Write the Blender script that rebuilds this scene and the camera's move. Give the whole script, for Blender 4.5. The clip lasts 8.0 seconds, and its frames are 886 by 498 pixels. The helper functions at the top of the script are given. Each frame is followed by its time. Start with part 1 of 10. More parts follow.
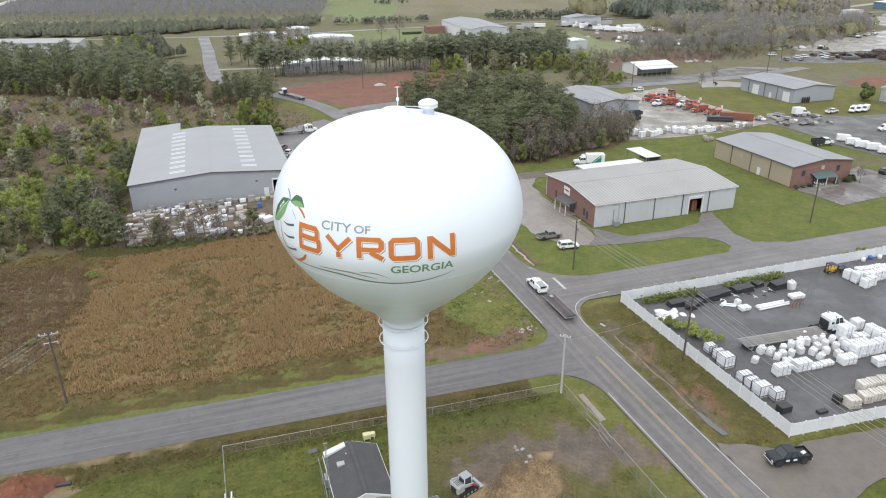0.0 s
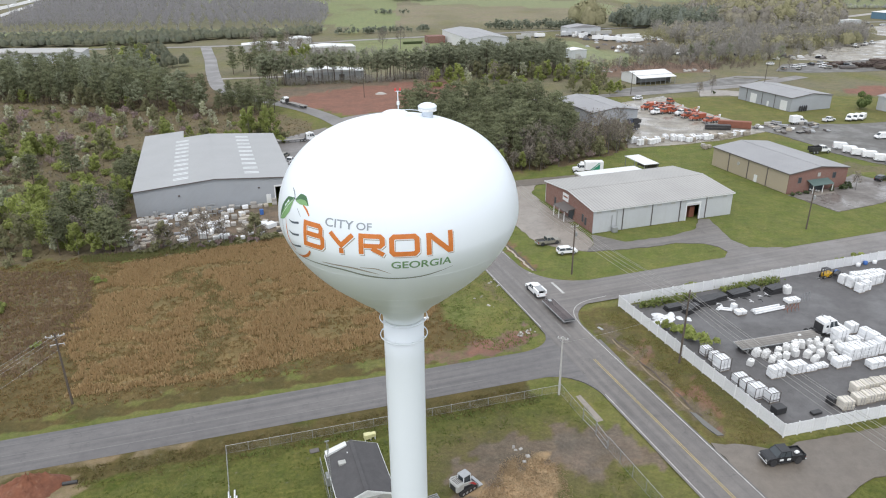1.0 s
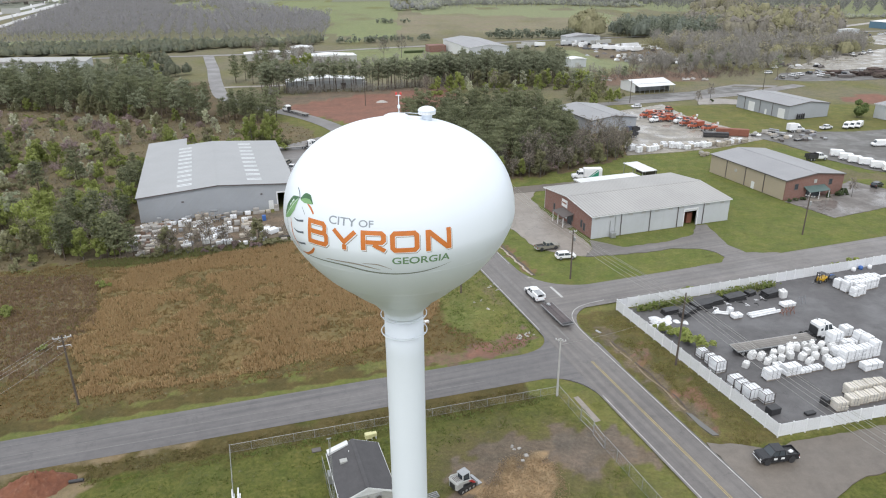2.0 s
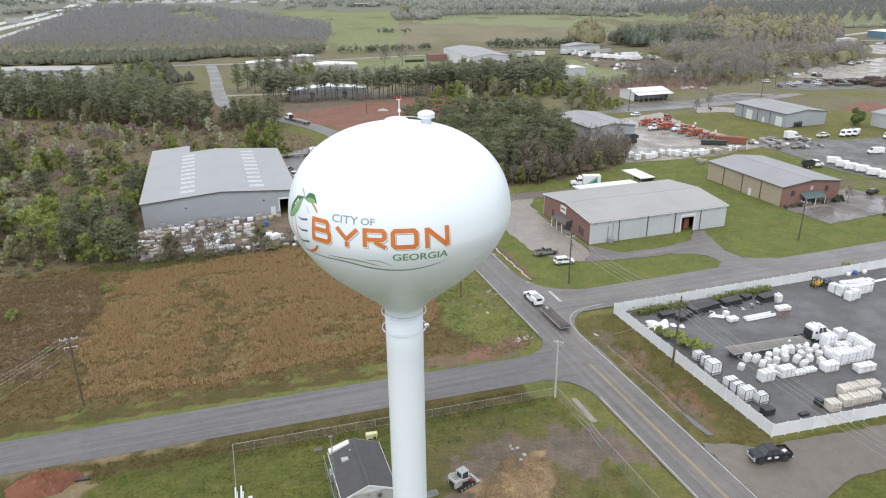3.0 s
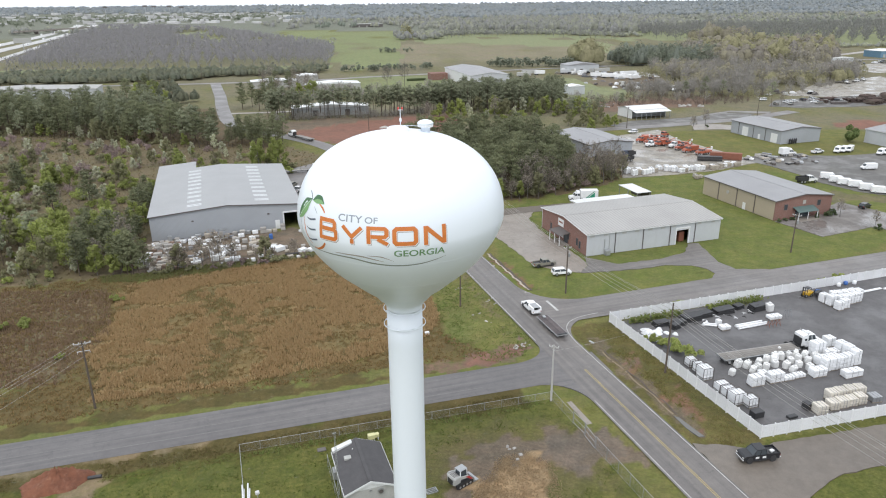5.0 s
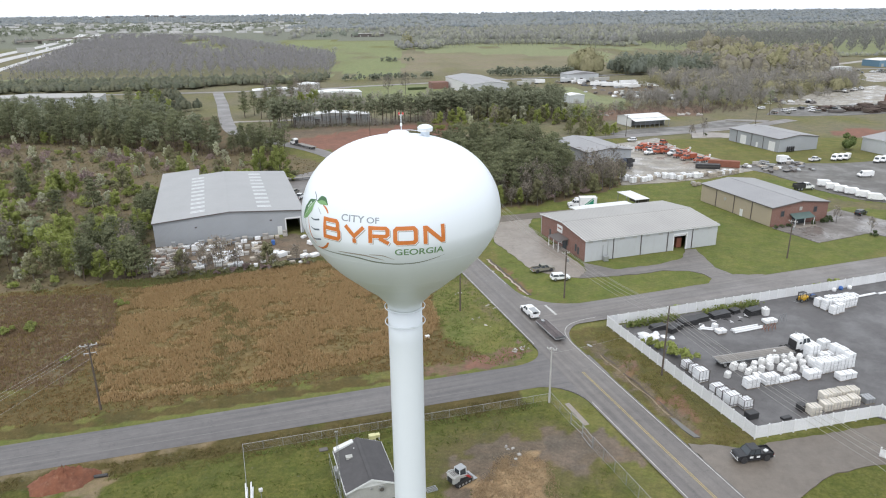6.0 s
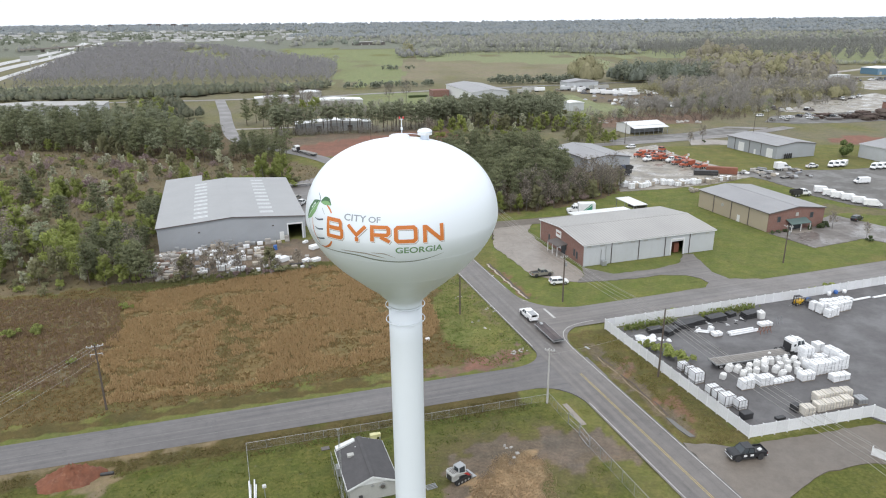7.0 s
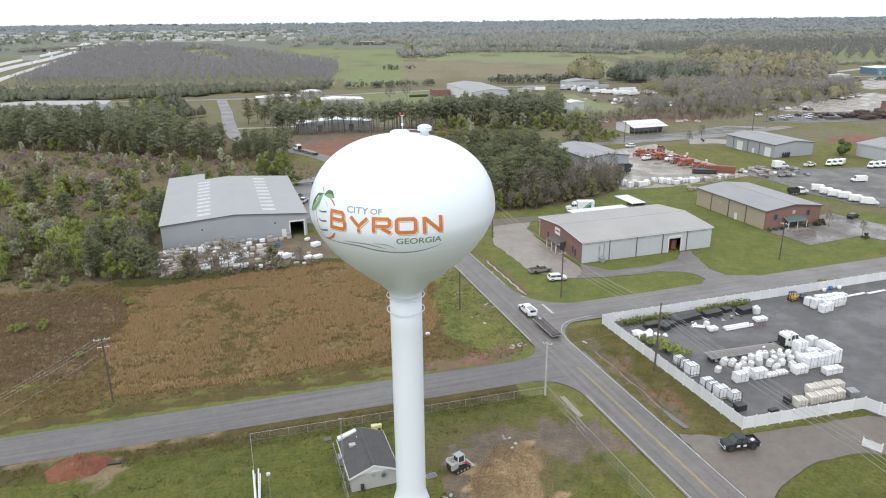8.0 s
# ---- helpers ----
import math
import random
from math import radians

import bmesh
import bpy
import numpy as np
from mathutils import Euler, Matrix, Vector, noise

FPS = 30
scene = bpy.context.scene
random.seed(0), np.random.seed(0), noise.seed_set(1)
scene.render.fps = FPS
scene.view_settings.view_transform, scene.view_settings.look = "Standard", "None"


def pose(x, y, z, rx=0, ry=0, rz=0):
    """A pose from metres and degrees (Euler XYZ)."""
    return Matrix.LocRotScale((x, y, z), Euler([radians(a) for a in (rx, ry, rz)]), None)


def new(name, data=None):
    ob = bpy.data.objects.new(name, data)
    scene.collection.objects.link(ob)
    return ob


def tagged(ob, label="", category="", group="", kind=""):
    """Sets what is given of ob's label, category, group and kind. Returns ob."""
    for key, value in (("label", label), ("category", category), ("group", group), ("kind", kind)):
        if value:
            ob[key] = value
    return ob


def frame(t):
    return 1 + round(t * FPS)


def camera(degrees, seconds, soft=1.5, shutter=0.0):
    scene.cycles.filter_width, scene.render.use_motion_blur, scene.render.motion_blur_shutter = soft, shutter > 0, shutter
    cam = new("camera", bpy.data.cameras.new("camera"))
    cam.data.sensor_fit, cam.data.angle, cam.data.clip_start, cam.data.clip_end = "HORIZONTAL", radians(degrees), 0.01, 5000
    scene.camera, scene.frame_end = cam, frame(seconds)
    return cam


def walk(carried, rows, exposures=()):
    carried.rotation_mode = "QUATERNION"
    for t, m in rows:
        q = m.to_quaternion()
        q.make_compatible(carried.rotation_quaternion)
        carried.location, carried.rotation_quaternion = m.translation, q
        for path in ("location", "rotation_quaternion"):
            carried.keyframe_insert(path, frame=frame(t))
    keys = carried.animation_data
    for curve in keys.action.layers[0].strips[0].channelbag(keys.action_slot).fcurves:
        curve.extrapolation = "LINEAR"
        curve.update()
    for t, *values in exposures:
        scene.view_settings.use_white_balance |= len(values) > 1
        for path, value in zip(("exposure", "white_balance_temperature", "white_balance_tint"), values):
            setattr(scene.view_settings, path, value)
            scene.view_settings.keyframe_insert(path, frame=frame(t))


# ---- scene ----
# ---- camera: seconds, place, yaw, pitch, roll ----
cam = camera(65.5, 8.0, soft=1.1)
EXPOSURE = 0.08
ROWS = [
    (0, 0.41, -0.12, 62.98, -4.35, -23.73, -0.50),
    (0.5, 0.40, -1.17, 62.98, -4.32, -23.36, -0.51),
    (1, 0.40, -2.23, 62.98, -4.29, -22.97, -0.51),
    (1.5, 0.39, -3.30, 62.98, -4.25, -22.61, -0.52),
    (3, 0.38, -6.58, 62.98, -4.16, -21.53, -0.53),
    (3.5, 0.38, -7.70, 62.98, -4.12, -21.17, -0.54),
    (4, 0.37, -8.83, 62.98, -4.09, -20.79, -0.54),
    (4.5, 0.37, -9.98, 62.98, -4.06, -20.40, -0.55),
    (6, 0.36, -13.48, 62.98, -3.96, -19.29, -0.56),
    (6.5, 0.35, -14.68, 62.98, -3.93, -18.93, -0.57),
    (7, 0.35, -15.88, 62.98, -3.90, -18.65, -0.57),
    (7.5, 0.34, -17.10, 62.98, -3.86, -18.65, -0.58),
    (8, 0.34, -18.33, 62.98, -3.83, -18.66, -0.58),
]
walk(cam, [(t, pose(x, y, z, 90 + pitch, 0, yaw) @ pose(0, 0, 0, 0, 0, roll)) for t, x, y, z, yaw, pitch, roll in ROWS],
     exposures=[(0.0, EXPOSURE), (8.0, EXPOSURE)])

# ---- light: a bright overcast sky, with the sun as a wide soft glow behind the cloud ----
SUN_UP, SUN_TURN = 55.0, 200.0
world = bpy.data.worlds.new("overcast_sky")
scene.world = world
world.use_nodes = True
wn, wl = world.node_tree.nodes, world.node_tree.links
wn.clear()
sky = wn.new("ShaderNodeTexSky")
sky.sky_type, sky.sun_disc = "NISHITA", False
sky.sun_elevation, sky.sun_rotation = radians(SUN_UP), radians(SUN_TURN)
sky.air_density, sky.dust_density, sky.ozone_density = 1.0, 4.0, 1.0
grey = wn.new("ShaderNodeHueSaturation")
grey.inputs["Saturation"].default_value = 0.22
grey.inputs["Value"].default_value = 0.14
cloud_mix = wn.new("ShaderNodeMixRGB")
cloud_mix.inputs["Fac"].default_value = 0.72
cloud_mix.inputs["Color2"].default_value = (1.36, 1.44, 1.56, 1)
bg = wn.new("ShaderNodeBackground")
bg.inputs["Strength"].default_value = 1.0
wo = wn.new("ShaderNodeOutputWorld")
wl.new(sky.outputs["Color"], grey.inputs["Color"])
wl.new(grey.outputs["Color"], cloud_mix.inputs["Color1"])
wl.new(cloud_mix.outputs["Color"], bg.inputs["Color"])
wl.new(bg.outputs["Background"], wo.inputs["Surface"])

sun_data = bpy.data.lights.new("sun", "SUN")
sun_data.energy, sun_data.angle, sun_data.color = 1.0, radians(25), (1.0, 0.97, 0.93)
sun = new("sun", sun_data)
sun.matrix_world = pose(0, 0, 120, 90 - SUN_UP, 0, 180 - SUN_TURN)

# ---- materials ----
def shader(name):
    m = bpy.data.materials.new(name)
    m.use_nodes = True
    nt = m.node_tree
    return m, nt.nodes, nt.links, nt.nodes["Principled BSDF"]


def noise_node(nodes, links, scale, detail=4.0, rough=0.6, stretch=None):
    tc = nodes.new("ShaderNodeTexCoord")
    tex = nodes.new("ShaderNodeTexNoise")
    tex.inputs["Scale"].default_value = scale
    tex.inputs["Detail"].default_value = detail
    tex.inputs["Roughness"].default_value = rough
    if stretch:
        mp = nodes.new("ShaderNodeMapping")
        mp.inputs["Scale"].default_value = stretch
        links.new(tc.outputs["Object"], mp.inputs["Vector"])
        links.new(mp.outputs["Vector"], tex.inputs["Vector"])
    else:
        links.new(tc.outputs["Object"], tex.inputs["Vector"])
    return tex.outputs["Fac"]


def ramp(nodes, links, fac, lo, hi, c0=(0, 0, 0), c1=(1, 1, 1)):
    r = nodes.new("ShaderNodeValToRGB")
    r.color_ramp.elements[0].position, r.color_ramp.elements[1].position = lo, hi
    r.color_ramp.elements[0].color, r.color_ramp.elements[1].color = (*c0, 1), (*c1, 1)
    links.new(fac, r.inputs["Fac"])
    return r.outputs["Color"]


def blend(nodes, links, fac, a, b, mode="MIX"):
    mx = nodes.new("ShaderNodeMixRGB")
    mx.blend_type = mode
    for key, v in (("Fac", fac), ("Color1", a), ("Color2", b)):
        if isinstance(v, (int, float)):
            mx.inputs[key].default_value = v if key == "Fac" else (v, v, v, 1)
        elif isinstance(v, tuple):
            mx.inputs[key].default_value = (*v, 1)
        else:
            links.new(v, mx.inputs[key])
    return mx.outputs["Color"]


def math_node(nodes, links, op, a, b=0.0, clamp=False):
    n = nodes.new("ShaderNodeMath")
    n.operation, n.use_clamp = op, clamp
    for i, v in enumerate((a, b)):
        if isinstance(v, (int, float)):
            n.inputs[i].default_value = v
        else:
            links.new(v, n.inputs[i])
    return n.outputs[0]


def bump_to(nodes, links, bsdf, height, strength, distance=0.05):
    b = nodes.new("ShaderNodeBump")
    b.inputs["Strength"].default_value, b.inputs["Distance"].default_value = strength, distance
    links.new(height, b.inputs["Height"])
    links.new(b.outputs["Normal"], bsdf.inputs["Normal"])


def plain(name, a, b=None, fine=6.0, coarse=0.5, rough=0.6, bump=0.15, metal=0.0, stain=None, vary=0.0, stretch=None):
    """Two tones mixed at two scales, with a fine relief; vary: how far whole objects differ in brightness."""
    b = b or tuple(c * 0.8 for c in a)
    m, nodes, links, bsdf = shader(name)
    big = noise_node(nodes, links, coarse, 3, 0.6, stretch)
    small = noise_node(nodes, links, fine, 5, 0.65, stretch)
    col = blend(nodes, links, ramp(nodes, links, big, 0.35, 0.65), a, b)
    col = blend(nodes, links, 0.35, col, ramp(nodes, links, small, 0.3, 0.7, tuple(c * 0.72 for c in b), tuple(min(1, c * 1.18) for c in a)))
    if stain:
        col = blend(nodes, links, ramp(nodes, links, noise_node(nodes, links, coarse * 2.3, 5, 0.7, stretch), 0.55, 0.75, (0, 0, 0), (0.6, 0.6, 0.6)), col, stain)
    if vary:
        info = nodes.new("ShaderNodeObjectInfo")
        col = blend(nodes, links, 1.0, col, ramp(nodes, links, info.outputs["Random"], 0, 1, (1 - vary,) * 3, (1 + vary * 0.3,) * 3), "MULTIPLY")
    links.new(col, bsdf.inputs["Base Color"])
    bsdf.inputs["Roughness"].default_value, bsdf.inputs["Metallic"].default_value = rough, metal
    if bump:
        bump_to(nodes, links, bsdf, small, bump)
    return m


def leafy(name, tones, rough=0.7, by_object=0.25, through_light=0.42):
    """Foliage: every leaf clump has its own tone, and every plant is a little lighter or darker."""
    m, nodes, links, bsdf = shader(name)
    geo = nodes.new("ShaderNodeNewGeometry")
    r = nodes.new("ShaderNodeValToRGB")
    while len(r.color_ramp.elements) < len(tones):
        r.color_ramp.elements.new(0.5)
    for i, c in enumerate(tones):
        r.color_ramp.elements[i].position = i / (len(tones) - 1)
        r.color_ramp.elements[i].color = (*c, 1)
    links.new(geo.outputs["Random Per Island"], r.inputs["Fac"])
    info = nodes.new("ShaderNodeObjectInfo")
    col = blend(nodes, links, 1.0, r.outputs["Color"], ramp(nodes, links, info.outputs["Random"], 0, 1, (1 - by_object,) * 3, (1 + by_object * 0.4,) * 3), "MULTIPLY")
    links.new(col, bsdf.inputs["Base Color"])
    bsdf.inputs["Roughness"].default_value = rough
    bsdf.inputs["Specular IOR Level"].default_value = 0.25
    thin = nodes.new("ShaderNodeBsdfTranslucent")
    links.new(col, thin.inputs["Color"])
    mix = nodes.new("ShaderNodeMixShader")
    mix.inputs["Fac"].default_value = through_light
    links.new(bsdf.outputs["BSDF"], mix.inputs[1])
    links.new(thin.outputs["BSDF"], mix.inputs[2])
    links.new(mix.outputs["Shader"], nodes["Material Output"].inputs["Surface"])
    return m


def canopy(name, tones, grain=1.6):
    """Closed tree crowns: every crown has its own tone, broken up by leaf grain."""
    m, nodes, links, bsdf = shader(name)
    geo = nodes.new("ShaderNodeNewGeometry")
    r = nodes.new("ShaderNodeValToRGB")
    while len(r.color_ramp.elements) < len(tones):
        r.color_ramp.elements.new(0.5)
    for i, c in enumerate(tones):
        r.color_ramp.elements[i].position = i / (len(tones) - 1)
        r.color_ramp.elements[i].color = (*c, 1)
    links.new(geo.outputs["Random Per Island"], r.inputs["Fac"])
    spots = noise_node(nodes, links, grain, 4, 0.7)
    col = blend(nodes, links, 1.0, r.outputs["Color"], ramp(nodes, links, spots, 0.3, 0.7, (0.78, 0.78, 0.80), (1.2, 1.2, 1.16)), "MULTIPLY")
    links.new(col, bsdf.inputs["Base Color"])
    bsdf.inputs["Roughness"].default_value = 0.95
    bsdf.inputs["Specular IOR Level"].default_value = 0.1
    bump_to(nodes, links, bsdf, spots, 0.8, 1.2)
    return m


def ribbed(name, a, b, pitch, axis="X", rough=0.45, metal=0.0, line=0.8, dirt=(0.35, 0.34, 0.32)):
    """Sheet metal with raised seams every pitch metres along one axis of the object."""
    m, nodes, links, bsdf = shader(name)
    tc = nodes.new("ShaderNodeTexCoord")
    sep = nodes.new("ShaderNodeSeparateXYZ")
    links.new(tc.outputs["Object"], sep.inputs["Vector"])
    saw = math_node(nodes, links, "FRACT", math_node(nodes, links, "DIVIDE", sep.outputs[axis], pitch))
    tri = math_node(nodes, links, "ABSOLUTE", math_node(nodes, links, "SUBTRACT", saw, 0.5))
    seam = ramp(nodes, links, tri, 0.33, 0.45)
    big = noise_node(nodes, links, 0.12, 4)
    streak = noise_node(nodes, links, 0.9, 5, 0.7, (1.0, 0.12, 0.3) if axis == "X" else (0.12, 1.0, 0.3))
    col = blend(nodes, links, ramp(nodes, links, big, 0.35, 0.65), a, b)
    col = blend(nodes, links, ramp(nodes, links, streak, 0.5, 0.8, (0, 0, 0), (0.3, 0.3, 0.3)), col, dirt)
    col = blend(nodes, links, seam, col, blend(nodes, links, 1.0, col, (line,) * 3, "MULTIPLY"))
    links.new(col, bsdf.inputs["Base Color"])
    bsdf.inputs["Roughness"].default_value, bsdf.inputs["Metallic"].default_value = rough, metal
    bump_to(nodes, links, bsdf, seam, 0.5, 0.04)
    return m


def brick_wall(name, a, b, mortar):
    m, nodes, links, bsdf = shader(name)
    tc = nodes.new("ShaderNodeTexCoord")
    sep = nodes.new("ShaderNodeSeparateXYZ")
    links.new(tc.outputs["Object"], sep.inputs["Vector"])
    comb = nodes.new("ShaderNodeCombineXYZ")
    links.new(math_node(nodes, links, "ADD", sep.outputs["X"], sep.outputs["Y"]), comb.inputs["X"])
    links.new(sep.outputs["Z"], comb.inputs["Y"])
    tex = nodes.new("ShaderNodeTexBrick")
    tex.inputs["Scale"].default_value = 1.0
    tex.inputs["Brick Width"].default_value, tex.inputs["Row Height"].default_value = 0.21, 0.075
    tex.inputs["Mortar Size"].default_value = 0.008
    tex.inputs["Color1"].default_value, tex.inputs["Color2"].default_value, tex.inputs["Mortar"].default_value = (*a, 1), (*b, 1), (*mortar, 1)
    links.new(comb.outputs["Vector"], tex.inputs["Vector"])
    col = blend(nodes, links, 0.35, tex.outputs["Color"], ramp(nodes, links, noise_node(nodes, links, 0.5, 5), 0.3, 0.7, tuple(c * 0.7 for c in a), b))
    links.new(col, bsdf.inputs["Base Color"])
    bsdf.inputs["Roughness"].default_value = 0.85
    bump_to(nodes, links, bsdf, tex.outputs["Fac"], -0.3, 0.01)
    return m


def asphalt(name, a, b, wet=0.0, seal=(0.04, 0.04, 0.042), crack_depth=0.34, patch=0.07, way=None):
    m, nodes, links, bsdf = shader(name)
    big = noise_node(nodes, links, patch, 5, 0.65)
    mid = noise_node(nodes, links, 0.6, 6, 0.7)
    grain = noise_node(nodes, links, 14, 3, 0.7)
    col = blend(nodes, links, ramp(nodes, links, big, 0.38, 0.62), a, b)
    col = blend(nodes, links, 0.45, col, ramp(nodes, links, mid, 0.3, 0.7, tuple(c * 0.66 for c in a), tuple(c * 1.24 for c in b)))
    col = blend(nodes, links, 0.25, col, ramp(nodes, links, grain, 0.3, 0.7, tuple(c * 0.6 for c in a), tuple(c * 1.35 for c in b)))
    tc = nodes.new("ShaderNodeTexCoord")
    if way is not None:
        turn, squeeze, tracks = nodes.new("ShaderNodeMapping"), nodes.new("ShaderNodeMapping"), nodes.new("ShaderNodeTexNoise")
        turn.inputs["Rotation"].default_value = (0, 0, radians(-way))
        squeeze.inputs["Scale"].default_value = (0.022, 1.0, 1.0)
        tracks.inputs["Scale"].default_value, tracks.inputs["Detail"].default_value = 1.1, 3
        links.new(tc.outputs["Object"], turn.inputs["Vector"])
        links.new(turn.outputs["Vector"], squeeze.inputs["Vector"])
        links.new(squeeze.outputs["Vector"], tracks.inputs["Vector"])
        col = blend(nodes, links, 1.0, col, ramp(nodes, links, tracks.outputs["Fac"], 0.34, 0.66, (0.84, 0.84, 0.85), (1.18, 1.17, 1.15)), "MULTIPLY")
    vor = nodes.new("ShaderNodeTexVoronoi")
    vor.feature = "DISTANCE_TO_EDGE"
    vor.inputs["Scale"].default_value = 0.16
    warp = nodes.new("ShaderNodeVectorMath")
    warp.operation = "ADD"
    wtex = nodes.new("ShaderNodeTexNoise")
    wtex.inputs["Scale"].default_value = 0.7
    links.new(tc.outputs["Object"], wtex.inputs["Vector"])
    wsc = nodes.new("ShaderNodeVectorMath")
    wsc.operation = "SCALE"
    wsc.inputs["Scale"].default_value = 3.0
    links.new(wtex.outputs["Color"], wsc.inputs[0])
    links.new(tc.outputs["Object"], warp.inputs[0])
    links.new(wsc.outputs["Vector"], warp.inputs[1])
    links.new(warp.outputs["Vector"], vor.inputs["Vector"])
    crack = ramp(nodes, links, vor.outputs["Distance"], 0.0, 0.012, (crack_depth,) * 3, (0, 0, 0))
    col = blend(nodes, links, crack, col, seal)
    links.new(col, bsdf.inputs["Base Color"])
    if wet:
        links.new(ramp(nodes, links, noise_node(nodes, links, 0.11, 5, 0.6), 0.40, 0.56, (0.62 - 0.46 * wet,) * 3, (0.72,) * 3), bsdf.inputs["Roughness"])
    else:
        links.new(ramp(nodes, links, noise_node(nodes, links, 0.09, 4, 0.6), 0.36, 0.6, (0.36,) * 3, (0.52,) * 3), bsdf.inputs["Roughness"])
    bump_to(nodes, links, bsdf, grain, 0.25, 0.02)
    return m


def wire_mesh(name):
    """Galvanised chain link: thin diagonal wires with open diamonds between them."""
    m, nodes, links, bsdf = shader(name)
    tc = nodes.new("ShaderNodeTexCoord")
    sep = nodes.new("ShaderNodeSeparateXYZ")
    links.new(tc.outputs["Object"], sep.inputs["Vector"])
    along = math_node(nodes, links, "ADD", sep.outputs["X"], sep.outputs["Y"])
    hits = []
    for op in ("ADD", "SUBTRACT"):
        s = math_node(nodes, links, op, along, sep.outputs["Z"])
        fr = math_node(nodes, links, "FRACT", math_node(nodes, links, "DIVIDE", s, 0.085))
        hits.append(math_node(nodes, links, "LESS_THAN", fr, 0.055))
    wire = math_node(nodes, links, "MAXIMUM", hits[0], hits[1])
    links.new(wire, bsdf.inputs["Alpha"])
    bsdf.inputs["Base Color"].default_value = (0.42, 0.43, 0.43, 1)
    bsdf.inputs["Metallic"].default_value, bsdf.inputs["Roughness"].default_value = 0.6, 0.5
    return m


TANK, _n, _l, _b = shader("tank_paint")
_tone = blend(_n, _l, ramp(_n, _l, noise_node(_n, _l, 0.25, 4, 0.6, (1.0, 1.0, 0.12)), 0.3, 0.7), (0.735, 0.785, 0.845), (0.75, 0.80, 0.855))
_l.new(blend(_n, _l, ramp(_n, _l, noise_node(_n, _l, 1.4, 5, 0.7, (1.0, 1.0, 0.06)), 0.6, 0.85, (0, 0, 0), (0.12, 0.12, 0.12)), _tone, (0.55, 0.57, 0.57)), _b.inputs["Base Color"])
_b.inputs["Roughness"].default_value = 0.36
ORANGE = plain("orange_paint", (0.60, 0.185, 0.04), (0.56, 0.17, 0.036), 3, 0.5, 0.45, 0.0)
LEAF_G = plain("green_paint", (0.21, 0.39, 0.17), (0.18, 0.35, 0.14), 3, 0.5, 0.45, 0.0)
LEAF_D = plain("dark_green_paint", (0.05, 0.15, 0.06), (0.045, 0.13, 0.05), 3, 0.5, 0.45, 0.0)
WORD_G = plain("muted_green_paint", (0.16, 0.30, 0.15), (0.15, 0.28, 0.14), 3, 0.5, 0.45, 0.0)
SLATE = plain("slate_paint", (0.27, 0.30, 0.34), (0.25, 0.28, 0.32), 3, 0.5, 0.45, 0.0)
DARKSLATE = plain("dark_slate_paint", (0.09, 0.11, 0.15), (0.08, 0.10, 0.13), 3, 0.5, 0.45, 0.0)
TAUPE = plain("taupe_paint", (0.36, 0.32, 0.27), (0.33, 0.29, 0.25), 3, 0.5, 0.45, 0.0)
UNDERLINE = plain("olive_grey_paint", (0.23, 0.255, 0.22), (0.21, 0.235, 0.20), 3, 0.5, 0.45, 0.0)
RED_P = plain("red_lamp_paint", (0.6, 0.06, 0.05), (0.5, 0.05, 0.04), 8, 2, 0.35, 0.0)
STEEL = plain("galvanised_steel", (0.45, 0.46, 0.47), (0.36, 0.37, 0.38), 12, 2, 0.45, 0.05, 0.6)
ASPH = asphalt("road_asphalt", (0.130, 0.120, 0.114), (0.172, 0.158, 0.150), way=14.2)
ASPH_S = asphalt("side_road_asphalt", (0.103, 0.097, 0.097), (0.137, 0.129, 0.127), way=14.2)
ASPH_F = asphalt("far_road_asphalt", (0.122, 0.114, 0.110), (0.165, 0.153, 0.146))
ASPH_B = asphalt("main_road_asphalt", (0.117, 0.108, 0.103), (0.158, 0.146, 0.138), way=104.2)
YARD = asphalt("yard_asphalt", (0.086, 0.083, 0.085), (0.120, 0.116, 0.117), wet=0.5)
WET = asphalt("wet_parking_asphalt", (0.075, 0.064, 0.056), (0.225, 0.208, 0.195), wet=1, patch=0.13)
CONC = asphalt("worn_concrete", (0.205, 0.180, 0.157), (0.295, 0.262, 0.230), seal=(0.10, 0.09, 0.078), crack_depth=0.65, patch=0.12)
PALECONC = asphalt("pale_highway_concrete", (0.36, 0.355, 0.345), (0.44, 0.43, 0.415), crack_depth=0.1)
DRIVE = asphalt("stained_drive", (0.108, 0.092, 0.078), (0.178, 0.153, 0.128), crack_depth=0.12)
LINE_F = plain("pale_wear_and_sheen", (0.235, 0.228, 0.22), (0.175, 0.168, 0.163), 6, 0.8, 0.8, 0.05)
SAND = plain("washed_sand", (0.25, 0.195, 0.135), (0.19, 0.155, 0.10), 3, 0.35, 0.95, 0.3, stain=(0.17, 0.15, 0.10))
MUD_D = plain("dark_wet_earth", (0.085, 0.062, 0.045), (0.062, 0.045, 0.033), 4, 0.6, 0.6, 0.4)
SAND_P = plain("pale_ditch_sand", (0.42, 0.37, 0.31), (0.34, 0.29, 0.24), 3, 0.35, 0.9, 0.3)
GRAVEL = asphalt("gravel", (0.105, 0.103, 0.10), (0.37, 0.335, 0.28), wet=1, crack_depth=0.0, patch=0.14)
LOTGRAVEL = asphalt("lot_gravel", (0.078, 0.075, 0.071), (0.155, 0.147, 0.135), wet=0.4, crack_depth=0.1, patch=0.06)
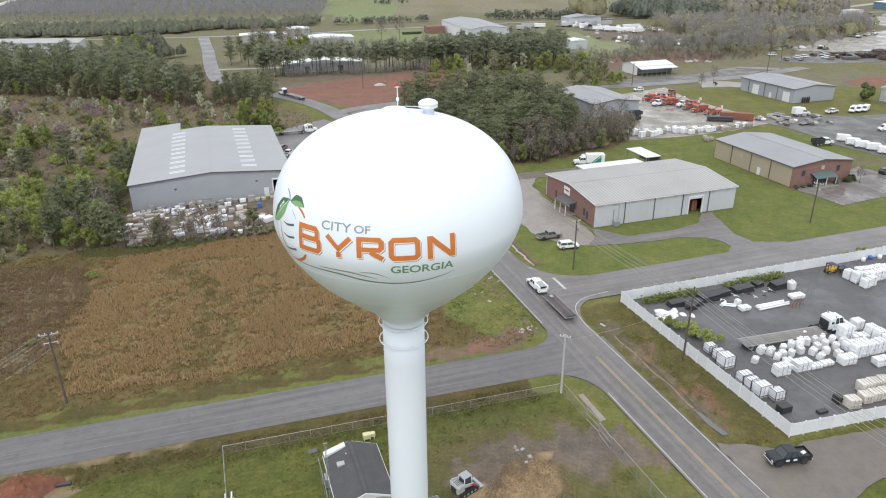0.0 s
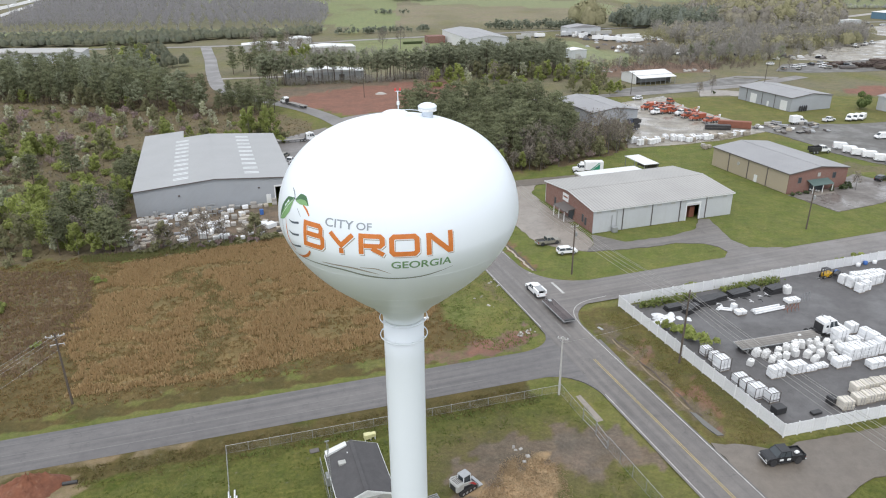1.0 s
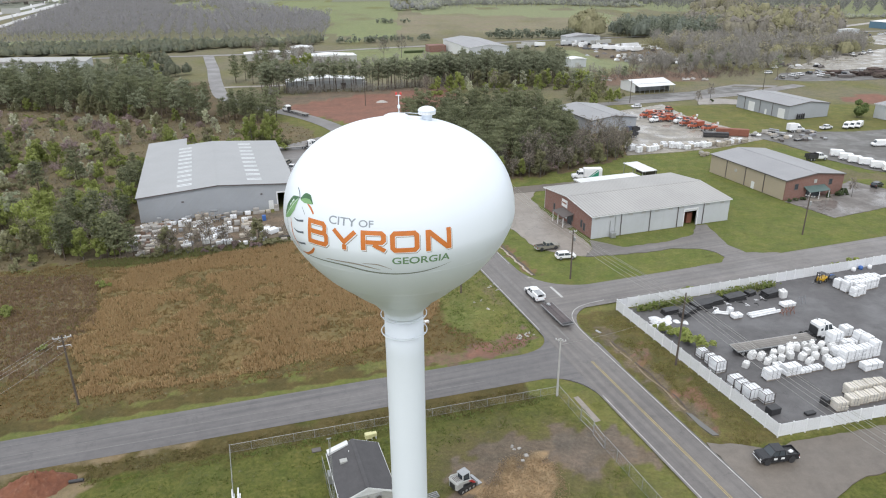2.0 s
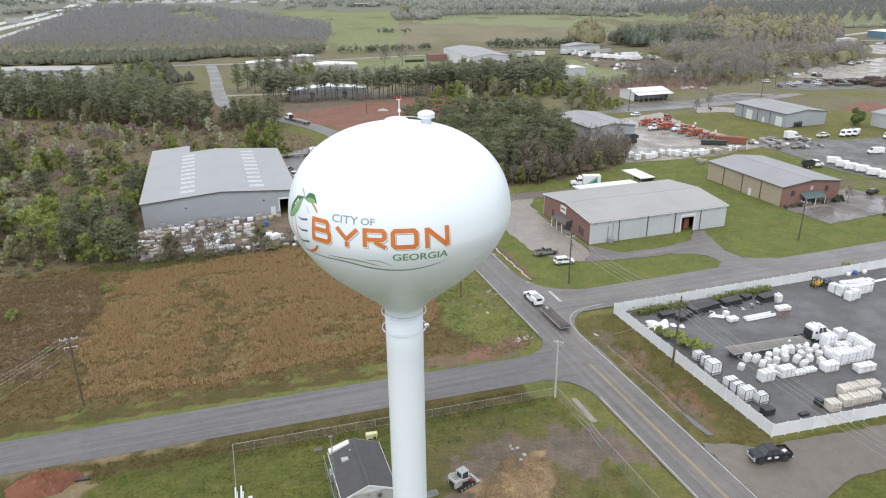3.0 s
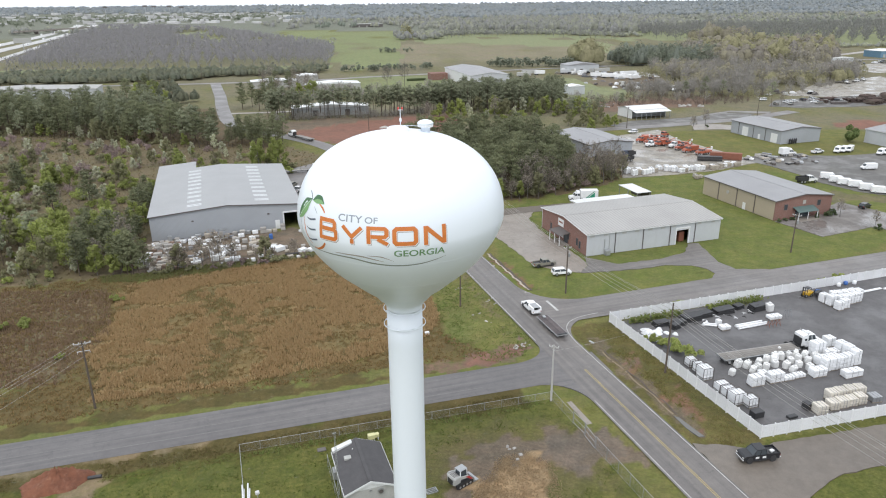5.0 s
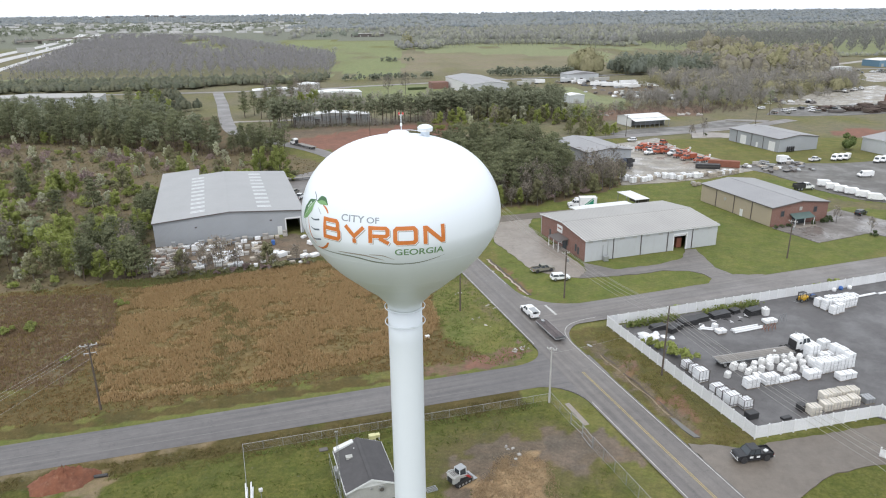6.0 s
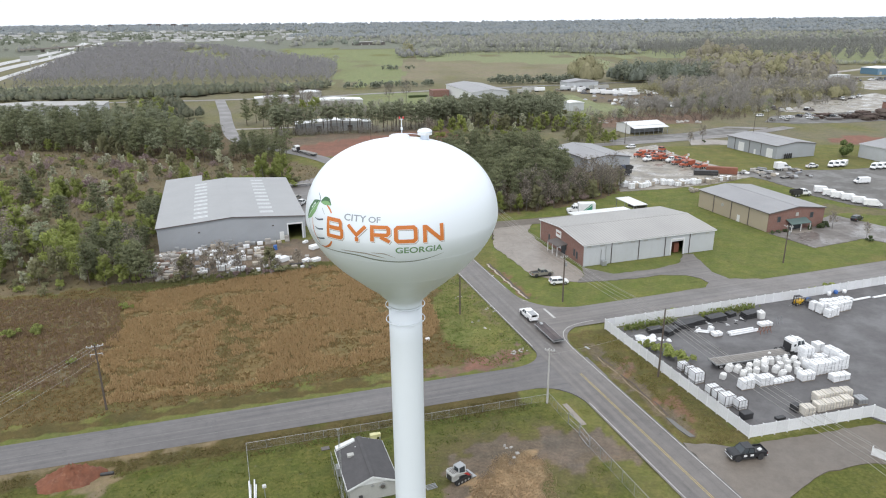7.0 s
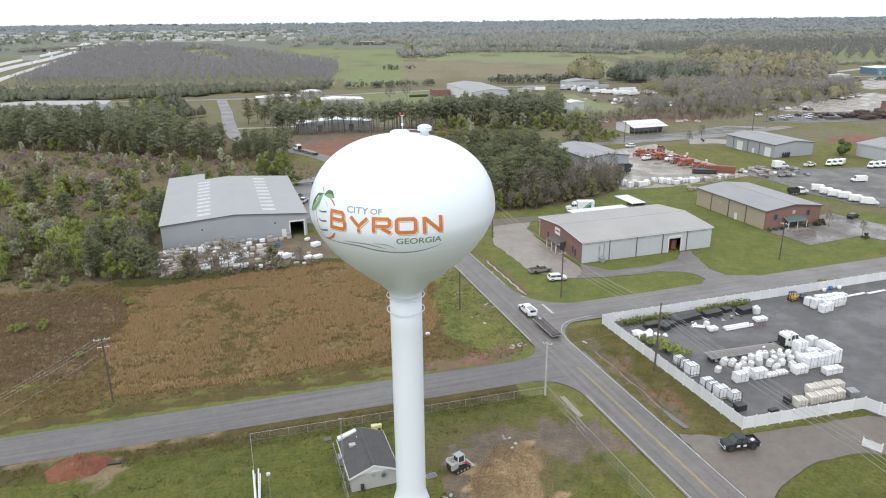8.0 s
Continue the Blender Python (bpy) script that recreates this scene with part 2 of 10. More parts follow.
LINE_W = plain("white_road_paint", (0.56, 0.56, 0.54), (0.36, 0.355, 0.345), 5, 0.9, 0.7, 0.05, stain=(0.17, 0.165, 0.16))
LINE_Y = plain("yellow_road_paint", (0.48, 0.37, 0.14), (0.36, 0.285, 0.12), 6, 0.8, 0.75, 0.05, stain=(0.17, 0.16, 0.14))
VINYL = plain("white_vinyl", (0.78, 0.79, 0.80), (0.72, 0.73, 0.75), 3, 0.6, 0.45, 0.02, vary=0.06)
# Same vinyl, greyer on the boards: the panels' shading put into colour.
VINYL_P = plain("white_vinyl_boards", (0.72, 0.73, 0.75), (0.67, 0.68, 0.70), 3, 0.6, 0.45, 0.02, vary=0.08)
WRAP = plain("white_plastic_wrap", (0.80, 0.81, 0.82), (0.70, 0.71, 0.73), 2.2, 0.7, 0.35, 0.5, vary=0.08)
BAGS = plain("white_woven_bag", (0.78, 0.78, 0.77), (0.66, 0.66, 0.66), 3.5, 1.2, 0.6, 0.7, vary=0.1)
BEIGE = plain("beige_stone", (0.46, 0.41, 0.34), (0.36, 0.32, 0.27), 5, 0.8, 0.8, 0.4, vary=0.25)
CREAM = plain("cream_slabs", (0.66, 0.62, 0.55), (0.56, 0.52, 0.45), 5, 0.8, 0.7, 0.3, vary=0.12)
STRAP = plain("grey_strap", (0.26, 0.265, 0.28), (0.20, 0.205, 0.22), 8, 2, 0.6, 0.1)
BLACK = plain("black_plastic", (0.03, 0.03, 0.033), (0.045, 0.045, 0.047), 4, 0.8, 0.45, 0.3)
TYRE = plain("tyre_rubber", (0.022, 0.022, 0.023), (0.03, 0.03, 0.03), 20, 3, 0.8, 0.2)
POLEWOOD = plain("weathered_pole_wood", (0.115, 0.09, 0.072), (0.08, 0.064, 0.052), 9, 1.2, 0.85, 0.4)
POLEGREY = plain("grey_pole_wood", (0.48, 0.47, 0.46), (0.38, 0.37, 0.36), 9, 1.2, 0.8, 0.3)
PORCELAIN = plain("pale_insulator", (0.6, 0.6, 0.6), (0.5, 0.5, 0.5), 8, 2, 0.3, 0.0)
WIRE = plain("aluminium_wire", (0.50, 0.49, 0.47), (0.44, 0.43, 0.42), 5, 1, 0.45, 0.0, 0.2)
MESH = wire_mesh("chain_link_wire")
BARK = plain("pine_bark", (0.115, 0.085, 0.065), (0.085, 0.065, 0.05), 7, 1.0, 0.9, 0.6)
BARK_G = plain("grey_bark", (0.15, 0.135, 0.12), (0.105, 0.095, 0.085), 7, 1.0, 0.9, 0.5)
PINE = leafy("pine_needles", [(0.150, 0.172, 0.098), (0.182, 0.20, 0.113), (0.212, 0.226, 0.127), (0.248, 0.252, 0.148)])
SPRING = leafy("spring_leaves", [(0.245, 0.298, 0.08), (0.30, 0.348, 0.098), (0.345, 0.378, 0.122), (0.305, 0.322, 0.14)])
OLIVE = leafy("olive_leaves", [(0.215, 0.22, 0.118), (0.25, 0.25, 0.135), (0.285, 0.278, 0.155), (0.245, 0.228, 0.148)])
BUDS = leafy("swelling_buds", [(0.30, 0.265, 0.215), (0.33, 0.29, 0.235), (0.30, 0.25, 0.22), (0.34, 0.32, 0.21)])
BLOSSOM = leafy("white_blossom", [(0.56, 0.55, 0.42), (0.43, 0.45, 0.28), (0.66, 0.65, 0.55), (0.36, 0.39, 0.19)])
PINKISH = leafy("mauve_buds", [(0.33, 0.25, 0.245), (0.38, 0.285, 0.285), (0.31, 0.25, 0.22), (0.42, 0.335, 0.325)])
HEDGE_G = leafy("bush_leaves", [(0.105, 0.145, 0.05), (0.135, 0.178, 0.062), (0.165, 0.205, 0.075)])
HEDGE = leafy("dark_hedge_leaves", [(0.09, 0.125, 0.06), (0.115, 0.15, 0.07), (0.14, 0.17, 0.08)])
# Distance haze is put into these three crown colours: paler and bluer.
FARWOOD = canopy("hazed_wood_crowns", [(0.195, 0.200, 0.195), (0.235, 0.242, 0.195), (0.21, 0.212, 0.215), (0.265, 0.27, 0.20)], 0.7)
HORIZON = canopy("hazed_horizon_crowns", [(0.205, 0.222, 0.23), (0.215, 0.232, 0.238), (0.21, 0.227, 0.236), (0.222, 0.236, 0.232)], 0.2)
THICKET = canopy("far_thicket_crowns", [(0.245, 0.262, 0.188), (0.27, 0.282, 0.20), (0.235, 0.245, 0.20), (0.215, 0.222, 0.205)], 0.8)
GROVE = leafy("grove_crowns", [(0.275, 0.262, 0.245), (0.31, 0.292, 0.27), (0.335, 0.313, 0.28), (0.295, 0.287, 0.245)], by_object=0.0)
GROVE_Y = leafy("yellow_olive_crowns", [(0.285, 0.275, 0.165), (0.325, 0.31, 0.185), (0.35, 0.328, 0.215), (0.30, 0.292, 0.16)], by_object=0.0)
GROVE_Y2 = leafy("grey_olive_crowns", [(0.30, 0.285, 0.205), (0.33, 0.305, 0.225), (0.35, 0.33, 0.22), (0.32, 0.29, 0.23)], by_object=0.0)
# Needle colour lightened and greyed to stand for haze at this range.
FARPINE = leafy("hazed_pine_crowns", [(0.195, 0.218, 0.165), (0.215, 0.238, 0.18), (0.235, 0.252, 0.19)], by_object=0.0)
ROADWOOD = canopy("roadside_crowns", [(0.118, 0.132, 0.098), (0.138, 0.148, 0.108), (0.155, 0.158, 0.106), (0.13, 0.138, 0.112)])
# Blue-grey tint paints the horizon haze onto the pine crowns.
HORPINE = canopy("hazed_horizon_pine_crowns", [(0.18, 0.203, 0.222), (0.19, 0.213, 0.23), (0.20, 0.22, 0.235)], 0.2)
PINECORE = canopy("far_pine_boughs", [(0.15, 0.172, 0.145), (0.17, 0.19, 0.16), (0.185, 0.205, 0.17)])
GROVECORE = canopy("grove_boughs", [(0.205, 0.19, 0.178), (0.235, 0.218, 0.175), (0.26, 0.24, 0.165), (0.225, 0.205, 0.185), (0.25, 0.235, 0.15)])
OLIVECORE = canopy("olive_grove_boughs", [(0.235, 0.225, 0.14), (0.265, 0.25, 0.15), (0.28, 0.262, 0.165), (0.245, 0.24, 0.135)])
# Same pines farther off: haze put into a paler needle colour.
HAZEPINE = leafy("haze_paled_pine_needles", [(0.228, 0.254, 0.168), (0.262, 0.286, 0.186), (0.294, 0.312, 0.204), (0.322, 0.334, 0.224)])
MUDBRUSH = leafy("dark_brush_twigs", [(0.15, 0.118, 0.10), (0.175, 0.138, 0.115), (0.20, 0.165, 0.14)], by_object=0.0)
# Twig grey turned bluish so the colour carries the orchard's distance haze.
ORCHARD = leafy("bare_orchard_twigs", [(0.265, 0.256, 0.268), (0.288, 0.278, 0.288), (0.30, 0.29, 0.298), (0.275, 0.27, 0.27)], by_object=0.0)
ORCHARD_G = leafy("grey_orchard_twigs", [(0.20, 0.20, 0.195), (0.23, 0.23, 0.215), (0.215, 0.213, 0.21), (0.245, 0.245, 0.215)], by_object=0.0)
DRYGRASS = leafy("dry_broomsedge", [(0.39, 0.27, 0.142), (0.45, 0.318, 0.168), (0.50, 0.362, 0.205), (0.40, 0.31, 0.165)], by_object=0.0)
GREENTUFT = leafy("rank_green_grass", [(0.17, 0.225, 0.065), (0.205, 0.255, 0.08), (0.235, 0.265, 0.095), (0.25, 0.24, 0.115)], by_object=0.0, through_light=0.5)
ROOF_W = ribbed("grey_roof_sheet", (0.365, 0.357, 0.342), (0.33, 0.322, 0.31), 0.9, "X", 0.5, 0.0, 0.70)
ROOF_G = ribbed("neutral_grey_roof_sheet", (0.292, 0.292, 0.302), (0.262, 0.262, 0.27), 0.62, "X", 0.5, 0.0, 0.82)
ROOF_B = ribbed("pale_roof_sheet", (0.325, 0.33, 0.335), (0.30, 0.305, 0.31), 0.9, "Y", 0.5, 0.0, 0.92)
ROOF_WHITE = ribbed("white_roof_sheet", (0.72, 0.73, 0.73), (0.66, 0.67, 0.67), 0.6, "X", 0.4, 0.0, 0.9)
WALL_W = ribbed("pale_wall_sheet", (0.50, 0.52, 0.54), (0.46, 0.48, 0.50), 0.3, "X", 0.5, 0.0, 0.93)
WALL_G = ribbed("blue_grey_wall_sheet", (0.36, 0.38, 0.41), (0.33, 0.35, 0.375), 0.3, "X", 0.5, 0.0, 0.93)
WALL_T2 = ribbed("tan_end_sheet", (0.42, 0.36, 0.27), (0.39, 0.335, 0.25), 0.3, "X", 0.55, 0.0, 0.94)
BRICK = brick_wall("red_brick", (0.185, 0.088, 0.07), (0.24, 0.12, 0.095), (0.27, 0.225, 0.20))
TRIM_D = plain("dark_trim", (0.12, 0.105, 0.10), (0.10, 0.09, 0.085), 5, 1, 0.5, 0.05)
TRIM_W = plain("white_trim", (0.72, 0.73, 0.73), (0.66, 0.67, 0.67), 5, 1, 0.5, 0.05)
SKYLIGHT = plain("translucent_roof_panel", (0.62, 0.65, 0.66), (0.56, 0.59, 0.60), 3, 0.8, 0.3, 0.05)
GREENROOF = plain("green_metal_awning", (0.10, 0.15, 0.14), (0.08, 0.125, 0.12), 4, 0.8, 0.45, 0.1)
SHINGLE = plain("grey_shingles", (0.085, 0.082, 0.085), (0.065, 0.063, 0.066), 7, 0.7, 0.85, 0.5)
SIDING = plain("grey_siding", (0.42, 0.42, 0.40), (0.38, 0.38, 0.36), 4, 0.7, 0.6, 0.1)
DARKROOM = plain("dark_interior", (0.05, 0.045, 0.04), (0.035, 0.03, 0.03), 2, 0.4, 0.8, 0.1)
RUST = plain("rusty_brown_steel", (0.26, 0.10, 0.065), (0.20, 0.08, 0.05), 4, 0.7, 0.7, 0.2)
CAR_W = plain("white_car_paint", (0.80, 0.81, 0.82), (0.78, 0.79, 0.80), 2, 0.6, 0.25, 0.0)
CAR_K = plain("black_car_paint", (0.018, 0.019, 0.022), (0.022, 0.023, 0.026), 2, 0.6, 0.2, 0.0)
CAR_T = plain("tan_car_paint", (0.24, 0.225, 0.19), (0.21, 0.20, 0.17), 2, 0.6, 0.3, 0.0)
CAR_O = plain("orange_truck_paint", (0.47, 0.13, 0.07), (0.36, 0.095, 0.055), 2, 0.6, 0.4, 0.0, vary=0.35)
CAR_R = plain("red_machine_paint", (0.42, 0.04, 0.04), (0.36, 0.035, 0.035), 3, 0.6, 0.35, 0.0)
CAR_B = plain("navy_truck_paint", (0.03, 0.045, 0.10), (0.03, 0.04, 0.085), 2, 0.6, 0.3, 0.0)
CAR_Y = plain("yellow_machine_paint", (0.55, 0.33, 0.02), (0.48, 0.28, 0.02), 3, 0.6, 0.4, 0.0)
GREENP = plain("teal_green_panel", (0.03, 0.28, 0.17), (0.03, 0.25, 0.15), 3, 0.6, 0.4, 0.0)
BLUEP = plain("blue_panel", (0.05, 0.14, 0.40), (0.045, 0.12, 0.35), 3, 0.6, 0.4, 0.0)
PALEY = plain("pale_yellow_box_paint", (0.62, 0.60, 0.32), (0.56, 0.54, 0.30), 3, 0.6, 0.5, 0.0)
DECK = plain("grey_plank_wood", (0.36, 0.34, 0.315), (0.24, 0.222, 0.205), 6, 0.8, 0.8, 0.3, vary=0.4)
DECK_D = plain("dark_plank_wood", (0.15, 0.125, 0.125), (0.095, 0.082, 0.085), 6, 0.8, 0.8, 0.3, vary=0.3)
PALLETWOOD = plain("pallet_wood", (0.30, 0.26, 0.21), (0.22, 0.19, 0.155), 6, 0.8, 0.8, 0.3, vary=0.2)
REDDIRT = plain("red_clay", (0.205, 0.082, 0.046), (0.135, 0.055, 0.034), 2.5, 0.5, 0.95, 0.9, stain=(0.30, 0.17, 0.11))
STRAWM = leafy("spread_straw", [(0.47, 0.36, 0.235), (0.41, 0.31, 0.20), (0.53, 0.42, 0.285), (0.34, 0.25, 0.16)], by_object=0.0, through_light=0.5)
LOGBARK = plain("red_brown_log_bark", (0.12, 0.085, 0.075), (0.08, 0.058, 0.052), 5, 0.8, 0.9, 0.4, vary=0.3)
BLUEGREY = plain("dull_blue_wall", (0.14, 0.25, 0.35), (0.12, 0.22, 0.31), 3, 0.5, 0.55, 0.05)
BRICKPACK = plain("brown_brick_pack", (0.25, 0.17, 0.13), (0.20, 0.14, 0.11), 5, 0.8, 0.8, 0.3, vary=0.25)
STONE = plain("pale_rubble", (0.44, 0.42, 0.39), (0.34, 0.32, 0.30), 4, 0.8, 0.85, 0.5, vary=0.2)
WATER, _n, _l, _b = shader("ditch_water")
_b.inputs["Base Color"].default_value = (0.13, 0.125, 0.115, 1)
_b.inputs["Roughness"].default_value = 0.12
bump_to(_n, _l, _b, noise_node(_n, _l, 3.0, 3), 0.05, 0.02)
GLASS, _n, _l, _b = shader("dark_window_glass")
_b.inputs["Base Color"].default_value = (0.05, 0.06, 0.068, 1)
_b.inputs["Roughness"].default_value = 0.06

# ---- building tools ----
GRID = 14.2          # the streets and buildings are turned by this many degrees
CG, SG = math.cos(radians(GRID)), math.sin(radians(GRID))


def uv(u, v):
    """A place of the street grid (u along the side street, v along the main road) in the world."""
    return (u * CG - v * SG, u * SG + v * CG)


class Mesh:
    """Collects vertices and faces of one mesh."""

    def __init__(self):
        self.v, self.f = [], []

    def add(self, verts, faces):
        n = len(self.v)
        self.v += [tuple(p) for p in verts]
        self.f += [tuple(i + n for i in fc) for fc in faces]
        return self

    def box(self, x, y, z, sx, sy, sz, rz=0.0, bev=0.0, top=1.0, topy=None):
        """A box on its base centre (x, y, z); bev: chamfer; top: how far the top is drawn in."""
        topy = top if topy is None else topy
        c, s = math.cos(radians(rz)), math.sin(radians(rz))
        hx, hy = sx / 2, sy / 2
        b = min(bev, hx * 0.8, hy * 0.8, sz * 0.4)
        rings = []
        if b <= 0:
            levels = ((0, 0, 1, 1), (sz, 0, top, topy))
        else:
            levels = ((0, b, 1, 1), (b, 0, 1, 1), (sz - b, 0, top, topy), (sz, b, top, topy))
        for h, ins, kx, ky in levels:
            ax, ay = hx * kx - ins, hy * ky - ins
            if b <= 0:
                pts = [(-ax, -ay), (ax, -ay), (ax, ay), (-ax, ay)]
            else:
                k = b * 0.9
                pts = [(-ax + k, -ay), (ax - k, -ay), (ax, -ay + k), (ax, ay - k), (ax - k, ay), (-ax + k, ay), (-ax, ay - k), (-ax, -ay + k)]
            rings.append([(x + px * c - py * s, y + px * s + py * c, z + h) for px, py in pts])
        n = len(rings[0])
        faces = [tuple(reversed(range(n)))]
        for i in range(len(rings) - 1):
            faces += [(i * n + j, i * n + (j + 1) % n, (i + 1) * n + (j + 1) % n, (i + 1) * n + j) for j in range(n)]
        faces.append(tuple(range((len(rings) - 1) * n, len(rings) * n)))
        return self.add([p for r in rings for p in r], faces)

    def tube(self, a, b, r0, r1=None, n=8, caps=True):
        a, b = Vector(a), Vector(b)
        r1 = r0 if r1 is None else r1
        d = (b - a).normalized()
        e = d.orthogonal().normalized()
        g = d.cross(e)
        verts = []
        for p, r in ((a, r0), (b, r1)):
            verts += [tuple(p + (e * math.cos(2 * math.pi * i / n) + g * math.sin(2 * math.pi * i / n)) * r) for i in range(n)]
        faces = [(i, (i + 1) % n, n + (i + 1) % n, n + i) for i in range(n)]
        if caps:
            faces += [tuple(reversed(range(n))), tuple(range(n, 2 * n))]
        return self.add(verts, faces)

    def path(self, pts, r, n=6):
        """One bent tube through the given places."""
        p = [Vector(q) for q in pts]
        closed = (p[0] - p[-1]).length < 1e-6
        if closed:
            p.pop()
        k, verts, faces = len(p), [], []
        for i, q in enumerate(p):
            before = p[i - 1] if i or closed else q
            after = p[(i + 1) % k] if i < k - 1 or closed else q
            d = (after - before).normalized()
            e = Vector((0, 0, 1)).cross(d)
            e = e.normalized() if e.length > 0.05 else Vector((1, 0, 0))
            g = d.cross(e)
            verts += [tuple(q + (e * math.cos(2 * math.pi * j / n) + g * math.sin(2 * math.pi * j / n)) * r) for j in range(n)]
        for i in range(k if closed else k - 1):
            a, b = i * n, ((i + 1) % k) * n
            faces += [(a + j, a + (j + 1) % n, b + (j + 1) % n, b + j) for j in range(n)]
        if not closed:
            faces += [tuple(reversed(range(n))), tuple(range((k - 1) * n, k * n))]
        return self.add(verts, faces)

    def lathe(self, prof, n=48, x=0.0, y=0.0):
        rings = [[(x + r * math.cos(2 * math.pi * i / n), y + r * math.sin(2 * math.pi * i / n), z) for i in range(n)] for r, z in prof]
        faces = []
        for k in range(len(rings) - 1):
            faces += [(k * n + i, k * n + (i + 1) % n, (k + 1) * n + (i + 1) % n, (k + 1) * n + i) for i in range(n)]
        faces += [tuple(reversed(range(n))), tuple(range((len(rings) - 1) * n, len(rings) * n))]
        return self.add([p for r in rings for p in r], faces)

    def prism(self, pts, z0, z1):
        n = len(pts)
        verts = [(x, y, z0) for x, y in pts] + [(x, y, z1) for x, y in pts]
        faces = [tuple(reversed(range(n))), tuple(range(n, 2 * n))] + [(i, (i + 1) % n, n + (i + 1) % n, n + i) for i in range(n)]
        return self.add(verts, faces)

    def side_prism(self, pts, y0, y1):
        """An outline in x and z, drawn out along y."""
        n = len(pts)
        verts = [(x, y0, z) for x, z in pts] + [(x, y1, z) for x, z in pts]
        faces = [tuple(range(n)), tuple(reversed(range(n, 2 * n)))] + [((i + 1) % n, i, n + i, n + (i + 1) % n) for i in range(n)]
        return self.add(verts, faces)

    def slab(self, quad, thick):
        """A plate from four corner points, thickened downwards."""
        lo = [(x, y, z - thick) for x, y, z in quad]
        n = len(quad)
        return self.add(list(quad) + lo, [tuple(range(n)), tuple(reversed(range(n, 2 * n)))] + [((i + 1) % n, i, n + i, n + (i + 1) % n) for i in range(n)])

    def data(self, name, smooth=False):
        me = bpy.data.meshes.new(name)
        me.from_pydata(self.v, [], self.f)
        bm = bmesh.new()
        bm.from_mesh(me)
        bmesh.ops.recalc_face_normals(bm, faces=bm.faces)
        bm.to_mesh(me)
        bm.free()
        if smooth:
            me.polygons.foreach_set("use_smooth", [True] * len(me.polygons))
        return me


def raw_mesh(name, verts, faces, material, smooth=False):
    """A mesh from arrays, for the large ones."""
    me = bpy.data.meshes.new(name)
    me.from_pydata(np.asarray(verts).tolist(), [], faces if isinstance(faces, list) else np.asarray(faces).tolist())
    me.materials.append(material)
    if smooth:
        me.polygons.foreach_set("use_smooth", [True] * len(me.polygons))
    return me


def part(name, shape, material, parent, label="", smooth=False, m=None):
    """Links a Mesh, or a ready mesh, as one object under a thing or a part."""
    me = shape
    if isinstance(shape, Mesh):
        me = shape.data(name, smooth)
        me.materials.append(material)
    ob = new(name, me)
    ob.parent = parent
    if m is not None:
        ob.matrix_basis = m
    if label:
        tagged(ob, label)
    return ob


def thing(name, x, y, z, rz, label, category, group="", kind="", mesh=None):
    ob = new(name, mesh)
    ob.matrix_basis = pose(x, y, z, 0, 0, rz)
    if mesh is None:
        ob.empty_display_size = 0.3
    return tagged(ob, label, category, group, kind)


def solid(name, shape, material, x, y, z, rz, label, category, group="", kind="", smooth=False):
    """A thing that is one mesh."""
    me = shape.data(name, smooth) if isinstance(shape, Mesh) else shape
    if isinstance(shape, Mesh):
        me.materials.append(material)
    return thing(name, x, y, z, rz, label, category, group, kind, me)

# ---- ground: one sheet to the horizon, with its kinds of cover as soft-edged areas ----
def waves(x, y, size, seed, n=7):
    """A smooth random field between about -1 and 1."""
    r = np.random.default_rng(seed)
    out = np.zeros_like(x)
    for _ in range(n):
        a, k, ph = r.uniform(0, 6.283), 6.283 / (size * r.uniform(0.5, 1.6)), r.uniform(0, 6.283)
        out += np.sin((x * math.cos(a) + y * math.sin(a)) * k + ph)
    return out / math.sqrt(n) / 1.3


def inside(poly, x, y):
    hit = np.zeros(x.shape, bool)
    j = len(poly) - 1
    for i in range(len(poly)):
        (xi, yi), (xj, yj) = poly[i], poly[j]
        if yi != yj:
            hit ^= ((yi > y) != (yj > y)) & (x < (xj - xi) * (y - yi) / (yj - yi) + xi)
        j = i
    return hit


FIELD = [(-100, 84), (-62, 86), (-48, 89), (-26, 94), (-2, 99.5), (8, 101), (17, 103), (9, 112), (7.5, 130), (10, 152), (-2, 157), (-22, 158), (-41, 152), (-60, 152), (-84, 146), (-100, 144)]
BROWN = [(-51, 94), (-30, 97), (-8, 104), (5, 112), (8, 120), (5, 140), (0, 155), (-22, 157), (-41, 150), (-64, 141), (-58, 124), (-60, 112), (-52, 102)]
BRUSH = [(-110, 95), (-60, 99), (-58, 118), (-66, 141), (-96, 143), (-115, 140)]
SCRUB = [(-260, 130), (-97, 144), (-66, 151), (-60, 180), (-72, 240), (-72, 256), (-40, 252), (-27, 258), (-34, 288), (-60, 318), (-95, 335), (-150, 350), (-260, 385)]
WOODS = [(-300, 385), (-213, 369), (-144, 343), (-78, 305), (-52, 300), (-64, 322), (-84, 352), (-100, 400), (-110, 430), (-260, 455)]
MIDWOOD = [(24, 200), (44, 208), (60, 213), (84, 230), (92, 256), (78, 300), (30, 296), (0, 285), (5, 250)]
RED_LOT = [(-55, 337), (-38, 352), (-25, 365), (-13, 371), (5, 380), (34, 385), (36, 345), (20, 327), (4, 309), (-10, 301), (-21, 301), (-33, 314), (-46, 329)]
FRINGE = [(-64, 356), (-61, 372), (-26, 384), (37, 402), (37, 384), (-13, 371), (-38, 353), (-54, 338)]
RED_BAND = [(116, 434), (212, 435), (189, 398), (108, 375)]
